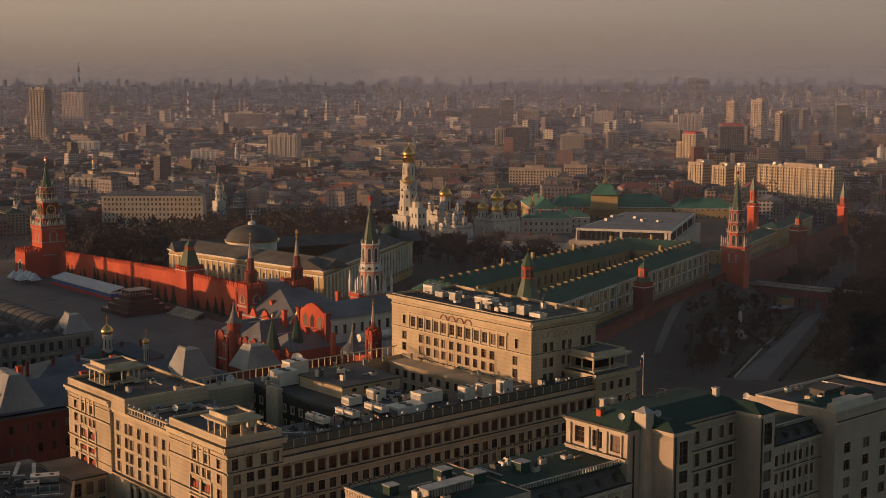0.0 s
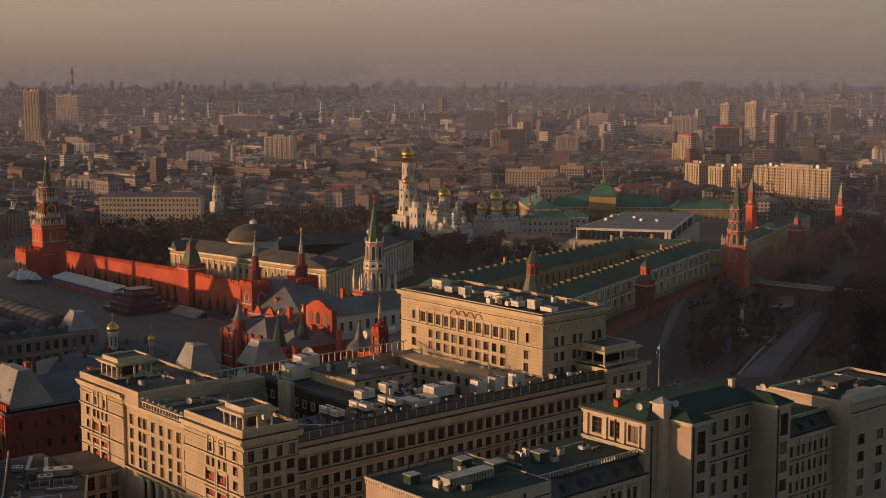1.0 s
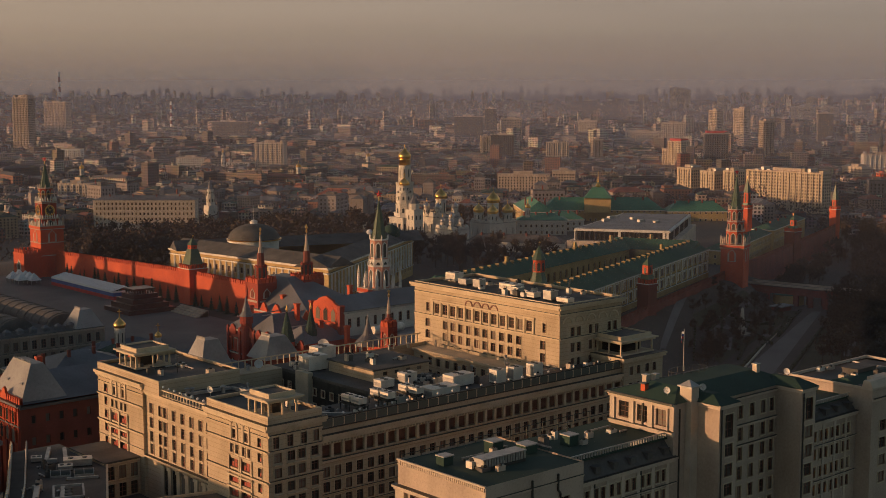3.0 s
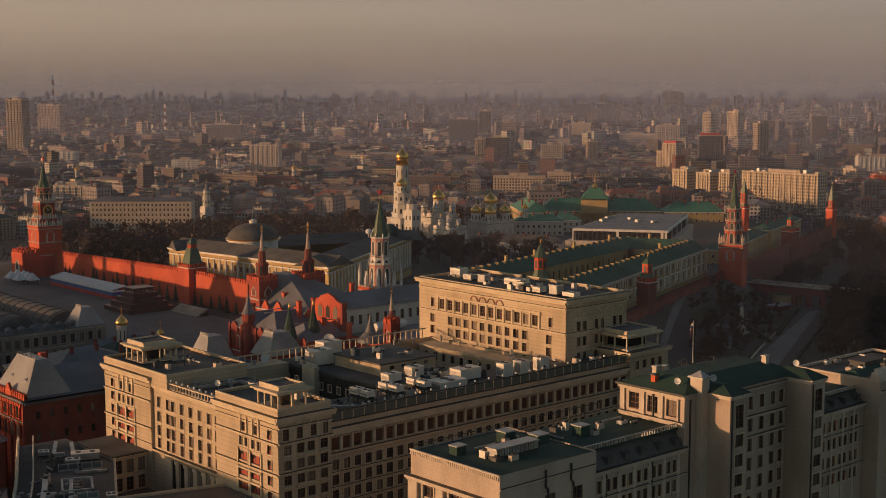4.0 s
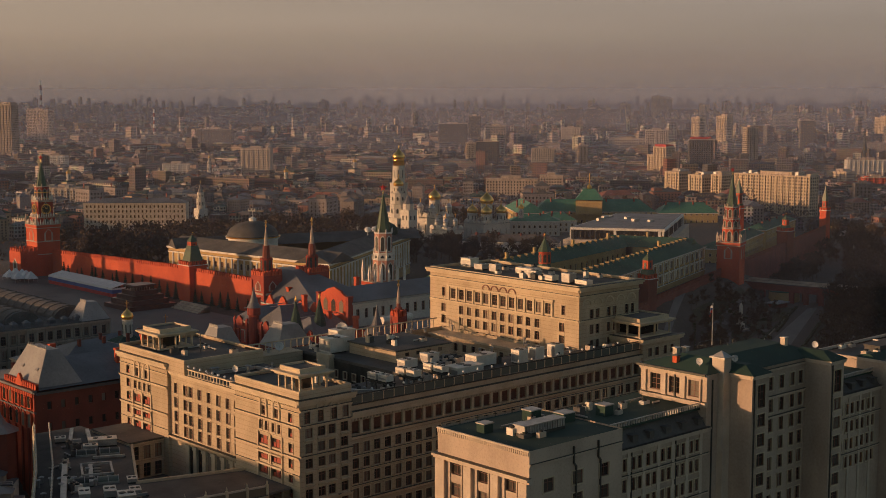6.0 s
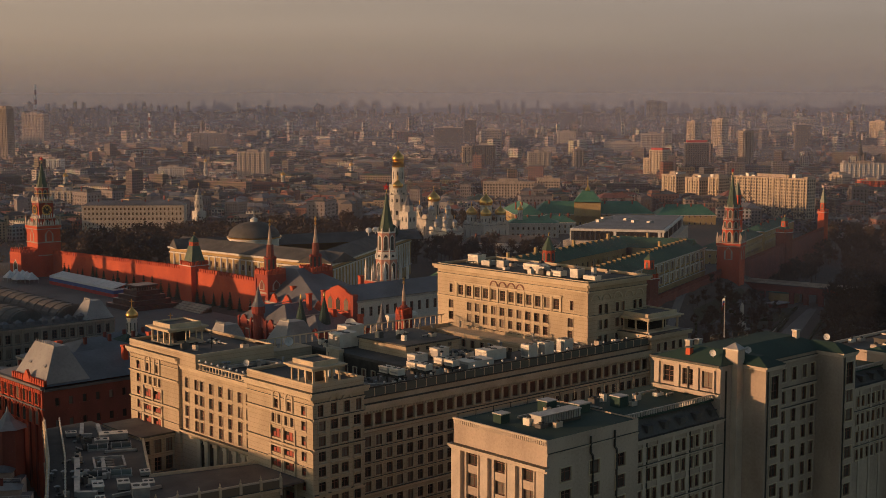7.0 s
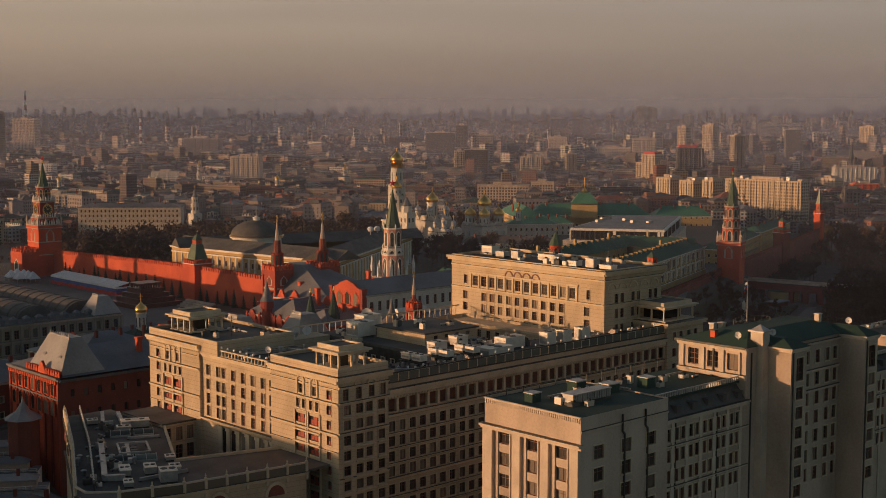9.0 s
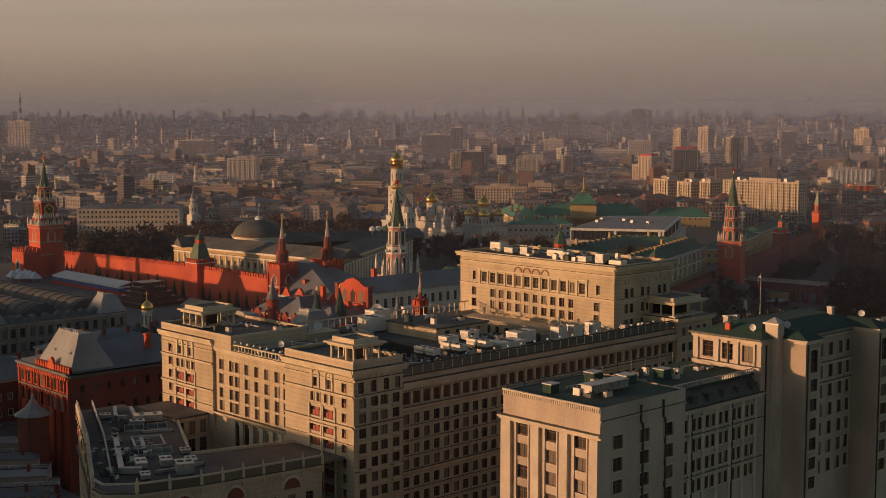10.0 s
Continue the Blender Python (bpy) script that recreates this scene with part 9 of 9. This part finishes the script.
# ---- roof clutter ----
def ac_unit(x, y, z, w=3.2, d=2.2, h=2.2, turn=0, label="cream roof cooling unit with louvred front"):
    t = thing("cooling_unit", label, "roof unit", group="cooling units on the hotel roof")
    part("casing", MB().box(-w / 2, w / 2, -d / 2, d / 2, 0.4, h), GREYMETAL if "grey" in label else PALEMETAL, t)
    part("hood", MB().box(-w / 2 - 0.1, w / 2 + 0.1, -d / 2 - 0.1, d / 2 + 0.1, h, h + 0.12), PALEMETAL, t)
    for k in range(2):
        part("fan", MB().rev(0, (k - 0.5) * d * 0.5, [(min(w, d) * 0.2, h + 0.12), (min(w, d) * 0.22, h + 0.24), (0.05, h + 0.28)], 10), DARKMETAL, t)
    part("louvre", MB().box(-w / 2 - 0.05, -w / 2, -d / 2 + 0.2, d / 2 - 0.2, 0.8, h - 0.5), GREYMETAL, t)
    for sx in (-1, 1):
        part("skid", MB().box(sx * w * 0.35 - 0.12, sx * w * 0.35 + 0.12, -d / 2, d / 2, 0, 0.4), DARKMETAL, t)
    t.matrix_basis = pose(x, y, z, 0, 0, turn)
    return t


def roof_stand(x, y):
    """Steel stand that lifts a pair of units over the parapet's shade."""
    t = thing("unit_stand", "dark steel stand under roof cooling units", "stand", (x, y, 55.3), "steel stands on the hotel roof")
    part("deck", MB().box(x - 1.5, x + 1.5, y - 3.8, y + 3.8, 56.8, 57.0), DARKMETAL, t)
    for sx in (-1.3, 1.3):
        for sy in (-3.5, 0, 3.5):
            part("leg", MB().box(x + sx - 0.1, x + sx + 0.1, y + sy - 0.1, y + sy + 0.1, 55.2, 56.8), DARKMETAL, t)


# pairs of units along the long wing
for x, y in ((-432.5, -505.0), (-424.0, -505.0), (-415.8, -505.5)):
    roof_stand(x, y)
    ac_unit(x, y + 1.9, 57.0, 2.2, 3.0, 1.7)
    ac_unit(x, y - 1.9, 57.0, 2.2, 3.0, 1.7)
for x, y in ((-387.8, -506.0), (-382.4, -506.6), (-375.6, -507.0)):
    ac_unit(x, y, 55.3, 3.2, 2.8, 3.6)
ac_unit(-408.5, -507.5, 55.3, 8.5, 5.0, 2.6, label="large cream plant box on the roof")
ac_unit(-397.0, -501.5, 55.3, 7.0, 4.0, 3.0, label="large cream plant box on the roof")
ac_unit(-413.5, -462.5, 55.35, 6.0, 5.0, 4.0, label="pale stair head on the roof deck")
ac_unit(-405.0, -455.0, 55.35, 6.0, 4.0, 4.2, label="pale stair head on the roof deck")
ac_unit(-412.8, -491.5, 55.35, 4.2, 3.0, 2.2)
ac_unit(-404.5, -490.5, 55.35, 4.0, 3.0, 2.6)
# on the tall block
for x, y, w, d, h in ((-352, -449.5, 4, 5, 3.2), (-354, -456.5, 3, 4, 2.0), (-355, -463.5, 2.6, 3.4, 2.8), (-352, -474, 4, 8, 2.4), (-357, -481.5, 3, 3.6, 2.8), (-357, -487.5, 3, 4.4, 2.0), (-356, -493.5, 3.4, 3.4, 3.2), (-356, -499, 3, 5, 1.6)):
    ac_unit(x, y, 71.6, w * 0.85, d * 0.85, h * 0.85, 0, "grey roof cooling unit with louvred front" if d < 4.2 else "cream roof cooling unit with louvred front")


def dish(x, y, z, r=1.1, turn=0, label="white satellite dish on a short mast"):
    t = thing("satellite_dish", label, "satellite dish")
    b = MB()
    n = 14
    prof = [(0.02, 0.0), (r * 0.5, 0.07), (r * 0.85, 0.22), (r, 0.34), (r * 0.97, 0.38), (r * 0.8, 0.27), (r * 0.45, 0.12), (0.02, 0.06)]
    b.rev(0, 0, prof, n)
    b.v = [(p[0], -p[2], p[1] + 1.6) for p in b.v]
    part("bowl", b, CANVAS, t)
    part("mast", MB().rev(0, 0, [(0.08, 0), (0.08, 1.6)], 6), GREYMETAL, t)
    part("arm", MB().beam((0, -0.1, 1.2), (0, -r, 1.6), 0.08), GREYMETAL, t)
    t.matrix_basis = pose(x, y, z, 0, 0, turn)


dish(-400.3, -449.0, 57.0, 1.6, -40)
dish(-424.0, -452.5, 55.35, 1.2, -30)
dish(-453, -476, 56.8, 0.8, -60)
dish(-412.6, -580.6, 68.6, 0.7, -70)
dish(-406.4, -584.6, 69.0, 0.7, -70)
dish(-381.5, -587.0, 69.0, 0.7, -70)


def vent(x, y, z, h=1.2, r=0.35):
    t = thing("roof_vent", "small round metal vent with a cap", "vent", group="small roof vents")
    part("pipe", MB().rev(0, 0, [(r, -0.5), (r, h)], 10), GREYMETAL, t)
    part("cap", MB().rev(0, 0, [(r * 1.6, h), (r * 1.7, h + 0.12), (0.05, h + 0.4)], 10), GREYMETAL, t)
    t.matrix_basis = pose(x, y, z)


rv = random.Random(5)
for x0, x1, y0, y1, z, n in ((-460, -442, -489, -470, 56.8, 12), (-446, -420, -511, -499, 55.3, 8), (-403, -366, -464, -452, 55.35, 8), (-403, -368, -496, -487, 55.35, 8), (-436, -422, -454, -450.8, 55.35, 3), (-506, -490, -498, -472, 39.4, 10)):
    for _ in range(n):
        vent(rv.uniform(x0, x1), rv.uniform(y0, y1), z, rv.uniform(0.6, 1.6), rv.uniform(0.2, 0.5))


def duct(pts, z, w=0.9, label="galvanised air duct on the roof"):
    t = thing("air_duct", label, "air duct")
    for k in range(len(pts) - 1):
        part("duct_run", MB().beam((*pts[k], z + w / 2 + 0.25), (*pts[k + 1], z + w / 2 + 0.25), w), GREYMETAL, t)
    for p in pts:
        part("duct_foot", MB().box(p[0] - w * 0.4, p[0] + w * 0.4, p[1] - w * 0.4, p[1] + w * 0.4, z, z + 0.25), DARKMETAL, t)


zr = 39.4
TURN = 65.4  # the annex's long side
duct([(-492.8, -467.2), (-505.2, -491.5), (-502.0, -494.0)], zr, 1.2)
duct([(-488.0, -470.0), (-494.5, -483.0)], zr, 0.9)
duct([(-476.0, -437.0), (-481.4, -447.1), (-479.2, -448.3)], zr, 0.9)
duct([(-473.4, -440.0), (-477.9, -450.4), (-474.5, -452.0)], zr, 0.9)
duct([(-500.0, -496.5), (-489.0, -497.0)], zr, 0.6)
duct([(-484.0, -463.5), (-477.5, -466.5)], zr, 0.5)
duct([(-445, -502), (-436, -509)], 55.3, 0.7)
duct([(-459, -473), (-446, -474), (-444, -487)], 56.8, 0.7)
for x, y, w, d, h in ((-476.5, -453.8, 3.0, 6.5, 1.9), (-495.5, -500.0, 4.2, 3.4, 2.6), (-499.5, -489.5, 5.0, 2.2, 1.5), (-495.0, -492.0, 4.0, 2.4, 1.7), (-490.5, -494.5, 3.4, 2.2, 1.4), (-482.5, -444.0, 2.4, 2.4, 1.2), (-486.5, -486.0, 2.6, 2.0, 1.1), (-503.5, -498.0, 3.2, 1.8, 1.2), (-480.5, -455.5, 2.4, 3.2, 1.3)):
    ac_unit(x, y, zr, w, d, h, TURN, "grey metal plant box on the annex roof")


def roof_frame(x, y, w, d):
    """A raised kerb frame of galvanised pipes round a sunk plant bay."""
    t = thing("plant_frame", "galvanised pipe frame round roof plant", "roof plant")
    for a, c in (((-w, -d), (w, -d)), ((w, -d), (w, d)), ((w, d), (-w, d)), ((-w, d), (-w, -d))):
        part("pipe", MB().beam((*a, 1.1), (*c, 1.1), 0.45), GREYMETAL, t)
    for sx in (-1, 1):
        for sy in (-1, 0, 1):
            part("stand", MB().box(sx * w - 0.15, sx * w + 0.15, sy * d - 0.15, sy * d + 0.15, 0, 1.0), DARKMETAL, t)
    for k in range(3):
        part("fan", MB().rev(-w / 2 + w * k / 2, 0, [(0.9, 0), (0.9, 0.9), (1.1, 1.0), (0.9, 1.2), (0.2, 1.25)], 12), DARKMETAL, t)
    t.matrix_basis = pose(x, y, zr, 0, 0, TURN)


roof_frame(-488.8, -474.5, 4.6, 3.2)


def arched_skylight():
    b, n = MB(), 8
    vs = [(x, 1.3 * math.cos(math.pi * i / n), 0.5 + 0.9 * math.sin(math.pi * i / n)) for x in (-2.2, 2.2) for i in range(n + 1)]
    b.add(vs, [(i, n + 1 + i, n + 2 + i, i + 1) for i in range(n)] + [tuple(range(n + 1)), tuple(range(2 * n + 1, n, -1))])
    t = thing("arched_skylight", "low arched skylight with pale ribs on the roof", "skylight", group="skylights of the annex roof")
    part("glazing", b, GLASSGREEN, t)
    part("kerb", MB().box(-2.3, 2.3, -1.4, 1.4, 0, 0.5), GREYMETAL, t)
    for x in (-2.2, 0, 2.2):
        rib = MB()
        for i in range(n):
            a0, a1 = math.pi * i / n, math.pi * (i + 1) / n
            rib.beam((x, 1.35 * math.cos(a0), 0.5 + 0.95 * math.sin(a0)), (x, 1.35 * math.cos(a1), 0.5 + 0.95 * math.sin(a1)), 0.16)
        part("rib", rib, GREYMETAL, t)
    return t


t = arched_skylight()
t.matrix_basis = pose(-483.4, -458.9, zr, 0, 0, TURN - 90)
for x, y in ((-478.6, -461.2), (-494.6, -480.0), (-490.2, -482.2)):
    copy_thing(t, pose(x, y, zr, 0, 0, TURN - 90))

# rail lamps of the long wing
t = thing("rail_lamp", "small white globe lamp on the roof railing", "lamp", group="globe lamps along the roof railing")
part("globe", MB().rev(0, 0, [(0.05, 0.25), (0.24, 0.36), (0.3, 0.55), (0.2, 0.78), (0.03, 0.86)], 10), CANVAS, t, "", True)
part("stem", MB().rev(0, 0, [(0.07, 0), (0.07, 0.3)], 6), DARKMETAL, t)
t.location = (-447.0, -514.05, 57.6)
for k in range(1, 22):
    copy_thing(t, pose(-447.0 + 4.62 * k, -514.05, 57.6))
for k in range(9):
    copy_thing(t, pose(-461.6, -469.0 - 2.6 * k, 58.4))

# parliament roof
def roof_box(x, y, z, w, d, h, mat, name, label, category):
    t = thing(name, label, category, (x, y, z))
    part("body", MB().box(x - w / 2, x + w / 2, y - d / 2, y + d / 2, z - 0.6, z + h), mat, t)
    part("lid", MB().box(x - w / 2 - 0.15, x + w / 2 + 0.15, y - d / 2 - 0.15, y + d / 2 + 0.15, z + h, z + h + 0.2), GREYMETAL if mat is not BRICK else DARKMETAL, t)


roof_box(-463, -571.5, 62.7, 2.2, 2.0, 1.6, GREENROOF, "vent_box", "green painted vent box on the roof", "vent")
roof_box(-450.5, -571.0, 62.7, 2.6, 2.4, 2.0, GREENROOF, "vent_box", "green painted vent box on the roof", "vent")
roof_box(-446.5, -575.5, 62.7, 3.0, 2.6, 1.6, GREENROOF, "vent_box", "green painted vent box on the roof", "vent")
roof_box(-433.5, -574.0, 61.5, 2.4, 2.4, 2.0, GREENROOF, "vent_box", "green painted vent box on the roof", "vent")
roof_box(-412.4, -574.6, 69.0, 1.1, 1.1, 1.4, BRICK, "chimney_stack", "short red brick chimney with dark cap", "chimney")
roof_box(-407.0, -570.4, 69.0, 1.1, 1.1, 1.7, GREYTRIM, "chimney_stack", "pale rendered chimney on the green roof", "chimney")
roof_box(-405.0, -571.2, 69.2, 1.1, 1.1, 1.5, GREYTRIM, "chimney_stack", "pale rendered chimney on the green roof", "chimney")
roof_box(-384.6, -581.4, 69.6, 1.1, 1.1, 2.0, GREYTRIM, "chimney_stack", "pale rendered chimney on the green roof", "chimney")
t = thing("roof_air_handler", "long low slatted air handler on the green roof", "roof unit", (-456, -577, 62.7))
part("frame", MB().box(-461, -450.5, -579.4, -576.6, 62.7, 63.2), DARKMETAL, t)
for k in range(16):
    x = -460.8 + 0.66 * k
    part("slat", MB().box(x, x + 0.4, -579.3, -576.7, 63.2, 64.6), GREYMETAL, t)
part("lid", MB().box(-461.1, -450.4, -579.5, -576.5, 64.6, 64.8), GREYMETAL, t)


def flag():
    t = thing("flag", "tricolour flag on a tall pole", "flag", (-395.4, -570.8, 72))
    part("pole", MB().rev(-395.4, -570.8, [(0.13, 70), (0.07, 78.6), (0.14, 78.8), (0.02, 79.0)], 8), GREYMETAL, t)
    for k, m in enumerate((CANVAS, BLUE, REDCLOTH)):
        b = MB()
        n = 8
        top, h = 78.4 - 0.5 * k, 0.5
        for i in range(n + 1):
            s = i / n
            x, y = -395.4 - 0.55 * s, -570.8 + 0.6 * s + 0.25 * math.sin(5 * s)
            z = top - 1.1 * s * s
            b.v += [(x, y, z), (x, y, z - h), (x + 0.03, y + 0.03, z), (x + 0.03, y + 0.03, z - h)]
        for i in range(n):
            a, c = 4 * i, 4 * i + 4
            b.f += [(a, a + 1, c + 1, c), (a + 2, c + 2, c + 3, a + 3), (a, c, c + 2, a + 2), (a + 1, a + 3, c + 3, c + 1)]
        b.m = [0] * len(b.f)
        part("cloth_stripe", b, m, t)


flag()
t = thing("roof_lattice", "low oval iron lattice round the flag", "railing", (-396, -571, 70.4))
for k in range(16):
    a0, a1 = 2 * math.pi * k / 16, 2 * math.pi * (k + 1) / 16
    p, q = [(-396 + 5.5 * math.cos(a), -572.5 + 2.8 * math.sin(a)) for a in (a0, a1)]
    part("rail", MB().beam((*p, 70.8), (*q, 70.8), 0.1), DARKMETAL, t)
    part("post", MB().beam((*p, 69.6), (*p, 70.8), 0.08), DARKMETAL, t)
t = thing("roof_rail", "thin iron safety rail along the roof edge", "railing", (-455, -564, 62.7))
part("rail", MB().beam((-467, -564.2, 63.6), (-416.5, -564.2, 63.6), 0.12), DARKMETAL, t)
for k in range(12):
    part("post", MB().beam((-466.8 + 4.5 * k, -564.2, 61.5), (-466.8 + 4.5 * k, -564.2, 63.7), 0.12), DARKMETAL, t)


# small plant, pipes and cable trays strewn over the flat roofs
def clutter(x, y, z, k, x1=0.0, y1=0.0):
    if k % 4 == 0:
        t = thing("pipe_run", "thin grey pipe on low stands", "pipe", (x, y, z), "pipes on the flat roofs")
        a, L = rv.choice((0, 1)), rv.uniform(3, 9)
        e = (min(x + L, x1), y) if a else (x, min(y + L, y1))
        part("pipe", MB().beam((x, y, z + 0.5), (*e, z + 0.5), 0.28), GREYMETAL, t)
        for s in (0.1, 0.5, 0.9):
            px, py = x + (e[0] - x) * s, y + (e[1] - y) * s
            part("stand", MB().box(px - 0.1, px + 0.1, py - 0.1, py + 0.1, z - 0.05, z + 0.4), DARKMETAL, t)
    else:
        w, d, hh = rv.uniform(0.8, 2.2), rv.uniform(0.8, 1.8), rv.uniform(0.6, 1.8)
        t = thing("roof_fan", "small metal fan box with a dark cowl", "roof unit", (x, y, z), "small fan boxes on the flat roofs")
        part("box", MB().box(x - w / 2, x + w / 2, y - d / 2, y + d / 2, z - 0.05, z + hh), (GREYMETAL, PALEMETAL, DARKROOF, GREYTRIM)[k % 4], t)
        part("cowl", MB().rev(x, y, [(min(w, d) * 0.35, z + hh), (min(w, d) * 0.4, z + hh + 0.3), (0.1, z + hh + 0.45)], 8), DARKMETAL, t)


for x0, x1, y0, y1, z, n in ((-446, -352, -512, -499, 55.3, 32), (-416, -394, -496, -487, 55.35, 14), (-416, -394, -464, -452, 55.35, 16), (-409, -395, -482, -468, 58.6, 8), (-460, -442, -489, -470, 56.8, 14), (-390, -372, -494, -454, 46.0, 14),
                             (-460, -442, -466, -440, 59.5, 8), (-452, -449.5, -510, -494, 59.5, 4), (-361, -341, -501, -447, 72.0, 18), (-466, -446, -585, -566, 62.7, 8), (-441, -418, -580, -567, 61.5, 10), (-350, -324, -588, -568, 62.8, 8)):
    for k in range(n):
        clutter(rv.uniform(x0, x1 - 1.5), rv.uniform(y0, y1 - 1.5), z, k, x1, y1)
for k in range(24):
    s = rv.random()
    x, y = -507 + 26 * s + rv.uniform(-6, 7), -500 + 58 * s + rv.uniform(-4, 4)
    if inside((x, y), [(-484, -434), (-498, -465), (-512, -495), (-486.5, -489), (-472.5, -458), (-472.5, -434)]):
        clutter(x, y, 39.4, k, x + 4, y + 4)


# aerials
for x, y, z, hgt in ((-452, -459, 59.5, 5), (-447, -500, 59.5, 4), (-400, -470, 58.6, 6), (-356, -462, 72.0, 5), (-345, -490, 72.0, 4), (-432, -572, 61.5, 4)):
    t = thing("roof_aerial", "thin metal aerial mast on the roof", "aerial", (x, y, z), "aerials on the roofs")
    part("mast", MB().beam((x, y, z - 0.3), (x, y, z + hgt), 0.12), DARKMETAL, t)
    for k in range(3):
        part("crossbar", MB().beam((x - 0.6, y, z + hgt - 0.3 - 0.5 * k), (x + 0.6, y, z + hgt - 0.3 - 0.5 * k), 0.06), GREYMETAL, t)
